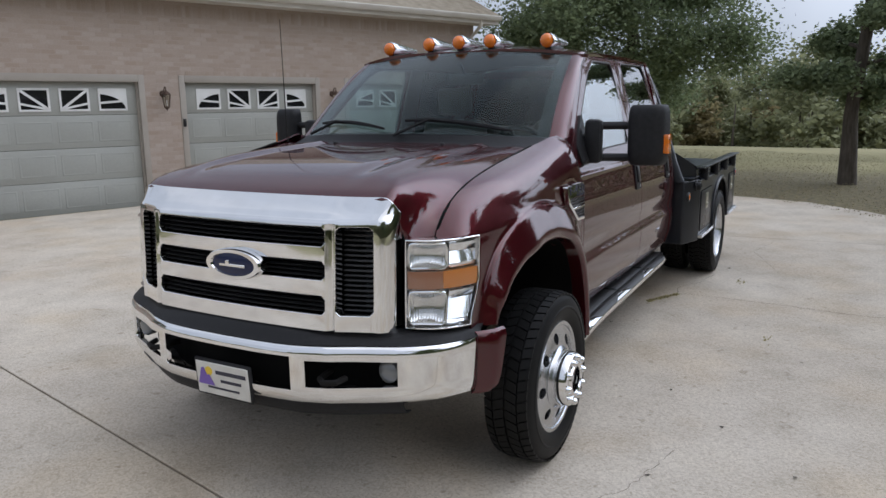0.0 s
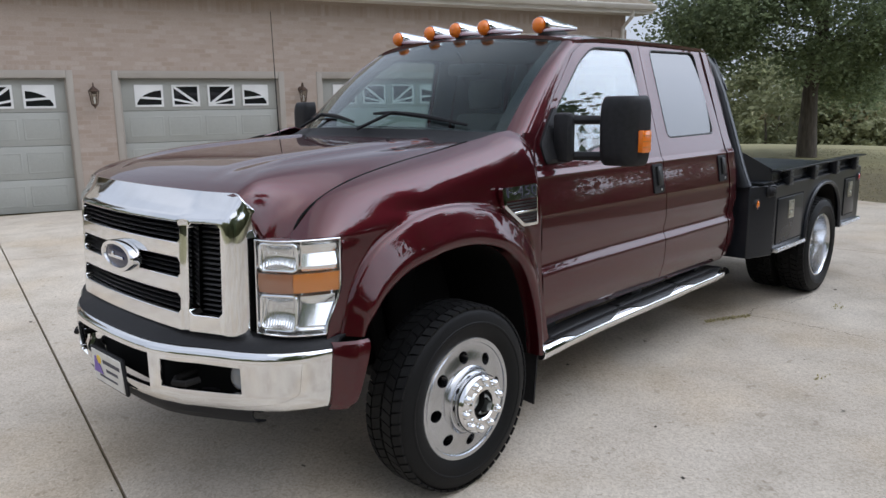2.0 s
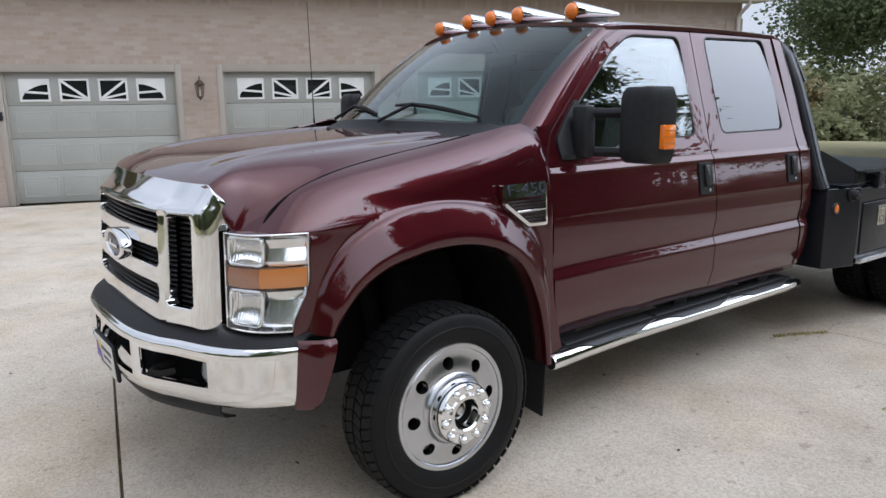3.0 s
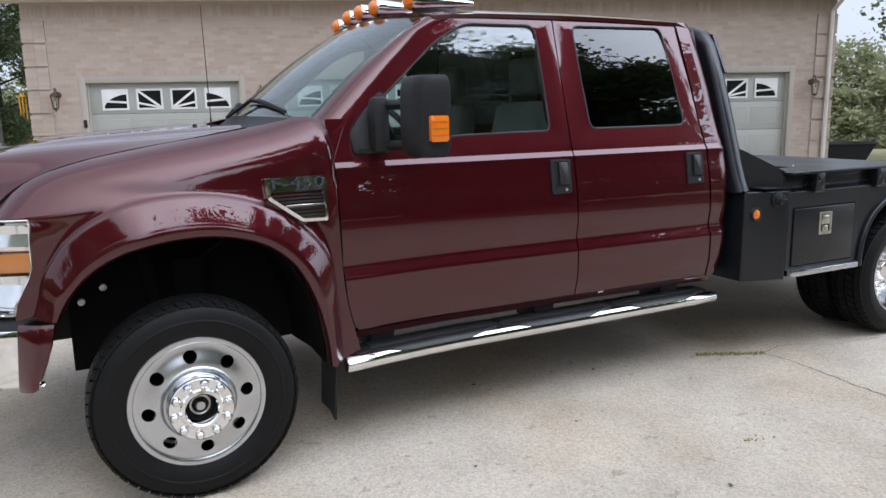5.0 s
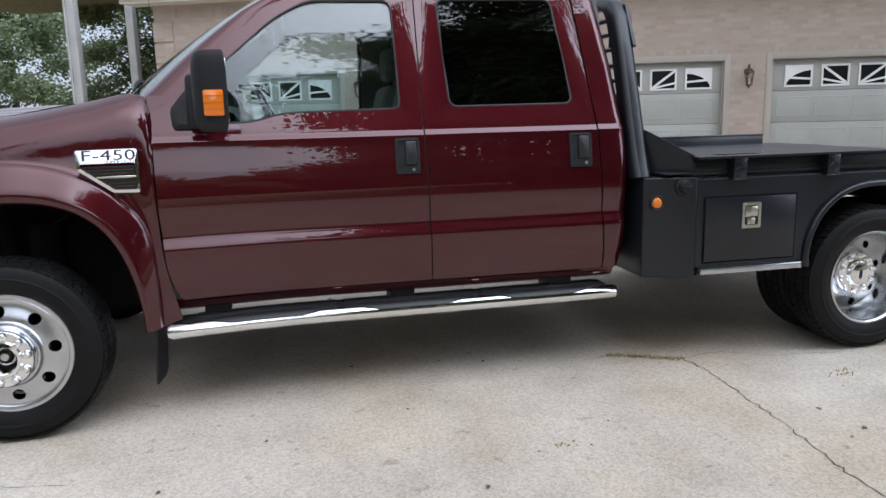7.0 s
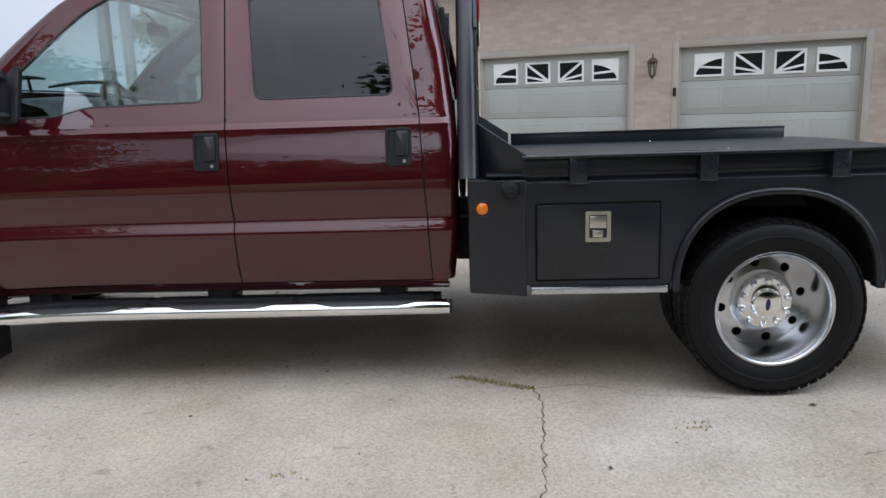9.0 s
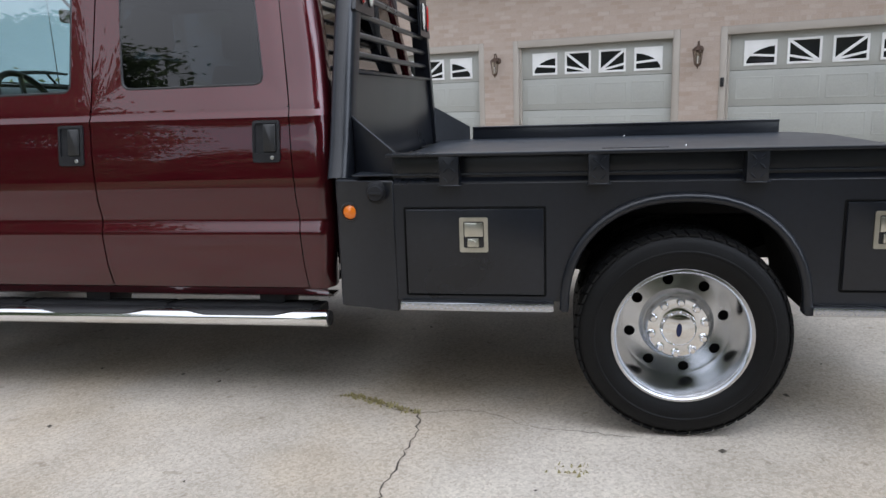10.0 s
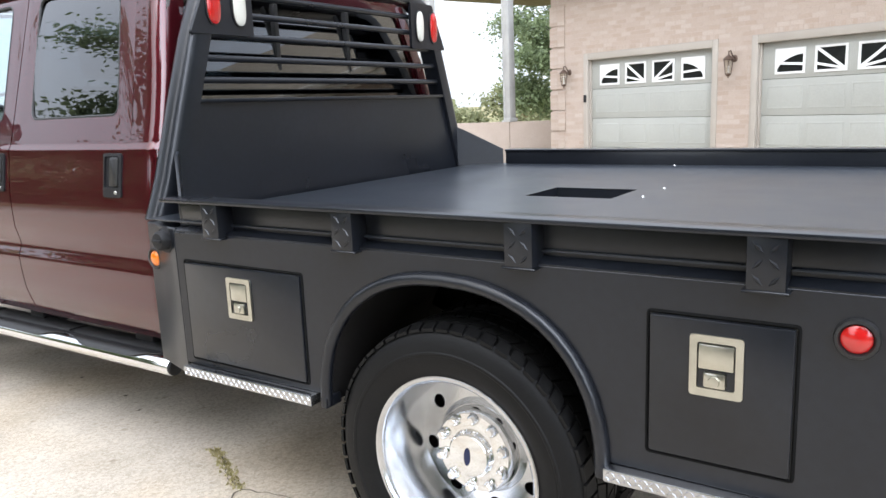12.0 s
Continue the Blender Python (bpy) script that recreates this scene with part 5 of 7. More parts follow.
# headlights
for flip in (False, True):
    lamp = new("headlight")
    lamp.parent = truck
    tagged(lamp, "clear headlight with amber middle band")

    def lens(u, v, back=0.0):
        """u outward, v up."""
        x = -0.742 + 0.125 * u + u**3 * (0.042 + 0.07 * smooth01(v / 0.5)) - 0.018 * math.sin(math.pi * u) + 0.012 * v
        y = 0.742 + 0.207 * (u ** 0.92) + 0.012 * math.sin(math.pi * u)
        return (x + back, -(y - back * 0.55), 0.820 + 0.344 * v)

    bm = bmesh.new()
    grid(bm, [[lens(i / 12, j / 12) for i in range(13)] for j in range(13)])
    w = part("lens", bm, LENS, lamp, "clear plastic lens", flip=flip)
    w.visible_shadow = False
    bm = bmesh.new()
    grid(bm, [[lens(i / 8, j / 8, 0.062) for i in range(9)] for j in range(9)])
    for k in range(4):
        a, b_ = ((0, 0), (1, 0), (1, 1), (0, 1))[k], ((1, 0), (1, 1), (0, 1), (0, 0))[k]
        grid(bm, [[lens(a[0] + (b_[0] - a[0]) * i / 8, a[1] + (b_[1] - a[1]) * i / 8, d) for i in range(9)] for d in (0.002, 0.062)])
    part("reflector", bm, REFLECTOR, lamp, "chrome reflector housing", flip=flip, solid=0.003, offset=0)
    for v0, v1, u0, u1 in ((0.05, 0.41, 0.04, 0.60), (0.68, 0.96, 0.04, 0.60)):
        # a fluted mirror bowl behind a rounded bright bezel
        bm = bmesh.new()
        rows = []
        for j in range(15):
            q = j / 14
            row = []
            for i in range(85):
                p = i / 84
                deep = (math.sin(math.pi * min(max(p, 0.001), 0.999)) * math.sin(math.pi * min(max(q, 0.001), 0.999))) ** 0.5
                row.append(lens(u0 + (u1 - u0) * p, v0 + (v1 - v0) * q, 0.016 + 0.036 * deep + 0.0042 * deep * math.sin(2 * math.pi * 13 * p + 2.2 * math.sin(5 * q))))
            rows.append(row)
        grid(bm, rows)
        part("lamp_bowl", bm, CHROME, lamp, flip=flip, sharp=60)
        bm = bmesh.new()
        tube(bm, [lens(x, z, 0.012) for x, z in rounded([(u0, v0), (u1, v0), (u1, v1), (u0, v1)], 0.07, 4)], 0.0065, 8, True)
        part("lamp_bezel", bm, REFLECTOR, lamp, flip=flip)
    # bright stepped blocks in the outer third
    for v0, v1 in ((0.04, 0.42), (0.67, 0.96)):
        bm = bmesh.new()
        rows = [[lens(u, v0, 0.05), lens(u, v0, 0.022), lens(u, v0 + 0.05, 0.014), lens(u, v1 - 0.11, 0.030), lens(u, v1 - 0.01, 0.008), lens(u, v1, 0.05)] for u in (0.635, 0.72, 0.80, 0.88, 0.96)]
        grid(bm, rows)
        part("lamp_block", bm, REFLECTOR, lamp, flip=flip, recalc=True, sharp=25)
    for u0, u1, m_, lab in ((0.02, 0.55, AMBERDULL, "smoky inner indicator"), (0.555, 0.985, AMBER, "amber indicator band")):
        bm = bmesh.new()
        rows = [[lens(u0 + (u1 - u0) * i / 8, v, d) for i in range(9)] for v, d in ((0.445, 0.03), (0.445, 0.008), (0.55, 0.003), (0.645, 0.008), (0.645, 0.03))]
        grid(bm, rows)
        part("indicator_lens", bm, m_, lamp, lab, flip=flip)
    bm = bmesh.new()
    ring = [lens(0, j / 8) for j in range(8)] + [lens(i / 8, 1) for i in range(8)] + [lens(1, 1 - j / 8) for j in range(8)] + [lens(1 - i / 8, 0) for i in range(8)]
    tube(bm, ring, 0.0032, 6, True)
    part("lamp_frame", bm, REFLECTOR, lamp, "bright lamp frame", flip=flip)
    # near-black sheet that paints the shade in the gap beside the lamp
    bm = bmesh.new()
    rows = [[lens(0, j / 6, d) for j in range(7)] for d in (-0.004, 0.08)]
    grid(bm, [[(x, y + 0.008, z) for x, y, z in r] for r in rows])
    part("lamp_gap_shade", bm, DARK, lamp, flip=flip)

# front bumper
BUMP = spline([(0, -1.0), (0.2, -0.995), (0.36, -0.976), (0.42, -0.957), (0.6, -0.902), (0.76, -0.838), (0.86, -0.770), (0.925, -0.690), (0.96, -0.615), (0.978, -0.556)])
bumper = new("front_bumper")
bumper.parent = truck
tagged(bumper, "chrome front bumper with black top pad")
BY = [0, 0.09, 0.18, 0.27, 0.34, 0.353, 0.385, 0.414, 0.43, 0.5, 0.6, 0.7, 0.745, 0.757, 0.80, 0.84, 0.875, 0.905, 0.93, 0.95, 0.966, 0.978]
BY = [-v for v in BY[:0:-1]] + BY
BZ = [0.585, 0.600, 0.708, 0.722]
bm = bmesh.new()
prof_lo = [(0.055, -0.066), (0.03, -0.062), (0.012, -0.045), (0.002, -0.02)]
prof_hi = [(0.0, 0.012), (0.004, 0.026), (0.014, 0.038), (0.035, 0.046), (0.055, 0.046)]
cols = []
for y in BY:
    a = abs(y)
    lift = 0.028 * smooth01((a - 0.55) / 0.45)
    rise = 0.006 * smooth01((a - 0.5) / 0.5)
    x0 = BUMP(a)
    c = [(x0 + dx, 0.585 + dz + lift) for dx, dz in prof_lo] + [(x0, z + lift * (0.722 - z) / 0.137) for z in BZ] + [(x0 + dx, 0.722 + dz + rise) for dx, dz in prof_hi]
    cols.append([bm.verts.new((x, y, z)) for x, z in c])
for i in range(len(BY) - 1):
    ym = abs(BY[i] + BY[i + 1]) / 2
    for j in range(len(cols[0]) - 1):
        zm = (cols[i][j].co.z + cols[i][j + 1].co.z) / 2
        hole = j in (4, 5, 6) and ym < 0.353
        hole |= j == 5 and 0.414 < ym < 0.757
        if not hole:
            bm.faces.new((cols[i][j], cols[i + 1][j], cols[i + 1][j + 1], cols[i][j + 1]))
bmesh.ops.recalc_face_normals(bm, faces=bm.faces[:])
part("bumper_bar", bm, CHROME, bumper, "polished chrome bar", solid=0.022, offset=-1, bevel=0.003, sharp=50)
# added near-black sheet: the shade inside the bumper openings
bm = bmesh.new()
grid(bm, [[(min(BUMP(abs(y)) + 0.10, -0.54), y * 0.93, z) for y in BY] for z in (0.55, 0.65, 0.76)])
part("bumper_shade_sheet", bm, DARK, bumper)
bm = bmesh.new()
rows = []
for t in range(7):
    u = t / 6
    rows.append([(min(BUMP(abs(y)) + 0.022 + u * 0.165, -0.555 + 0.085 * u), y * (1 - 0.015 * u), 0.766 + 0.030 * math.sin(min(1.0, u * 2.2) * math.pi / 2) + 0.012 * u + 0.004 * (t % 2) * (0.2 < u < 0.9) * (abs(y) < 0.6)) for y in BY])
grid(bm, rows)
part("bumper_pad", bm, PLASTIC, bumper, "black ribbed top pad", solid=0.01, offset=0, sharp=30)
bm = bmesh.new()
box(bm, -0.84, -0.74, -0.55, 0.55, 0.52, 0.57, 0.02)
part("air_dam", bm, PLASTIC, bumper)
bm = bmesh.new()
grid(bm, [[(BUMP(abs(y)) + dx, y, z + 0.028 * smooth01((abs(y) - 0.55) / 0.45)) for y in BY if abs(y) < 0.78] for dx, z in ((0.045, 0.535), (0.042, 0.500), (0.060, 0.474), (0.10, 0.468))])
part("lower_valance", bm, PLASTIC, bumper, "black plastic lower valance", solid=0.008, offset=0)
for flip in (False, True):
    bm = bmesh.new()
    rows = []
    for k, h in enumerate((0.0, 0.06, 0.2, 0.45, 0.7, 0.9, 0.97, 1.0)):
        tuck = (0.022, 0.006, 0, 0, 0, 0, 0.004, 0.016)[k]
        row = []
        for x, y in ((-0.560, 0.974), (-0.540, 0.994), (-0.515, 1.014), (-0.492, 1.030), (-0.486, 1.033), (-0.466, 1.038), (-0.444, 1.043)):
            back = (x + 0.56) / 0.116
            low = 0.538 + 0.022 * back**2
            row.append((x - 0.020 * (1 - h) - 0.055 * back * (1 - h) ** 1.5, tuck - y, low + (0.782 - low) * h))
        rows.append(row)
    grid(bm, rows)
    part("bumper_end_cap", bm, PAINT, bumper, "burgundy painted end cap", solid=0.02, offset=0, flip=flip, bevel=0.004, recalc=True)
    # fog lamp and tow hook
    bm = bmesh.new()
    lathe(bm, [(0.0, -0.012), (0.02, -0.010), (0.036, -0.004), (0.044, 0.004), (0.046, 0.03), (0.04, 0.06)], (-0.825, -0.700, 0.656), "x", 28)
    part("fog_lamp", bm, FOGLENS, bumper, "round clear fog lamp", flip=flip)
    bm = bmesh.new()
    tube(bm, [(-0.84, -0.44, 0.63), (-0.91, -0.45, 0.625), (-0.945, -0.49, 0.625), (-0.93, -0.535, 0.625), (-0.88, -0.545, 0.63)], 0.013, 8)
    part("tow_hook", bm, UNDER, bumper, "black steel tow hook", flip=flip)
# dealer plate with printed emblem; its writing is shown as bars
plate = new("front_plate")
plate.parent = truck
tagged(plate, "cream dealer plate with purple mountain print")
tilt = pose(-1.108, 0.030, 0.534, 0, -4, 0)
for nm, m_, (y0, y1, z0, z1, d0, d1, bv), lab in (
        ("plate_frame", PLASTIC, (-0.165, 0.165, -0.086, 0.086, -0.006, 0.012, 0.006), "black plate frame"),
        ("plate_sheet", PLATEWHITE, (-0.153, 0.153, -0.075, 0.075, -0.010, 0.0, 0.003), ""),
        ("print_line", PRINT, (-0.140, 0.035, 0.026, 0.044, -0.0112, -0.008, 0.0005), ""),
        ("print_line", PRINT, (-0.110, 0.010, -0.010, 0.004, -0.0112, -0.008, 0.0005), ""),
        ("print_line", PRINT, (-0.095, 0.090, -0.045, -0.035, -0.0112, -0.008, 0.0005), "")):
    bm = bmesh.new()
    box(bm, d0, d1, y0, y1, z0, z1, bv, 1)
    ob = part(nm, bm, m_, plate, lab, body=False)
    ob.matrix_local = tilt
bm = bmesh.new()
fs = [bm.verts.new((-0.0115, y, z)) for y, z in ((0.142, -0.03), (0.118, 0.045), (0.104, 0.05), (0.085, 0.015), (0.073, 0.02), (0.045, -0.03))]
bm.faces.new(fs)
part("print_mountain", bm, PURPLE, plate, body=False, solid=0.001).matrix_local = tilt
bm = bmesh.new()
lathe(bm, [(0.0, -0.0118), (0.021, -0.0118), (0.021, -0.009)], (0, 0.075, 0.035), "x", 20)
part("print_sun", bm, YELLOW, plate, body=False).matrix_local = tilt

# door mirrors
for flip in (False, True):
    mir = new("door_mirror")
    mir.parent = truck
    tagged(mir, "large black towing mirror on twin arms")
    bm = bmesh.new()
    rows = []
    for k in range(25):
        v = 0.5 - 0.5 * math.cos(math.pi * k / 24)
        z = 1.345 + 0.318 * v
        e = max(0.0, 1 - abs(2 * v - 1) ** 5) ** 0.5
        sec = []
        for x, y in rounded([(0.872, -1.165), (0.885, -1.345), (1.032, -1.362), (0.962, -1.150)], [0.05, 0.06, 0.012, 0.012], 4):
            cx, cy = 0.98, -1.255
            sec.append((cx + (x - cx) * (0.66 + 0.34 * e), cy + (y - cy) * (0.78 + 0.22 * e), z))
        rows.append(sec)
    vs = grid(bm, rows, True)
    bm.faces.new(vs[0])
    bm.faces.new(vs[-1])
    part("mirror_shell", bm, PLASTIC, mir, flip=flip, recalc=True, sharp=50)
    bm = bmesh.new()
    prism(bm, [(z, y) for z, y in rounded([(1.375, -1.345), (1.635, -1.345), (1.635, -1.172), (1.375, -1.172)], 0.02)], 1.000, 1.0015)
    for v in bm.verts:
        v.co = Vector((v.co.y + 0.0335 - 0.330 * (v.co.z + 1.362), v.co.z, v.co.x))
    part("mirror_glass", bm, CHROME, mir, "mirror glass", flip=flip, recalc=True)
    bm = bmesh.new()
    o = rounded([(0.932, 1.408), (1.012, 1.408), (1.012, 1.508), (0.932, 1.508)], 0.008)
    prism(bm, o, -1.372, -1.345, 0.004)
    part("mirror_indicator", bm, ORANGE, mir, "amber side marker", flip=flip)
    bm = bmesh.new()
    for z in (1.433, 1.459, 1.485):
        box(bm, 0.934, 1.010, -1.3745, -1.371, z - 0.002, z + 0.002)
    part("marker_rib", bm, AMBER, mir, flip=flip)
    for z, r in ((1.555, 0.026), (1.385, 0.026)):
        bm = bmesh.new()
        tube(bm, [(0.86, -0.945, z - 0.005), (0.90, -1.02, z), (0.93, -1.10, z), (0.95, -1.20, z)], r, 10, flat=0.85)
        part("mirror_arm", bm, PLASTIC, mir, flip=flip)
    bm = bmesh.new()
    sail = rounded([(0.745, 1.352), (0.925, 1.352), (0.925, 1.60), (0.905, 1.615), (0.80, 1.515), (0.735, 1.44)], 0.02, 3)
    rows = [[(x, -HALF(z) + 0.016, z) for x, z in sail], [(x, -HALF(z) - 0.012, z) for x, z in sail]]
    cxs = (0.86, 1.46)
    rows.append([(cxs[0] + (x - cxs[0]) * 0.8, -HALF(z) - 0.022, cxs[1] + (z - cxs[1]) * 0.8) for x, z in sail])
    vs = grid(bm, rows, True)
    bm.faces.new(vs[-1])
    part("mirror_sail", bm, PLASTIC, mir, flip=flip, recalc=True)
    bm = bmesh.new()
    box(bm, 0.82, 0.90, -1.03, -0.935, 1.355, 1.59, 0.025)
    part("mirror_mount", bm, PLASTIC, mir, flip=flip)

# five roof marker lamps
for y in (0.568, 0.235, 0.012, -0.205, -0.565):
    lamp = new("roof_lamp")
    lamp.parent = truck
    tagged(lamp, "chrome bullet lamp with orange lens")
    x, z = 1.165 + 0.05 * (y / 0.55) ** 2, 2.062 - 0.012 * (y / 0.55) ** 2
    bm = bmesh.new()
    rows = []
    for t, r in ((0.0, 0.046), (0.015, 0.049), (0.08, 0.044), (0.18, 0.034), (0.29, 0.023), (0.365, 0.013), (0.375, 0.002)):
        cz = z - 0.004 + 0.004 * t
        rows.append([(x + t, y + r * math.cos(q), cz + r * 0.92 * math.sin(q)) for q in (2 * math.pi * i / 20 for i in range(20))])
    grid(bm, rows, True)
    part("lamp_shell", bm, CHROME, lamp, recalc=True)
    bm = bmesh.new()
    lathe(bm, [(0.0, -0.030), (0.018, -0.027), (0.032, -0.016), (0.040, -0.002), (0.043, 0.012), (0.040, 0.02)], (x - 0.006, y, z - 0.006), "x", 20)
    part("lamp_lens", bm, ORANGE, lamp)
    bm = bmesh.new()
    box(bm, x + 0.02, x + 0.26, y - 0.022, y + 0.022, z - 0.06, z - 0.03, 0.008)
    part("lamp_foot", bm, TRIM, lamp)

# aerial
bm = bmesh.new()
tube(bm, [(0.425, 0.850, 1.47), (0.425, 0.850, 1.52), (0.412, 0.850, 2.183)], [0.012, 0.0035, 0.0018], 6)
part("aerial", bm, UNDER, truck, "thin black whip aerial")

# cab interior
bm = bmesh.new()
rows = []
for x, z in ((0.60, 1.40), (0.70, 1.475), (0.90, 1.46), (1.02, 1.43), (1.08, 1.36), (1.08, 1.0), (0.9, 0.8)):
    rows.append([(x, 0.90 * t, z + 0.012 * math.cos(3 * t)) for t in (-1, -.6, -.3, 0, .3, .6, 1)])
grid(bm, rows)
part("dashboard", bm, INTERIOR, truck, "dark grey dashboard", recalc=True)
bm = bmesh.new()
c = Matrix.Translation((1.21, -0.42, 1.37)) @ pose(0, 0, 0, 0, 62, 0)
tube(bm, [c @ Vector((0.19 * math.cos(t), 0.19 * math.sin(t), 0)) for t in (2 * math.pi * i / 28 for i in range(28))], 0.016, 8, True)
for t in (0.3, 2.84, 4.71):
    tube(bm, [c @ Vector((0.03 * math.cos(t), 0.03 * math.sin(t), -0.02)), c @ Vector((0.185 * math.cos(t), 0.185 * math.sin(t), 0))], 0.014, 6)
tube(bm, [c @ Vector((0, 0, -0.01)), c @ Vector((0, 0, -0.25))], [0.06, 0.03], 10)
part("steering_wheel", bm, TRIM, truck, "black steering wheel")
for y in (-0.46, 0.46):
    seat = new("front_seat")
    seat.parent = truck
    bm = bmesh.new()
    box(bm, 1.32, 1.85, y - 0.26, y + 0.26, 0.86, 1.02, 0.06, 3)
    part("seat_cushion", bm, SEATING, seat)
    bm = bmesh.new()
    box(bm, 0, 0.15, y - 0.26, y + 0.26, 0, 0.62, 0.06, 3)
    bmesh.ops.transform(bm, matrix=pose(1.78, 0, 0.98, 0, 14, 0), verts=bm.verts[:])
    part("seat_back", bm, SEATING, seat)
    bm = bmesh.new()
    box(bm, 1.94, 2.03, y - 0.14, y + 0.14, 1.60, 1.80, 0.04, 3)
    part("headrest", bm, SEATING, seat)
    tagged(seat, "tan cloth front seat")
bm = bmesh.new()
box(bm, 2.72, 2.86, -0.72, 0.72, 0.9, 1.50, 0.06, 3)
box(bm, 2.3, 2.8, -0.72, 0.72, 0.85, 1.0, 0.05, 3)
part("rear_bench", bm, SEATING, truck, "tan cloth rear bench")
bm = bmesh.new()
box(bm, 1.22, 1.25, -0.13, 0.13, 1.80, 1.87, 0.015)
tube(bm, [(1.24, 0, 1.86), (1.17, 0, 1.93)], 0.008, 6)
part("rear_view_mirror", bm, TRIM, truck, "black interior mirror")

# running boards
for flip in (False, True):
    rb = new("running_board")
    rb.parent = truck
    tagged(rb, "chrome tube running board with black step pads")
    bm = bmesh.new()
    path = lambda x: (x, -1.0 + 0.035 * (x - 0.8) / 2.1, 0.410)
    pts = [path(0.648)] + [path(0.66 + 2.316 * i / 12) for i in range(13)] + [path(2.984)]
    tube(bm, pts, [0.033] + [0.038] * (len(pts) - 2) + [0.034], 22)
    part("step_tube", bm, CHROME, rb, "chrome oval step tube", flip=flip)
    bm = bmesh.new()
    lathe(bm, [(0.0, 0.012), (0.030, 0.012), (0.035, 0.008), (0.0355, -0.004)], path(2.982), "x", 22)
    part("end_plug", bm, TRIM, rb, "black end plug", flip=flip)
    bm = bmesh.new()
    xs = [0.665 + 2.27 * i / 30 for i in range(31)]
    grid(bm, [[(x, path(x)[1] + dy, zz) for x in xs] for dy, zz in ((0.004, 0.4485), (0.025, 0.452), (0.118, 0.451), (0.136, 0.440), (0.136, 0.405))])
    part("step_plate", bm, PLASTIC, rb, "black step plate", flip=flip, solid=0.008, offset=0)
    # rubber treads that dip over the tube at each footstep
    for x0, x1 in ((0.78, 1.46), (1.50, 2.20), (2.24, 2.90)):
        bm = bmesh.new()
        rows = []
        for i in range(29):
            u = i / 28
            x = x0 + (x1 - x0) * u
            dip = radians(86 - 58 * smooth01(min(u, 1 - u) * 3.6))
            c = path(x)
            row = [(x, c[1] + 0.112, 0.4580), (x, c[1] + 0.030, 0.4600)]
            for k in range(8):
                t = radians(112) + (dip - radians(112)) * k / 7
                row.append((x, c[1] - 0.0425 * math.cos(t), c[2] + 0.0425 * math.sin(t)))
            rows.append(row)
        grid(bm, rows)
        part("step_pad", bm, TRIM, rb, "black rubber step pad", flip=flip, solid=0.005, offset=0)
    for x in (0.86, 1.80, 2.68):
        bm = bmesh.new()
        prism(bm, [(x - 0.05, 0.42), (x + 0.07, 0.42), (x + 0.085, 0.54), (x - 0.045, 0.54)], -0.90, -0.72, 0.006)
        part("step_bracket", bm, PLASTIC, rb, flip=flip)

# chassis, axles and small parts underneath
chassis = new("chassis")
chassis.parent = truck
tagged(chassis, "black ladder chassis and axles")
for y in (-0.42, 0.42):
    bm = bmesh.new()
    box(bm, -0.8, 5.5, y - 0.04, y + 0.04, 0.58, 0.78, 0.01)
    part("frame_rail", bm, UNDER, chassis)
for x, z, w in ((0, 0.42, 0.82), (4.48, 0.42, 0.70)):
    bm = bmesh.new()
    tube(bm, [(x, -w, z), (x, w, z)], 0.05, 12)
    lathe(bm, [(0.0, -0.16), (0.1, -0.14), (0.17, 0), (0.1, 0.14), (0.0, 0.16)], (x, 0.1 if x == 0 else 0, z), "x", 18)
    part("axle", bm, UNDER, chassis)
bm = bmesh.new()
tube(bm, [(0.9, 0, 0.55), (4.3, 0, 0.45)], 0.05, 10)
part("drive_shaft", bm, UNDER, chassis)
bm = bmesh.new()
tube(bm, [(0.9, 0.3, 0.45), (3.2, 0.32, 0.45), (3.9, 0.30, 0.62), (5.2, 0.34, 0.55)], 0.045, 10)
part("exhaust_pipe", bm, STEEL, chassis)
bm = bmesh.new()
box(bm, 0.75, 1.7, -0.3, 0.3, 0.40, 0.62, 0.05)
part("gearbox", bm, UNDER, chassis)
bm = bmesh.new()
box(bm, -0.6, 0.7, -0.40, 0.40, 0.55, 0.95, 0.05)
part("engine_block", bm, UNDER, chassis)
for s in (-1, 1):
    bm = bmesh.new()
    tube(bm, [(-0.05, s * 0.62, 0.48), (-0.12, s * 0.60, 0.95)], [0.035, 0.03], 10)
    lathe(bm, [(0.07, 0.55), (0.075, 0.65), (0.07, 0.75), (0.075, 0.85), (0.07, 0.92)], (0.05, s * 0.62, 0), "z", 16)
    part("shock_absorber", bm, DARK, chassis)
    for q in ((-0.28, 0.60, 0.82), (-0.36, 0.66, 0.78), (0.33, 0.58, 0.98)):
        bm = bmesh.new()
        lathe(bm, [(0.0, -0.012), (0.014, -0.010), (0.014, 0.01)], (q[0], s * q[1], q[2]), "y", 10)
        part("frame_bolt", bm, STEEL, chassis)
    bm = bmesh.new()
    tube(bm, [(0.28, s * 0.60, 1.12), (0.24, s * 0.62, 1.0), (0.10, s * 0.64, 0.92), (0.05, s * 0.66, 0.62)], 0.008, 6)
    part("brake_hose", bm, UNDER, chassis)
    bm = bmesh.new()
    rows = [[(4.48 + 0.62 * t, s * 0.5 + 0.04 * k, 0.56 + 0.14 * t * t) for k in (-1, 1)] for t in (-1, -.6, -.2, .2, .6, 1)]
    grid(bm, rows)
    part("leaf_spring", bm, UNDER, chassis, solid=0.05, offset=0)

# ---- wheels ----


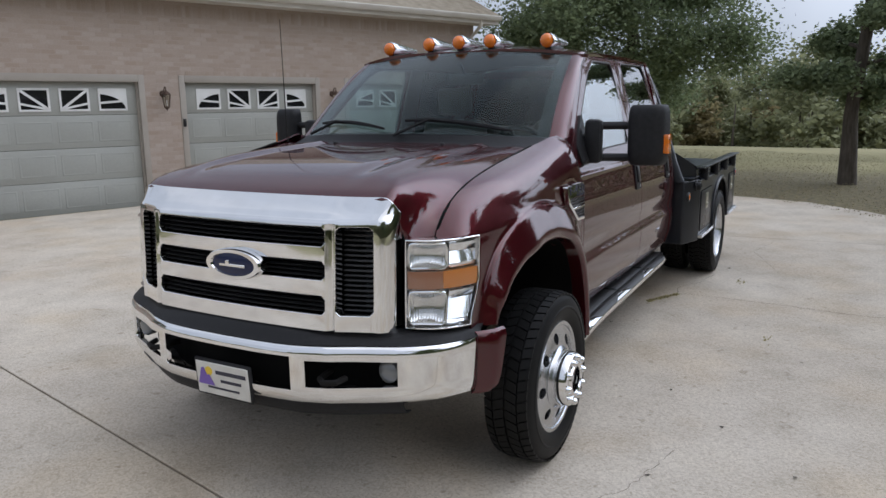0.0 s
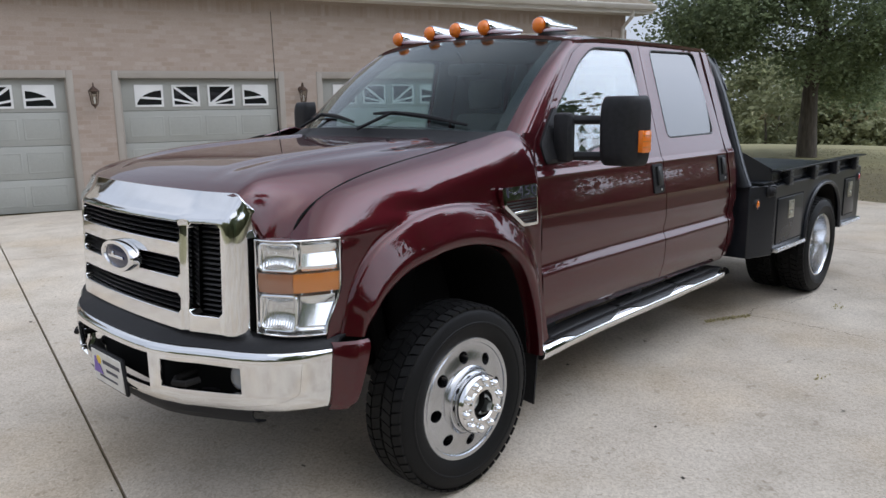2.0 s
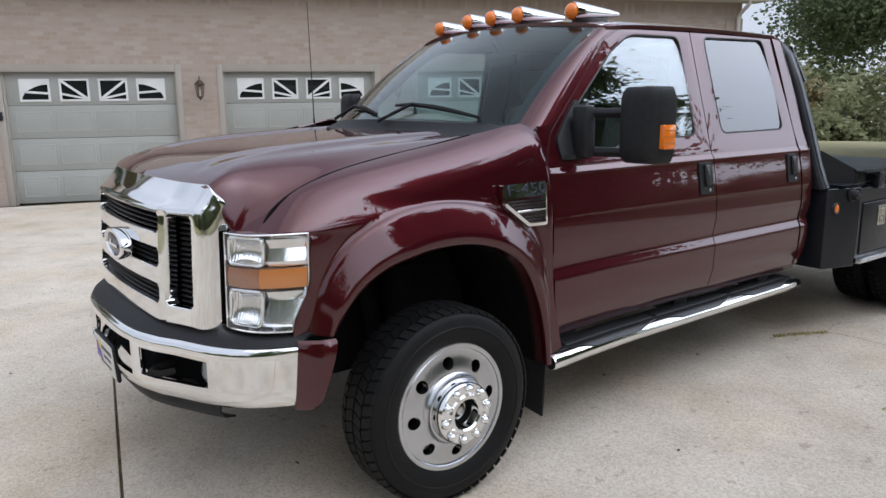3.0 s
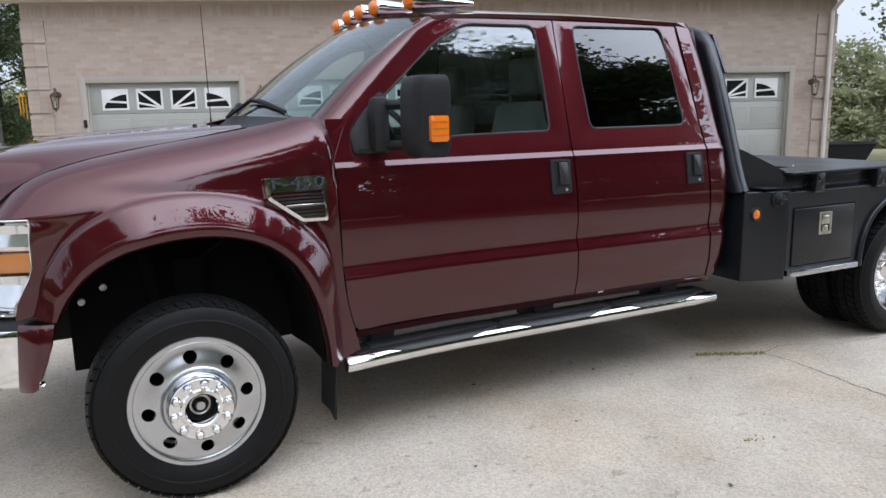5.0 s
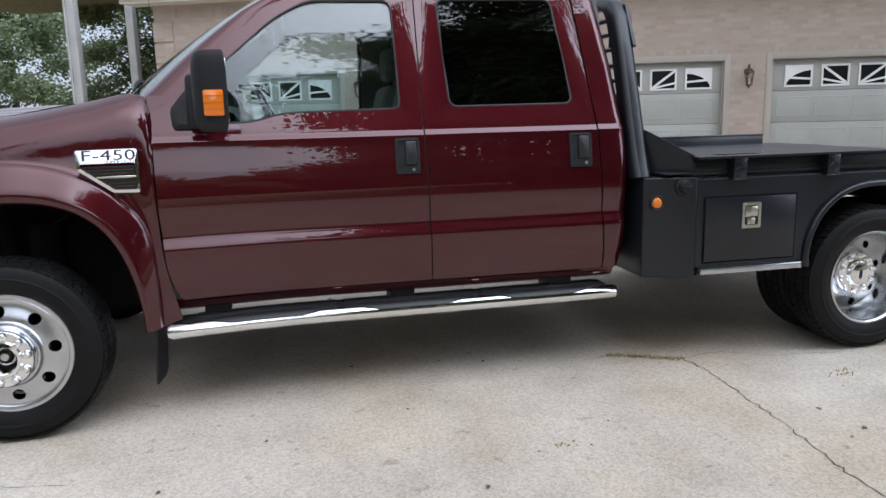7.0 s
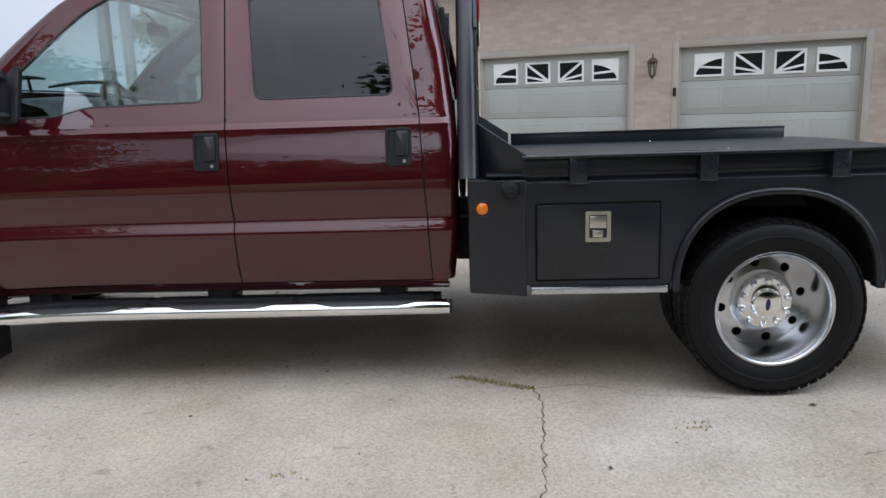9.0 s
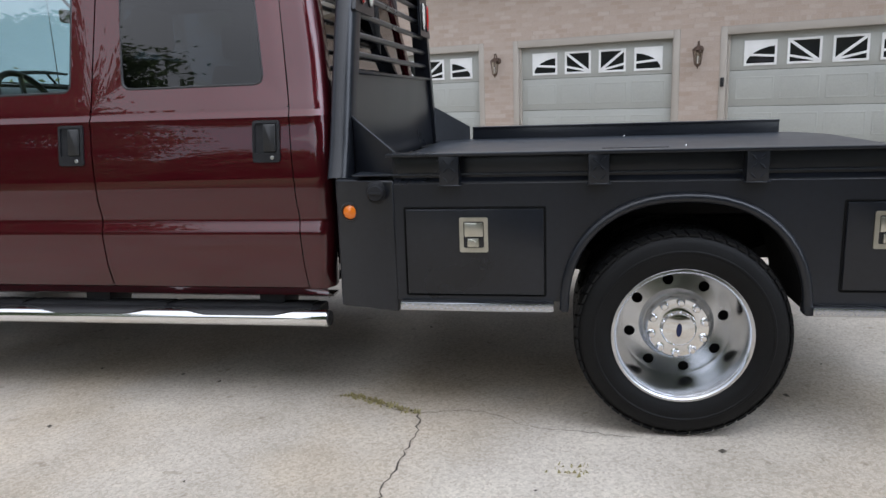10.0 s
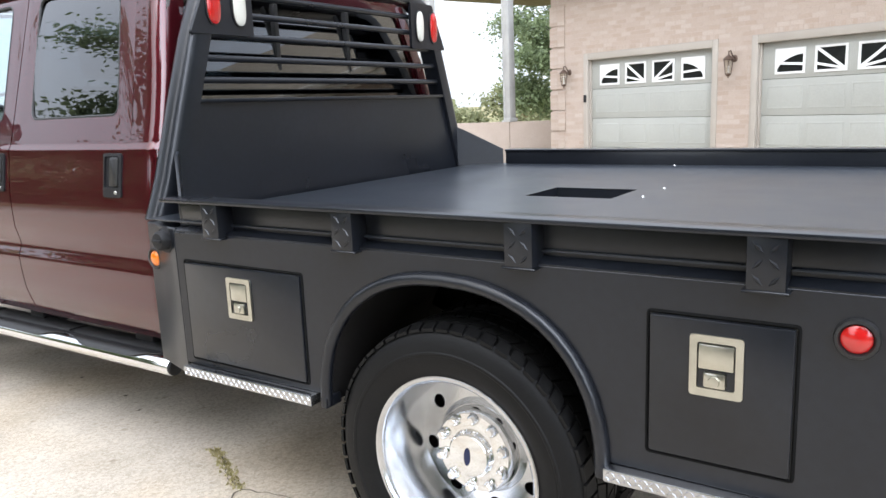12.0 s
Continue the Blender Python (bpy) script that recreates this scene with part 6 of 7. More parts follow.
def tyre_bm():
    bm = bmesh.new()
    prof = [(0.255, -0.090), (0.268, -0.098), (0.290, -0.112), (0.318, -0.118), (0.330, -0.1185), (0.333, -0.121), (0.340, -0.121), (0.343, -0.118), (0.368, -0.113), (0.388, -0.103), (0.400, -0.090), (0.402, -0.06), (0.403, 0.0)]
    prof = prof + [(r, -a) for r, a in prof[-2::-1]]
    lathe(bm, prof, (0, 0, 0), "y", 64)
    return bm


def tread_bm():
    bm = bmesh.new()
    k = 54
    for i in range(k):
        for row, (a0, a1) in enumerate(((-0.104, -0.064), (-0.056, -0.006), (0.006, 0.056), (0.064, 0.104))):
            t0 = 2 * math.pi * (i + (0.5 if row % 2 else 0)) / k
            w = 2 * math.pi / k * (0.80 if row in (0, 3) else 0.86)
            skew = (0.030, -0.045, 0.045, -0.030)[row]
            vs = []
            for r in (0.395, 0.413):
                for a, s in ((a0, 0), (a1, skew)):
                    for d in (0, w):
                        t = t0 + d + s
                        rr = r - (0.009 if (abs(a) > 0.1 and r > 0.4) else 0)
                        vs.append(bm.verts.new((rr * math.cos(t), a, rr * math.sin(t))))
            a, b, c, d, e, f, g, h = vs
            for q in ((e, f, h, g), (a, b, f, e), (c, g, h, d), (a, e, g, c), (b, d, h, f)):
                bm.faces.new(q)
    return bm


def pierced(bm, face, r0, r1, rc, rh, count, depth):
    """A disc ring between two radii with round holes through it; face gives the height at a radius."""
    half = math.pi / count
    for i in range(count):
        t0 = 2 * math.pi * i / count + 0.26
        rows = []
        m = 40
        for s in range(4):
            row = []
            for j in range(m):
                q = 2 * math.pi * j / m
                hx, hy = rh * math.cos(q), rh * math.sin(q)
                k = max(abs(math.cos(q)), abs(math.sin(q)))
                sx, sy = math.cos(q) / k, math.sin(q) / k
                br = (r0 + r1) / 2 + sx * (r1 - r0) / 2
                bt = t0 + sy * half
                hr, ht = rc + hx, t0 + hy / rc
                u = s / 3
                r, t = br + (hr - br) * u, bt + (ht - bt) * u
                row.append((r * math.cos(t), face(r), r * math.sin(t)))
            rows.append(row)
        last = rows[-1]
        rows.append([(x, y + depth, z) for x, y, z in last])
        grid(bm, rows, True)


def nuts(parent, m, radius, a, r, tall, count=10, name="lug_nut"):
    for i in range(count):
        t = 2 * math.pi * (i + 0.5) / count
        bm = bmesh.new()
        lathe(bm, [(0.0, a - tall), (r * 0.55, a - tall * 0.95), (r * 0.9, a - tall * 0.6), (r, a - tall * 0.2), (r * 1.08, a)], (radius * math.cos(t), 0, radius * math.sin(t)), "y", 12)
        part(name, bm, m, parent, body=False)


def wheel(name, dished, label):
    w = new(name)
    w.parent = truck
    tagged(w, label)
    part("tyre", tyre_bm(), RUBBER, w, body=False, label="black all-terrain tyre", sharp=30)
    tagged(part("tread", tread_bm(), RUBBER, w, body=False, sharp=30), kind="stuff")
    bm = bmesh.new()
    if dished:
        face = lambda r: 0.072 - 0.02 * ((r - 0.15) / 0.07) ** 2 * (r < 0.15) + 0.010 * (r - 0.15) / 0.07
        lathe(bm, [(0.256, -0.092), (0.262, -0.103), (0.268, -0.103), (0.2685, -0.097), (0.2660, -0.105), (0.258, -0.106), (0.251, -0.100), (0.247, -0.085), (0.241, -0.045), (0.235, -0.005), (0.231, 0.030), (0.228, 0.060), (0.2225, face(0.2225))], (0, 0, 0), "y", 64)
        pierced(bm, face, 0.148, 0.2225, 0.187, 0.0215, 8, 0.02)
        lathe(bm, [(0.148, face(0.148)), (0.138, 0.062), (0.132, 0.054), (0.10, 0.05)], (0, 0, 0), "y", 48)
        hub = 0.010
        cover = [(0.131, 0.060), (0.130, 0.034), (0.125, 0.018), (0.118, 0.010), (0.080, 0.010), (0.072, 0.008), (0.069, -0.008), (0.062, -0.016), (0.030, -0.021), (0.0, -0.022)]
    else:
        face = lambda r: -0.090 - 0.016 * smooth01((0.232 - r) / 0.085)
        lathe(bm, [(0.256, -0.088), (0.262, -0.098), (0.268, -0.098), (0.2685, -0.093), (0.266, -0.101), (0.256, -0.102), (0.250, -0.100), (0.2475, -0.093), (0.243, -0.090), (0.232, face(0.232))], (0, 0, 0), "y", 64)
        pierced(bm, face, 0.150, 0.232, 0.192, 0.0265, 8, 0.04)
        lathe(bm, [(0.150, face(0.150)), (0.143, -0.112), (0.137, -0.128), (0.128, -0.132), (0.10, -0.130)], (0, 0, 0), "y", 48)
        hub = -0.187
        cover = [(0.131, -0.128), (0.131, -0.150), (0.128, -0.178), (0.122, -0.186), (0.085, -0.188), (0.079, -0.197), (0.066, -0.199), (0.060, -0.192), (0.058, -0.150)]
    part("rim", bm, POLISHED if dished else SATIN, w, body=False, label="polished alloy rim with round holes", sharp=35)
    bm = bmesh.new()
    lathe(bm, [(0.25, 0.112), (0.235, 0.112), (0.225, 0.11), (0.12, 0.11), (0.0, 0.11)], (0, 0, 0), "y", 40)
    part("brake_drum", bm, DARK, w, body=False)
    bm = bmesh.new()
    lathe(bm, cover, (0, 0, 0), "y", 48)
    part("hub_cover", bm, CHROME, w, body=False, label="chrome hub cover", sharp=35)
    nuts(w, CHROME, 0.106, hub, 0.0175, 0.022)
    if dished:
        bm = bmesh.new()
        rows = [[(0.011 * s * math.cos(q), -0.0225 - 0.0015 * (1 - s), 0.028 * s * math.sin(q)) for q in (2 * math.pi * i / 24 for i in range(24))] for s in (1, 0.6, 0.05)]
        vs = grid(bm, rows, True)
        bm.faces.new(vs[-1])
        part("cap_badge", bm, BADGEBLUE, w, body=False)
    else:
        bm = bmesh.new()
        lathe(bm, [(0.0, -0.150), (0.017, -0.149), (0.021, -0.140), (0.023, -0.118)], (0, 0, 0), "y", 20)
        lathe(bm, [(0.032, -0.118), (0.034, -0.130), (0.041, -0.130), (0.043, -0.118)], (0, 0, 0), "y", 20)
        part("axle_end", bm, STEEL, w, body=False)
        bm = bmesh.new()
        lathe(bm, [(0.0, -0.120), (0.058, -0.121), (0.0585, -0.152)], (0, 0, 0), "y", 32)
        part("hub_bore", bm, UNDER, w, body=False, label="dark open hub bore")
    return w


fw = wheel("front_wheel", False, "front wheel with polished alloy rim and protruding chrome hub")
copy_thing(fw, pose(-0.025, 1.083, 0.375, 0, 0, 180))
fw.matrix_basis = pose(-0.025, -1.008, 0.380, 0, 9, 0) @ Matrix.Diagonal((1.025, 1, 1.025, 1))
rw = wheel("rear_wheel", True, "dual rear wheel with deep dished polished rim")
copy_thing(rw, pose(4.465, 1.135, 0.423, 0, 0, 180))
rw.matrix_basis = pose(4.465, -1.058, 0.423, 0, 4, 0)
inner = new("inner_rear_wheel")
inner.parent = truck
part("tyre", tyre_bm(), RUBBER, inner, body=False, sharp=30)
tagged(part("tread", tread_bm(), RUBBER, inner, body=False, sharp=30), kind="stuff")
bm = bmesh.new()
lathe(bm, [(0.256, -0.09), (0.25, -0.05), (0.24, 0.0), (0.25, 0.09), (0.256, 0.095)], (0, 0, 0), "y", 40)
part("rim", bm, UNDER, inner, body=False)
tagged(inner, "inner tyre of the dual rear wheels")
copy_thing(inner, pose(4.465, 0.86, 0.423, 0, 0, 180))
inner.matrix_basis = pose(4.465, -0.785, 0.423)

# ---- flatbed ----
bed = new("flatbed")
bed.parent = truck
tagged(bed, "black steel flatbed with skirted sides")
DZ = 1.062
bm = bmesh.new()
xs = [3.175, 3.6, 4.0, 4.21, 4.557, 5.0, 5.60]
ys = [-1.13, -0.85, -0.22, 0.06, 0.85, 1.15]
vv = [[bm.verts.new((5.47 if x > 5.5 and abs(y) > 0.9 else x, y, DZ)) for y in ys] for x in xs]
for i in range(len(xs) - 1):
    for j in range(len(ys) - 1):
        if (i, j) != (3, 2):
            bm.faces.new((vv[i][j], vv[i + 1][j], vv[i + 1][j + 1], vv[i][j + 1]))
part("deck", bm, DECK, bed, "black diamond-plate deck", solid=0.006, bevel=0.001)
bm = bmesh.new()
for a, b in (((4.21, -0.22), (4.557, -0.22)), ((4.557, -0.22), (4.557, 0.06)), ((4.557, 0.06), (4.21, 0.06)), ((4.21, 0.06), (4.21, -0.22))):
    grid(bm, [[(a[0], a[1], z), (b[0], b[1], z)] for z in (DZ - 0.001, DZ - 0.075)])
bm.faces.new([bm.verts.new((x, y, DZ - 0.075)) for x, y in ((4.21, -0.22), (4.557, -0.22), (4.557, 0.06), (4.21, 0.06))])
part("hitch_well", bm, BEDBLACK, bed, "recessed gooseneck hitch well")
for x, y in ((4.65, 0.10), (4.655, -0.16), (4.40, 1.06)):
    bm = bmesh.new()
    lathe(bm, [(0.0, 0.006), (0.004, 0.0055), (0.006, 0.003), (0.007, 0.0)], (x, y, DZ + 0.001), "z", 10)
    part("deck_bolt", bm, STEEL, bed)
ARC = []
for i in range(25):
    t = math.pi * i / 24
    c, s = math.cos(t), math.sin(t)
    ARC.append((4.462 - 0.446 * math.copysign(abs(c) ** 0.88, c), 0.527 + 0.438 * abs(s) ** 0.88))
for flip in (False, True):
    # skirt with the wheel arch cut through
    bm = bmesh.new()
    out = [(3.350, 0.556), (3.350, 1.028), (5.495, 1.028), (5.495, 0.556)] + [(4.907, 0.556)] + [p for p in ARC[::-1] if p[1] > 0.56] + [(4.017, 0.556)]
    prism(bm, out, -1.155, -1.125)
    part("skirt", bm, BEDBLACK, bed, "black skirt panel", flip=flip, bevel=0.003)
    # canted front end of the skirt
    bm = bmesh.new()
    p = [(3.350, -1.1552), (3.350, -0.62), (3.085, -0.62), (3.085, -1.070), (3.10, -1.085)]
    lo = [bm.verts.new((x, y, 0.505)) for x, y in p]
    hi = [bm.verts.new((x, y, 1.040)) for x, y in p]
    bm.faces.new(lo)
    bm.faces.new(hi)
    for i in range(5):
        bm.faces.new((lo[i], lo[(i + 1) % 5], hi[(i + 1) % 5], hi[i]))
    part("skirt_front", bm, BEDBLACK, bed, flip=flip, recalc=True, bevel=0.006)
    for x0, x1 in ((3.362, 3.972), (4.915, 5.492)):
        bm = bmesh.new()
        box(bm, x0, x1, -1.122, -0.64, 0.54, 1.0, 0.004)
        part("toolbox_body", bm, BEDBLACK, bed, flip=flip)
        bm = bmesh.new()
        box(bm, x0 + 0.004, x1 + 0.004, -1.188, -1.10, 0.521, 0.5555, 0.004)
        studs(bm, x0 + 0.01, x1, 0.525, 0.552, -1.188, 0.013, 0.0075, 0.002)
        part("step_strip", bm, SATIN, bed, "bright aluminium tread strip", flip=flip)
    bm = bmesh.new()
    tube(bm, [(x, -1.160, z) for x, z in ARC], 0.019, 10)
    part("arch_lip", bm, BEDBLACK, bed, "rounded arch lip", flip=flip)
    bm = bmesh.new()
    grid(bm, [[(x, -1.15, z), (x, -0.64, z)] for x, z in ARC])
    part("arch_liner", bm, UNDER, bed, flip=flip, solid=0.006, offset=0)
    for x in (4.017, 4.907):
        bm = bmesh.new()
        box(bm, x - 0.012, x + 0.014, -1.178, -1.11, 0.520, 0.555, 0.004)
        part("arch_foot", bm, BEDBLACK, bed, flip=flip)
    # side rail: web, top lip and rub bar
    bm = bmesh.new()
    end = 5.39 if flip else 5.493
    start = 3.374 if flip else 3.34
    box(bm, start, end, -1.120, -1.108, 1.028, 1.138, 0.003)
    part("rail_web", bm, BEDBLACK, bed, flip=flip)
    bm = bmesh.new()
    prism(bm, [(start - 0.008 * (not flip), 1.134), (end, 1.134), (end, 1.146), (start - 0.008 * (not flip), 1.146)], -1.188, -1.100, 0.003)
    part("rail_lip", bm, BEDBLACK, bed, flip=flip)
    bm = bmesh.new()
    prism(bm, [(3.352, 1.0285), (5.494, 1.0285), (5.494, 1.046), (3.352, 1.046)], -1.1545, -1.1205, 0.001)
    for v in bm.verts:
        if v.co.z > 1.04 and v.co.y < -1.14:
            v.co.z -= 0.014
    part("skirt_ledge", bm, BEDBLACK, bed, "sloping ledge along the skirt's top", flip=flip)
    for x in (3.540, 4.104, 4.664, 5.222):
        bm = bmesh.new()
        prism(bm, [(x, 1.022), (x + 0.076, 1.022), (x + 0.076, 1.134), (x, 1.134)], -1.183, -1.116, 0.003)
        studs(bm, x + 0.006, x + 0.070, 1.028, 1.130, -1.183, 0.026, 0.016, 0.003)
        part("stake_pocket", bm, BEDBLACK, bed, "diamond-plate stake pocket", flip=flip)
        bm = bmesh.new()
        box(bm, x - 0.008, x + 0.084, -1.186, -1.14, 1.018, 1.024, 0.002, 1)
        part("pocket_foot", bm, BEDBLACK, bed, flip=flip)
    # gusset between rack and rail
    bm = bmesh.new()
    a, b = (3.166, -0.985), (3.352, -1.118)
    f = [(a[0] - 0.03, a[1] + 0.035, 1.034), (b[0], b[1], 1.034), (b[0], b[1], 1.150), (a[0], a[1], 1.272), (a[0] - 0.03, a[1] + 0.035, 1.292)]
    bm.faces.new([bm.verts.new(q) for q in f])
    part("rack_gusset", bm, BEDBLACK, bed, flip=flip, solid=0.01, offset=0, bevel=0.002)
    # toolbox doors with flush paddle latches
    for x0, x1, d0, d1, lx in ((3.397, 3.938, 0.585, 0.926, 3.611), (5.020, 5.318, 0.617, 0.943, 5.110)):
        bm = bmesh.new()
        fr = rounded([(x0, d0), (x1, d0), (x1, d1), (x0, d1)], 0.006, 2)
        prism(bm, fr, -1.163, -1.150, 0.003)
        d = part("toolbox_door", bm, BEDBLACK, truck, "black toolbox door with steel latch", flip=flip)
        # near-black outline standing in for the shaded gap round the door
        bm = bmesh.new()
        tube(bm, [(x, -1.1545, z) for x, z in rounded([(x0 - 0.006, d0 - 0.006), (x1 + 0.006, d0 - 0.006), (x1 + 0.006, d1 + 0.006), (x0 - 0.006, d1 + 0.006)], 0.006, 2)], 0.0045, 6, True)
        part("door_gap_shade", bm, DARK, d, flip=flip)
        z0, z1, y = d1 - 0.170, d1 - 0.032, -1.163
        o = rounded([(lx, z0), (lx + 0.112, z0), (lx + 0.112, z1), (lx, z1)], 0.008, 3)
        i_ = rounded([(lx + 0.016, z0 + 0.018), (lx + 0.096, z0 + 0.018), (lx + 0.096, z1 - 0.016), (lx + 0.016, z1 - 0.016)], 0.006, 3)
        bm = bmesh.new()
        vs = grid(bm, [[(x, y + 0.002, z) for x, z in o], [(x, y - 0.006, z) for x, z in o], [(x, y - 0.006, z) for x, z in i_], [(x, y + 0.012, z) for x, z in i_]], True)
        bm.faces.new(vs[-1])
        part("latch_tray", bm, STAINLESS, d, "stainless latch tray", flip=flip, recalc=True)
        bm = bmesh.new()
        box(bm, lx + 0.019, lx + 0.093, y - 0.007, y + 0.010, z0 + 0.062, z1 - 0.020, 0.003)
        part("latch_paddle", bm, STAINLESS, d, flip=flip)
        bm = bmesh.new()
        box(bm, lx + 0.030, lx + 0.078, y - 0.010, y + 0.011, z0 + 0.020, z0 + 0.056, 0.006)
        lathe(bm, [(0.0, -0.016), (0.011, -0.015), (0.013, -0.008), (0.013, 0.0)], (lx + 0.054, y, z0 + 0.037), "y", 16)
        part("latch_lock", bm, STAINLESS, d, flip=flip)
    # round markers and filler cap
    lean_y = -1.1552 + (3.350 - 3.152) * 0.27
    for x, y, z, m_, lab, r in ((3.152, -1.0985, 0.908, ORANGE, "round amber marker lamp", 0.030), (5.425, -1.157, 0.940, RED, "round red marker lamp", 0.030)):
        bm = bmesh.new()
        lathe(bm, [(0.0, -0.016), (r * 0.6, -0.013), (r * 0.95, -0.006), (r, 0.004)], (x, y, z), "y", 24)
        ob = part("marker_lamp", bm, m_, bed, lab, flip=flip)
        bm = bmesh.new()
        lathe(bm, [(r * 0.98, -0.004), (r * 1.1, -0.011), (r * 1.3, -0.010), (r * 1.4, -0.002), (r * 1.42, 0.01)], (x, y, z), "y", 24)
        part("marker_grommet", bm, TRIM, bed, flip=flip)
    if not flip:
        bm = bmesh.new()
        lathe(bm, [(0.0, -0.040), (0.028, -0.039), (0.034, -0.032), (0.036, -0.010), (0.046, -0.006), (0.048, 0.006)], (3.279, -1.136, 0.992), "y", 28)
        box(bm, 3.255, 3.303, -1.182, -1.170, 0.986, 0.998, 0.004)
        part("filler_cap", bm, PLASTIC, bed, "black fuel filler cap")
# tail end
bm = bmesh.new()
box(bm, 5.474, 5.492, -1.10, 1.10, 0.70, 1.052, 0.004)
part("tail_board", bm, BEDBLACK, bed)
bm = bmesh.new()
box(bm, 5.44, 5.58, -1.10, 1.10, 0.52, 0.62, 0.012)
part("tail_sill", bm, BEDBLACK, bed, "black steel rear sill")
for s in (-1, 1):
    for k, (m_, z) in enumerate(((RED, 0.86), (WHITELENS, 0.78))):
        bm = bmesh.new()
        rows = [[(5.494 + d, s * 1.03 + 0.075 * q * math.cos(t), z + 0.030 * q * math.sin(t)) for t in (2 * math.pi * i / 24 for i in range(24))] for q, d in ((1, 0), (0.9, 0.012), (0.4, 0.016), (0.02, 0.017))]
        grid(bm, rows, True)
        part("tail_lamp", bm, m_, bed, recalc=True)

# ---- headache rack ----
rack = new("headache_rack")
rack.parent = truck
tagged(rack, "black steel headache rack with round bars")
EDGE = [(1.072, 1.045), (1.048, 1.10), (1.010, 1.20), (0.930, 1.46), (0.845, 1.72), (0.770, 1.905), (0.715, 1.975), (0.630, 2.015), (0.54, 2.028)]
INNER = [(0.965, 1.045), (0.945, 1.10), (0.912, 1.20), (0.832, 1.46), (0.750, 1.72), (0.682, 1.88), (0.650, 1.925), (0.600, 1.952), (0.54, 1.960)]
for flip in (False, True):
    bm = bmesh.new()
    rows = []
    for (yo, zo), (yi, zi) in zip(EDGE, INNER):
        rows.append([(3.043, -yi, zi), (3.043, -yo + 0.034, zo - 0.011), (3.048, -yo + 0.016, zo - 0.005), (3.059, -yo + 0.004, zo - 0.001), (3.075, -yo, zo), (3.108, -yo, zo), (3.124, -yo + 0.004, zo - 0.001), (3.135, -yo + 0.016, zo - 0.005), (3.140, -yo + 0.034, zo - 0.011), (3.140, -yi, zi), (3.043, -yi, zi)])
    grid(bm, rows)
    part("rack_post", bm, BEDBLACK, rack, flip=flip, recalc=True, sharp=40)
    bm = bmesh.new()
    pl = rounded([(-0.846, 1.728), (-0.540, 1.728), (-0.540, 1.965), (-0.735, 1.965)], 0.012)
    vs = grid(bm, [[(d, y, z) for y, z in pl] for d in (3.128, 3.144)], True)
    bm.faces.new(vs[0])
    bm.faces.new(vs[1])
    part("lamp_plate", bm, BEDBLACK, rack, flip=flip, recalc=True)
    for y, m_, lab in ((-0.735, RED, "oval red lamp"), (-0.610, WHITELENS, "oval white lamp")):
        for nm, mm, grow, h0, h1 in (("lamp_rim", TRIM, 1.14, 0.0, 0.008), ("rack_lamp", m_, 1.0, 0.006, 0.014)):
            bm = bmesh.new()
            loop = []
            for i in range(32):
                t = 2 * math.pi * i / 32
                c, s = math.cos(t), math.sin(t)
                loop.append((math.copysign(abs(c) ** 0.8, c) * 0.031 * grow, math.copysign(abs(s) ** 0.75, s) * 0.078 * (1 + (grow - 1) * 0.45)))
            rows = [[(3.144 + d, y + q * a, 1.845 + q * b) for a, b in loop] for q, d in ((1, h0), (1, h1 * 0.7), (0.85, h1), (0.3, h1 + 0.003), (0.02, h1 + 0.003))]
            grid(bm, rows, True)
            part(nm, bm, mm, rack, lab if nm == "rack_lamp" else "", flip=flip, recalc=True)
bm = bmesh.new()
box(bm, 3.045, 3.138, -0.545, 0.545, 1.960, 2.028, 0.012)
part("rack_top", bm, BEDBLACK, rack)
bm = bmesh.new()
pan = [(-0.965, 1.05), (0.965, 1.05), (0.838, 1.470), (-0.838, 1.470)]
vs = grid(bm, [[(d, y, z) for y, z in pan] for d in (3.106, 3.118)], True)
bm.faces.new(vs[0])
bm.faces.new(vs[1])
part("rack_panel", bm, BEDBLACK, rack, "solid black lower panel", recalc=True)
bm = bmesh.new()
box(bm, 3.092, 3.138, -0.832, 0.832, 1.468, 1.482, 0.004)
part("panel_cap", bm, BEDBLACK, rack)
for z, w in ((1.555, 0.806), (1.640, 0.780), (1.730, 0.752), (1.815, 0.722), (1.895, 0.692)):
    bm = bmesh.new()
    tube(bm, [(3.105, -w, z), (3.105, w, z)], 0.0135, 10)
    part("rack_bar", bm, BEDBLACK, rack)

# ---- trees ----


def leaf_mesh(name, centres, size, m, rnd, flat=0.5):
    """One small four-cornered leaf round each centre."""
    k = len(centres)
    g = np.random.RandomState(rnd)
    c = np.array(centres)
    u = g.normal(size=(k, 3))
    u[:, 2] *= flat
    u /= np.linalg.norm(u, axis=1)[:, None]
    w = np.cross(u, g.normal(size=(k, 3)))
    w /= np.linalg.norm(w, axis=1)[:, None]
    s = (size * g.uniform(0.55, 1.35, k))[:, None]
    vs = np.stack([c + u * s, c + w * s * 0.55 + u * s * 0.1, c - u * s * 0.9, c - w * s * 0.55 + u * s * 0.1], 1).reshape(-1, 3)
    me = bpy.data.meshes.new(name)
    me.from_pydata(vs.tolist(), [], np.arange(4 * k).reshape(-1, 4).tolist())
    me.materials.append(m)
    return me


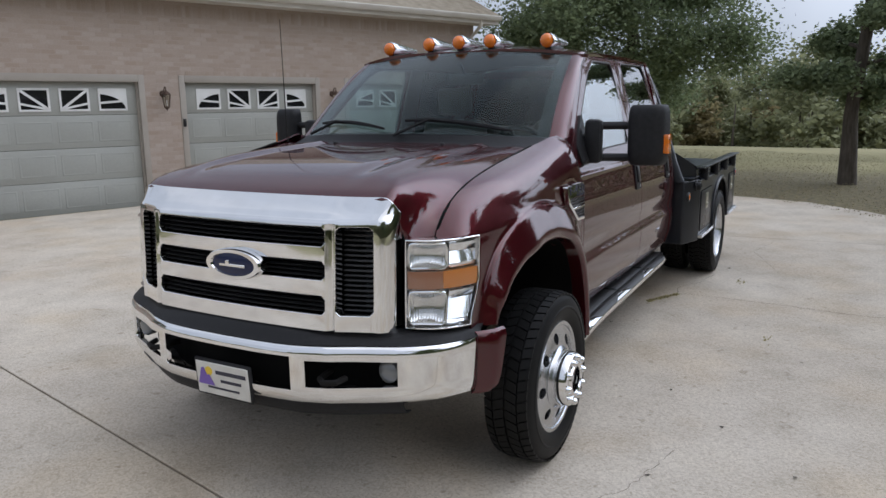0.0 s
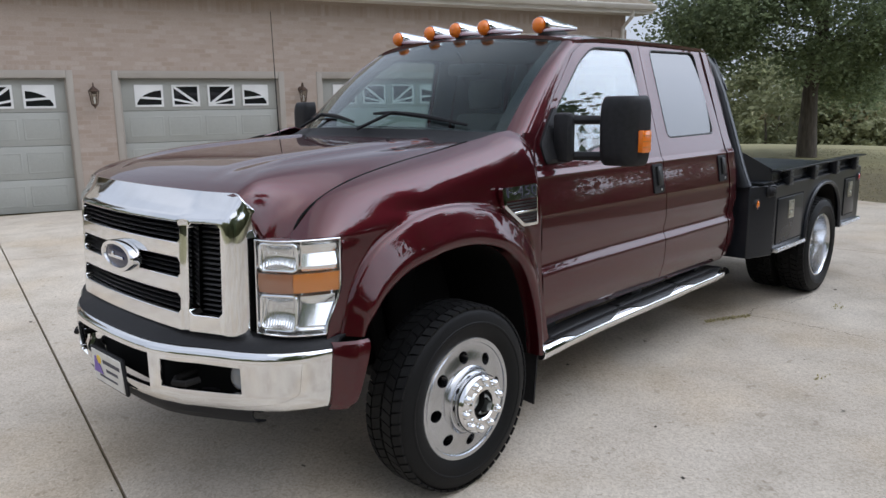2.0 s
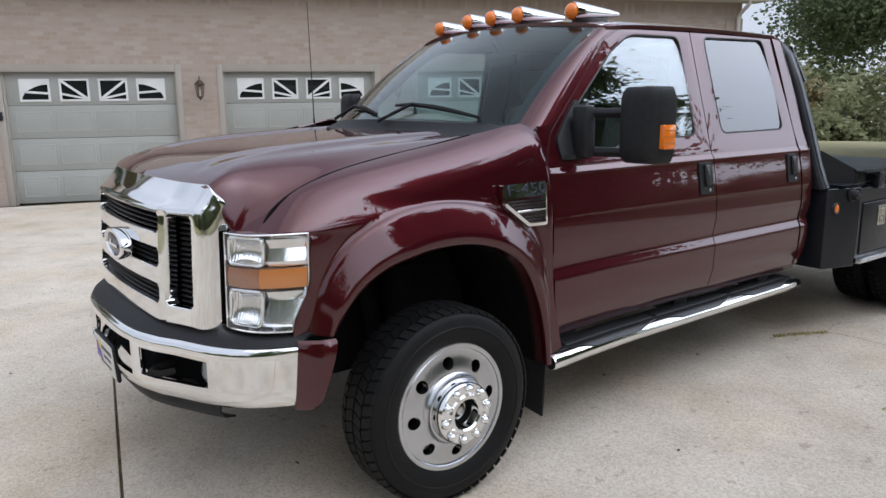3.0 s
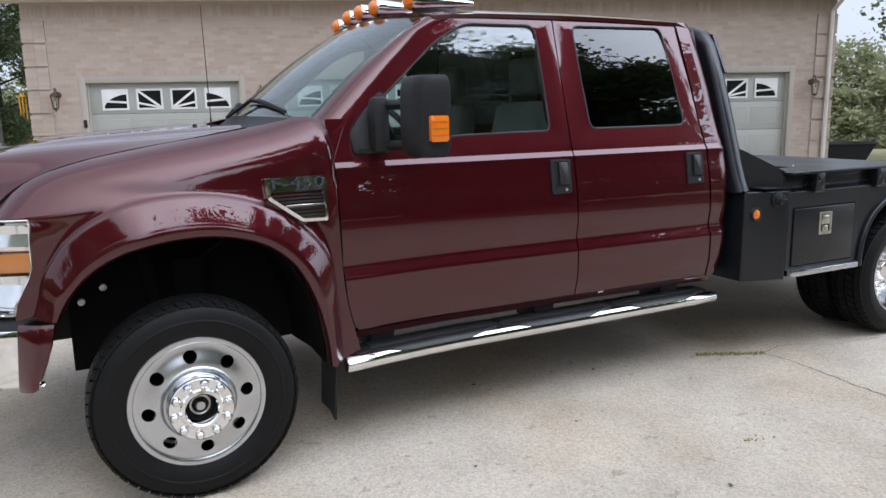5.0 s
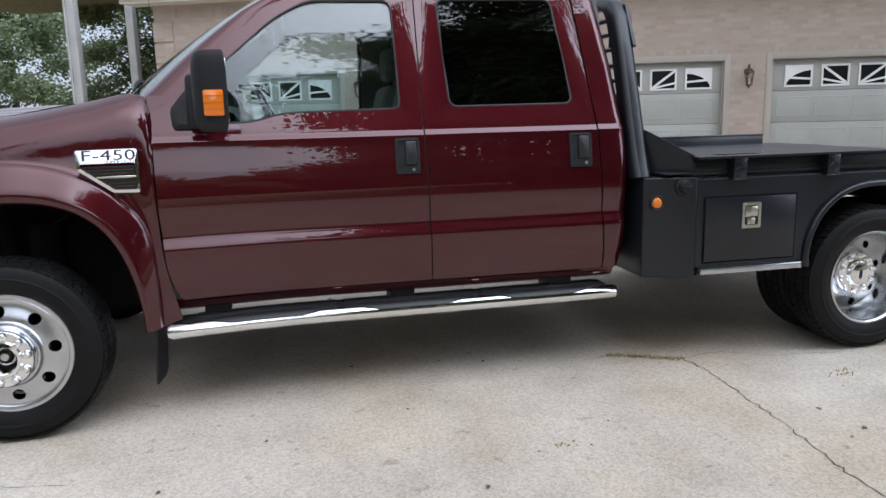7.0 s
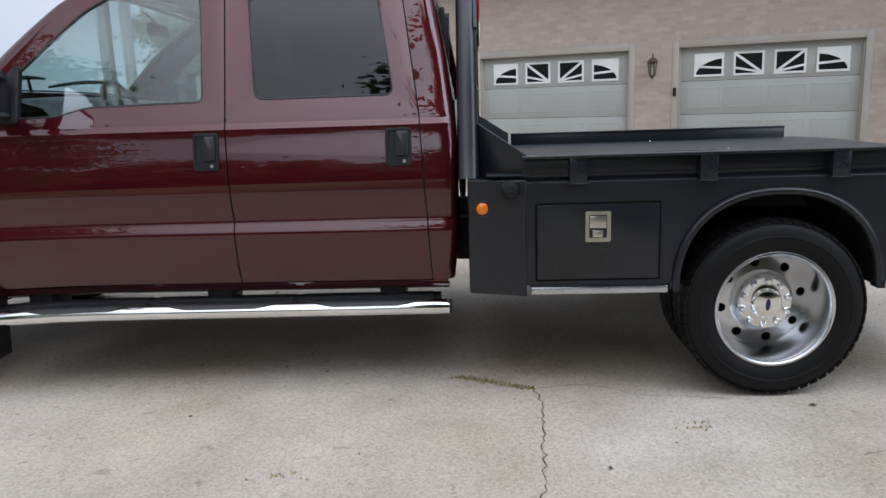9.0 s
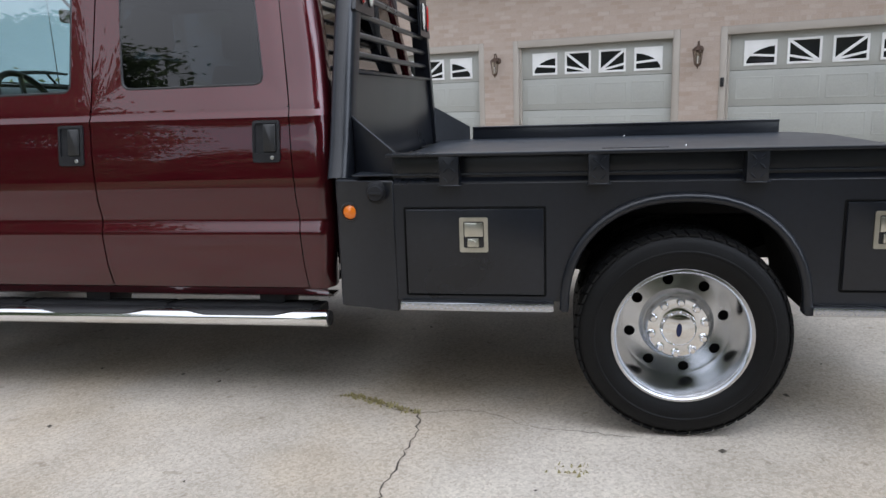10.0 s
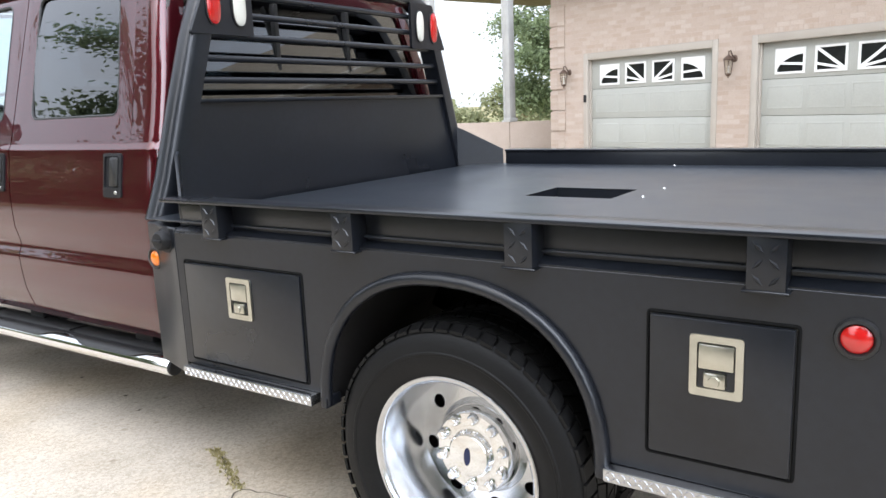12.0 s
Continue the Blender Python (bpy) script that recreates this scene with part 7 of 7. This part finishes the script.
def tree(x, y, tall, radius, low, leaves, leaf, girth, seed, label, group=""):
    rnd = random.Random(seed)
    t = thing("tree", label, "tree", group)
    z0 = land(x, y)
    t.matrix_world = Matrix.Translation((x, y, z0))
    bm = bmesh.new()
    spine = [(rnd.uniform(-0.1, 0.1) * k, rnd.uniform(-0.1, 0.1) * k, tall * 0.82 * k / 6 - 0.05) for k in range(7)]
    tube(bm, spine, [girth * (1.25 if k == 0 else 1) * (1 - 0.13 * k) for k in range(7)], 10)
    part("trunk", bm, BARK, t, "grey-brown trunk")
    bm = bmesh.new()
    centres = []
    limbs = 22
    for i in range(limbs):
        f = i / (limbs - 1)
        h = low * 0.85 + (tall * 0.80 - low * 0.85) * f
        a = i * 2.4 + rnd.uniform(-0.4, 0.4)
        reach = radius * (0.55 + 0.55 * math.sin(math.pi * min(1, f * 0.8 + 0.22))) * rnd.uniform(0.75, 1.1)
        rise = reach * (0.10 + 0.55 * f)
        k = min(5, int(h / (tall * 0.82) * 6))
        b = Vector(spine[k]).lerp(Vector(spine[k + 1]), 0.5)
        b.z = h
        d = Vector((math.cos(a), math.sin(a), 0))
        pts = [b, b + d * reach * 0.4 + Vector((0, 0, rise * 0.55)), b + d * reach * 0.75 + Vector((0, 0, rise * 0.9)), b + d * reach + Vector((0, 0, rise))]
        tube(bm, pts, [girth * 0.33 * (1 - 0.5 * f), girth * 0.22 * (1 - 0.5 * f), girth * 0.12, girth * 0.04], 6)
        for j in range(5):
            p = pts[1].lerp(pts[3], rnd.uniform(0.05, 1))
            e = p + Vector((rnd.gauss(0, 1), rnd.gauss(0, 1), rnd.gauss(0.1, 0.55))) * radius * 0.20
            tube(bm, [p, p.lerp(e, 0.6) + Vector((0, 0, 0.05)), e], [girth * 0.08, girth * 0.05, girth * 0.02], 4)
            for q in range(leaves // (limbs * 5)):
                s = rnd.random() ** 0.5
                c = p.lerp(e, s) + Vector((rnd.gauss(0, 1), rnd.gauss(0, 1), rnd.gauss(-0.1, 0.7))) * radius * 0.12
                centres.append(tuple(c))
    part("branchwork", bm, BARK, t)
    crown = new("crown", leaf_mesh("crown", centres, leaf, LEAF, seed))
    crown.parent = t
    tagged(crown, "dark green leafy crown with gaps")
    return t


tree(20.6, 4.2, 14.0, 4.5, 2.7, 230000, 0.068, 0.24, 3, "large spreading shade tree on the lawn", "shade trees on the lawn")
tree(13.9, -2.25, 11.0, 1.4, 2.0, 90000, 0.056, 0.15, 8, "smaller upright shade tree on the lawn", "shade trees on the lawn")
tree(10.4, -13.7, 10.4, 4.6, 1.0, 130000, 0.115, 0.28, 14, "tall leafy tree beyond the driveway", "trees beyond the driveway")
tree(7.2, -15.2, 14.0, 5.2, 1.0, 130000, 0.125, 0.27, 23, "full leafy tree beyond the driveway", "trees beyond the driveway")
tree(-12.5, -14.5, 12.5, 5.0, 2.0, 90000, 0.12, 0.26, 19, "broad leafy tree beyond the driveway", "trees beyond the driveway")
tree(-10.3, 32.0, 10.0, 3.4, 1.8, 40000, 0.10, 0.2, 33, "broad green tree behind the porch", "trees behind the porch")
tree(-2.5, 23.2, 7.6, 2.5, 0.8, 45000, 0.07, 0.14, 41, "dense dark green tree behind the porch", "trees behind the porch")


def woods(name, arcs, m, seed, label, leaf=0.225):
    """A belt of many crowns in one mesh; arcs: from, to (degrees), distance, height over the land, number."""
    rnd = random.Random(seed)
    centres = []
    for a0, a1, dist, tall, count in arcs:
        for i in range(count):
            a = radians(a0 + (a1 - a0) * (i + rnd.uniform(-0.4, 0.4)) / count)
            d = dist * rnd.uniform(0.9, 1.15)
            x, y = 3 + d * math.cos(a), 1 + d * math.sin(a)
            z0 = land(x, y)
            h = tall * rnd.uniform(0.72, 1.15)
            w = h * rnd.uniform(0.24, 0.36)
            for c in range(16):
                f = rnd.uniform(0.08, 1)
                rr = w * math.sqrt(max(0.05, 1 - (2 * f - 0.85) ** 2)) * 0.75
                cx, cy, cz = x + rnd.gauss(0, rr * 0.7), y + rnd.gauss(0, rr * 0.7), z0 + h * f * 0.92
                s = rnd.uniform(0.35, 0.75) * w * 0.5
                for q in range(150):
                    centres.append((cx + rnd.gauss(0, s), cy + rnd.gauss(0, s), cz + rnd.gauss(0, s * 0.7)))
    return tagged(new(name, leaf_mesh(name, centres, leaf, m, seed)), label, "woods", kind="stuff")


woods("far_woods", [(-62, 24, 66, 10.2, 46), (24, 44, 66, 10.0, 14), (-58, 40, 56, 7.2, 44), (-55, 40, 50, 3.6, 44), (86, 99, 58, 10.5, 7), (99, 112, 58, 6.5, 8), (112, 170, 58, 7.0, 22)], WOODS, 4, "belt of green mixed woods beyond the lawn")
woods("autumn_woods", [(-50, 40, 58, 6.2, 14), (88, 165, 52, 5.5, 10)], AUTUMN, 9, "yellowing trees and scrub among the woods")
woods("woods_across_the_drive", [(165, 303, 42, 9.0, 60), (165, 303, 36, 5.0, 50)], WOODS, 12, "closed belt of green trees across the driveway", 0.42)
bm = bmesh.new()
rnd = random.Random(2)
for i in range(70):
    a = radians(rnd.uniform(-60, 42))
    d = rnd.uniform(50, 62)
    x, y = 3 + d * math.cos(a), 1 + d * math.sin(a)
    z = land(x, y)
    tube(bm, [(x, y, z - 0.2), (x + rnd.gauss(0, 0.3), y, z + 2.2), (x + rnd.gauss(0, 0.3), y, z + rnd.uniform(3.2, 4.6))], [0.13, 0.09, 0.04], 5)
tagged(link("woods_trunks", bm, BARK), "thin grey trunks standing in the woods", "trunks", kind="stuff")

# ---- bricks, last ----


def brick_boxes(spans, course=0.076, long=0.204, gap=0.010, seed=1):
    """Bricks (x0, x1, z0, z1) in running bond over rectangles (xa, xb, za, zb)."""
    out = []
    for xa, xb, za, zb in spans:
        k = 0
        z = za
        while z + course - gap <= zb + 0.01:
            x = xa - (long + gap) * (0.5 if (round(z / course)) % 2 else 0.0)
            while x < xb:
                a, b = max(x, xa), min(x + long, xb)
                if b - a > 0.03:
                    out.append((a, b, z, min(z + course - gap, zb)))
                x += long + gap
            z += course
    return out


spans = [(a, b, -0.06, 2.275) for a, b in piers] + [(L0, L1, 2.36, 3.29)]
bricks = brick_boxes(spans)
# soldier course under the eaves and over the doors
x = L0
while x < L1:
    bricks.append((x, min(x + 0.066, L1), 3.295, 3.50))
    x += 0.076
for x0, w in DOORS:
    x = x0 - 0.02
    while x < x0 + w:
        bricks.append((x, x + 0.066, 2.280, 2.352))
        x += 0.076
for a, b in [(L0, DOORS[0][0] - 0.02)] + [(p + q, r - 0.02) for (p, q), (r, _) in zip(DOORS, DOORS[1:])] + [(DOORS[-1][0] + DOORS[-1][1], L1)]:
    bricks += brick_boxes([(a, b, 2.280, 2.352)])


def brick_verts(a, b, z0, z1, y, d=0.0):
    c = 0.003
    return [(a, 0.01, z0), (b, 0.01, z0), (b, 0.01, z1), (a, 0.01, z1), (a + c, y, z0 + c), (b - c, y, z0 + c), (b - c, y, z1 - c), (a + c, y, z1 - c)]


BF = [(4, 5, 6, 7), (0, 1, 5, 4), (1, 2, 6, 5), (2, 3, 7, 6), (3, 0, 4, 7)]
rnd = random.Random(7)
single, rest = [], []
for b in bricks:
    near = 2.84 < b[0] < 3.44 and b[1] < 3.46
    (single if near and len(single) < 130 else rest).append(b)
vs, fs = [], []
for a, b, z0, z1 in rest:
    k = len(vs)
    vs += brick_verts(a, b, z0, z1, -rnd.uniform(0.0, 0.0018))
    fs += [tuple(k + i for i in f) for f in BF]
me = bpy.data.meshes.new("brickwork")
me.from_pydata(vs, [], fs)
me.materials.append(BRICK)
ob = new("brickwork", me)
ob.parent = wall
tagged(ob, kind="stuff")
shared = {}
for a, b, z0, z1 in single:
    key = (round(b - a, 3), round(z1 - z0, 3))
    if key not in shared:
        me = bpy.data.meshes.new("brick")
        me.from_pydata(brick_verts(0, b - a, 0, z1 - z0, -0.0010), [], BF)
        me.materials.append(BRICK)
        shared[key] = me
    ob = new("brick", shared[key])
    ob.parent = wall
    ob.location = (a, rnd.uniform(-0.0008, 0.0008), z0)
# raised corner blocks, brick by brick
mes = {}
for s, x in ((1, L0), (-1, L1)):
    for k in range(8):
        bm = bmesh.new()
        x0, x1 = sorted((x - s * 0.016, x + s * 0.388))
        box(bm, x0, x1, -0.0215, 0.004, 0.41 * k + 0.004, 0.41 * k + 0.366)
        part("corner_block", bm, MORTAR, wall)
        for j in range(5):
            z = 0.41 * k + 0.076 * j
            for i in range(2):
                a = x + s * (0.2 * i + (0.002 if i else -0.02))
                b = x + s * (0.2 * (i + 1) - 0.008)
                a, b = min(a, b), max(a, b)
                key = round(b - a, 3)
                if key not in mes:
                    me = bpy.data.meshes.new("brick")
                    me.from_pydata([(vx, vy - (0.024 if vy < 0.009 else 0), vz) for vx, vy, vz in brick_verts(0, b - a, 0, 0.066, -0.002)], [], BF)
                    me.materials.append(BRICK)
                    mes[key] = me
                ob = new("brick", mes[key])
                ob.parent = wall
                ob.location = (a, rnd.uniform(-0.0015, 0.0015), z)
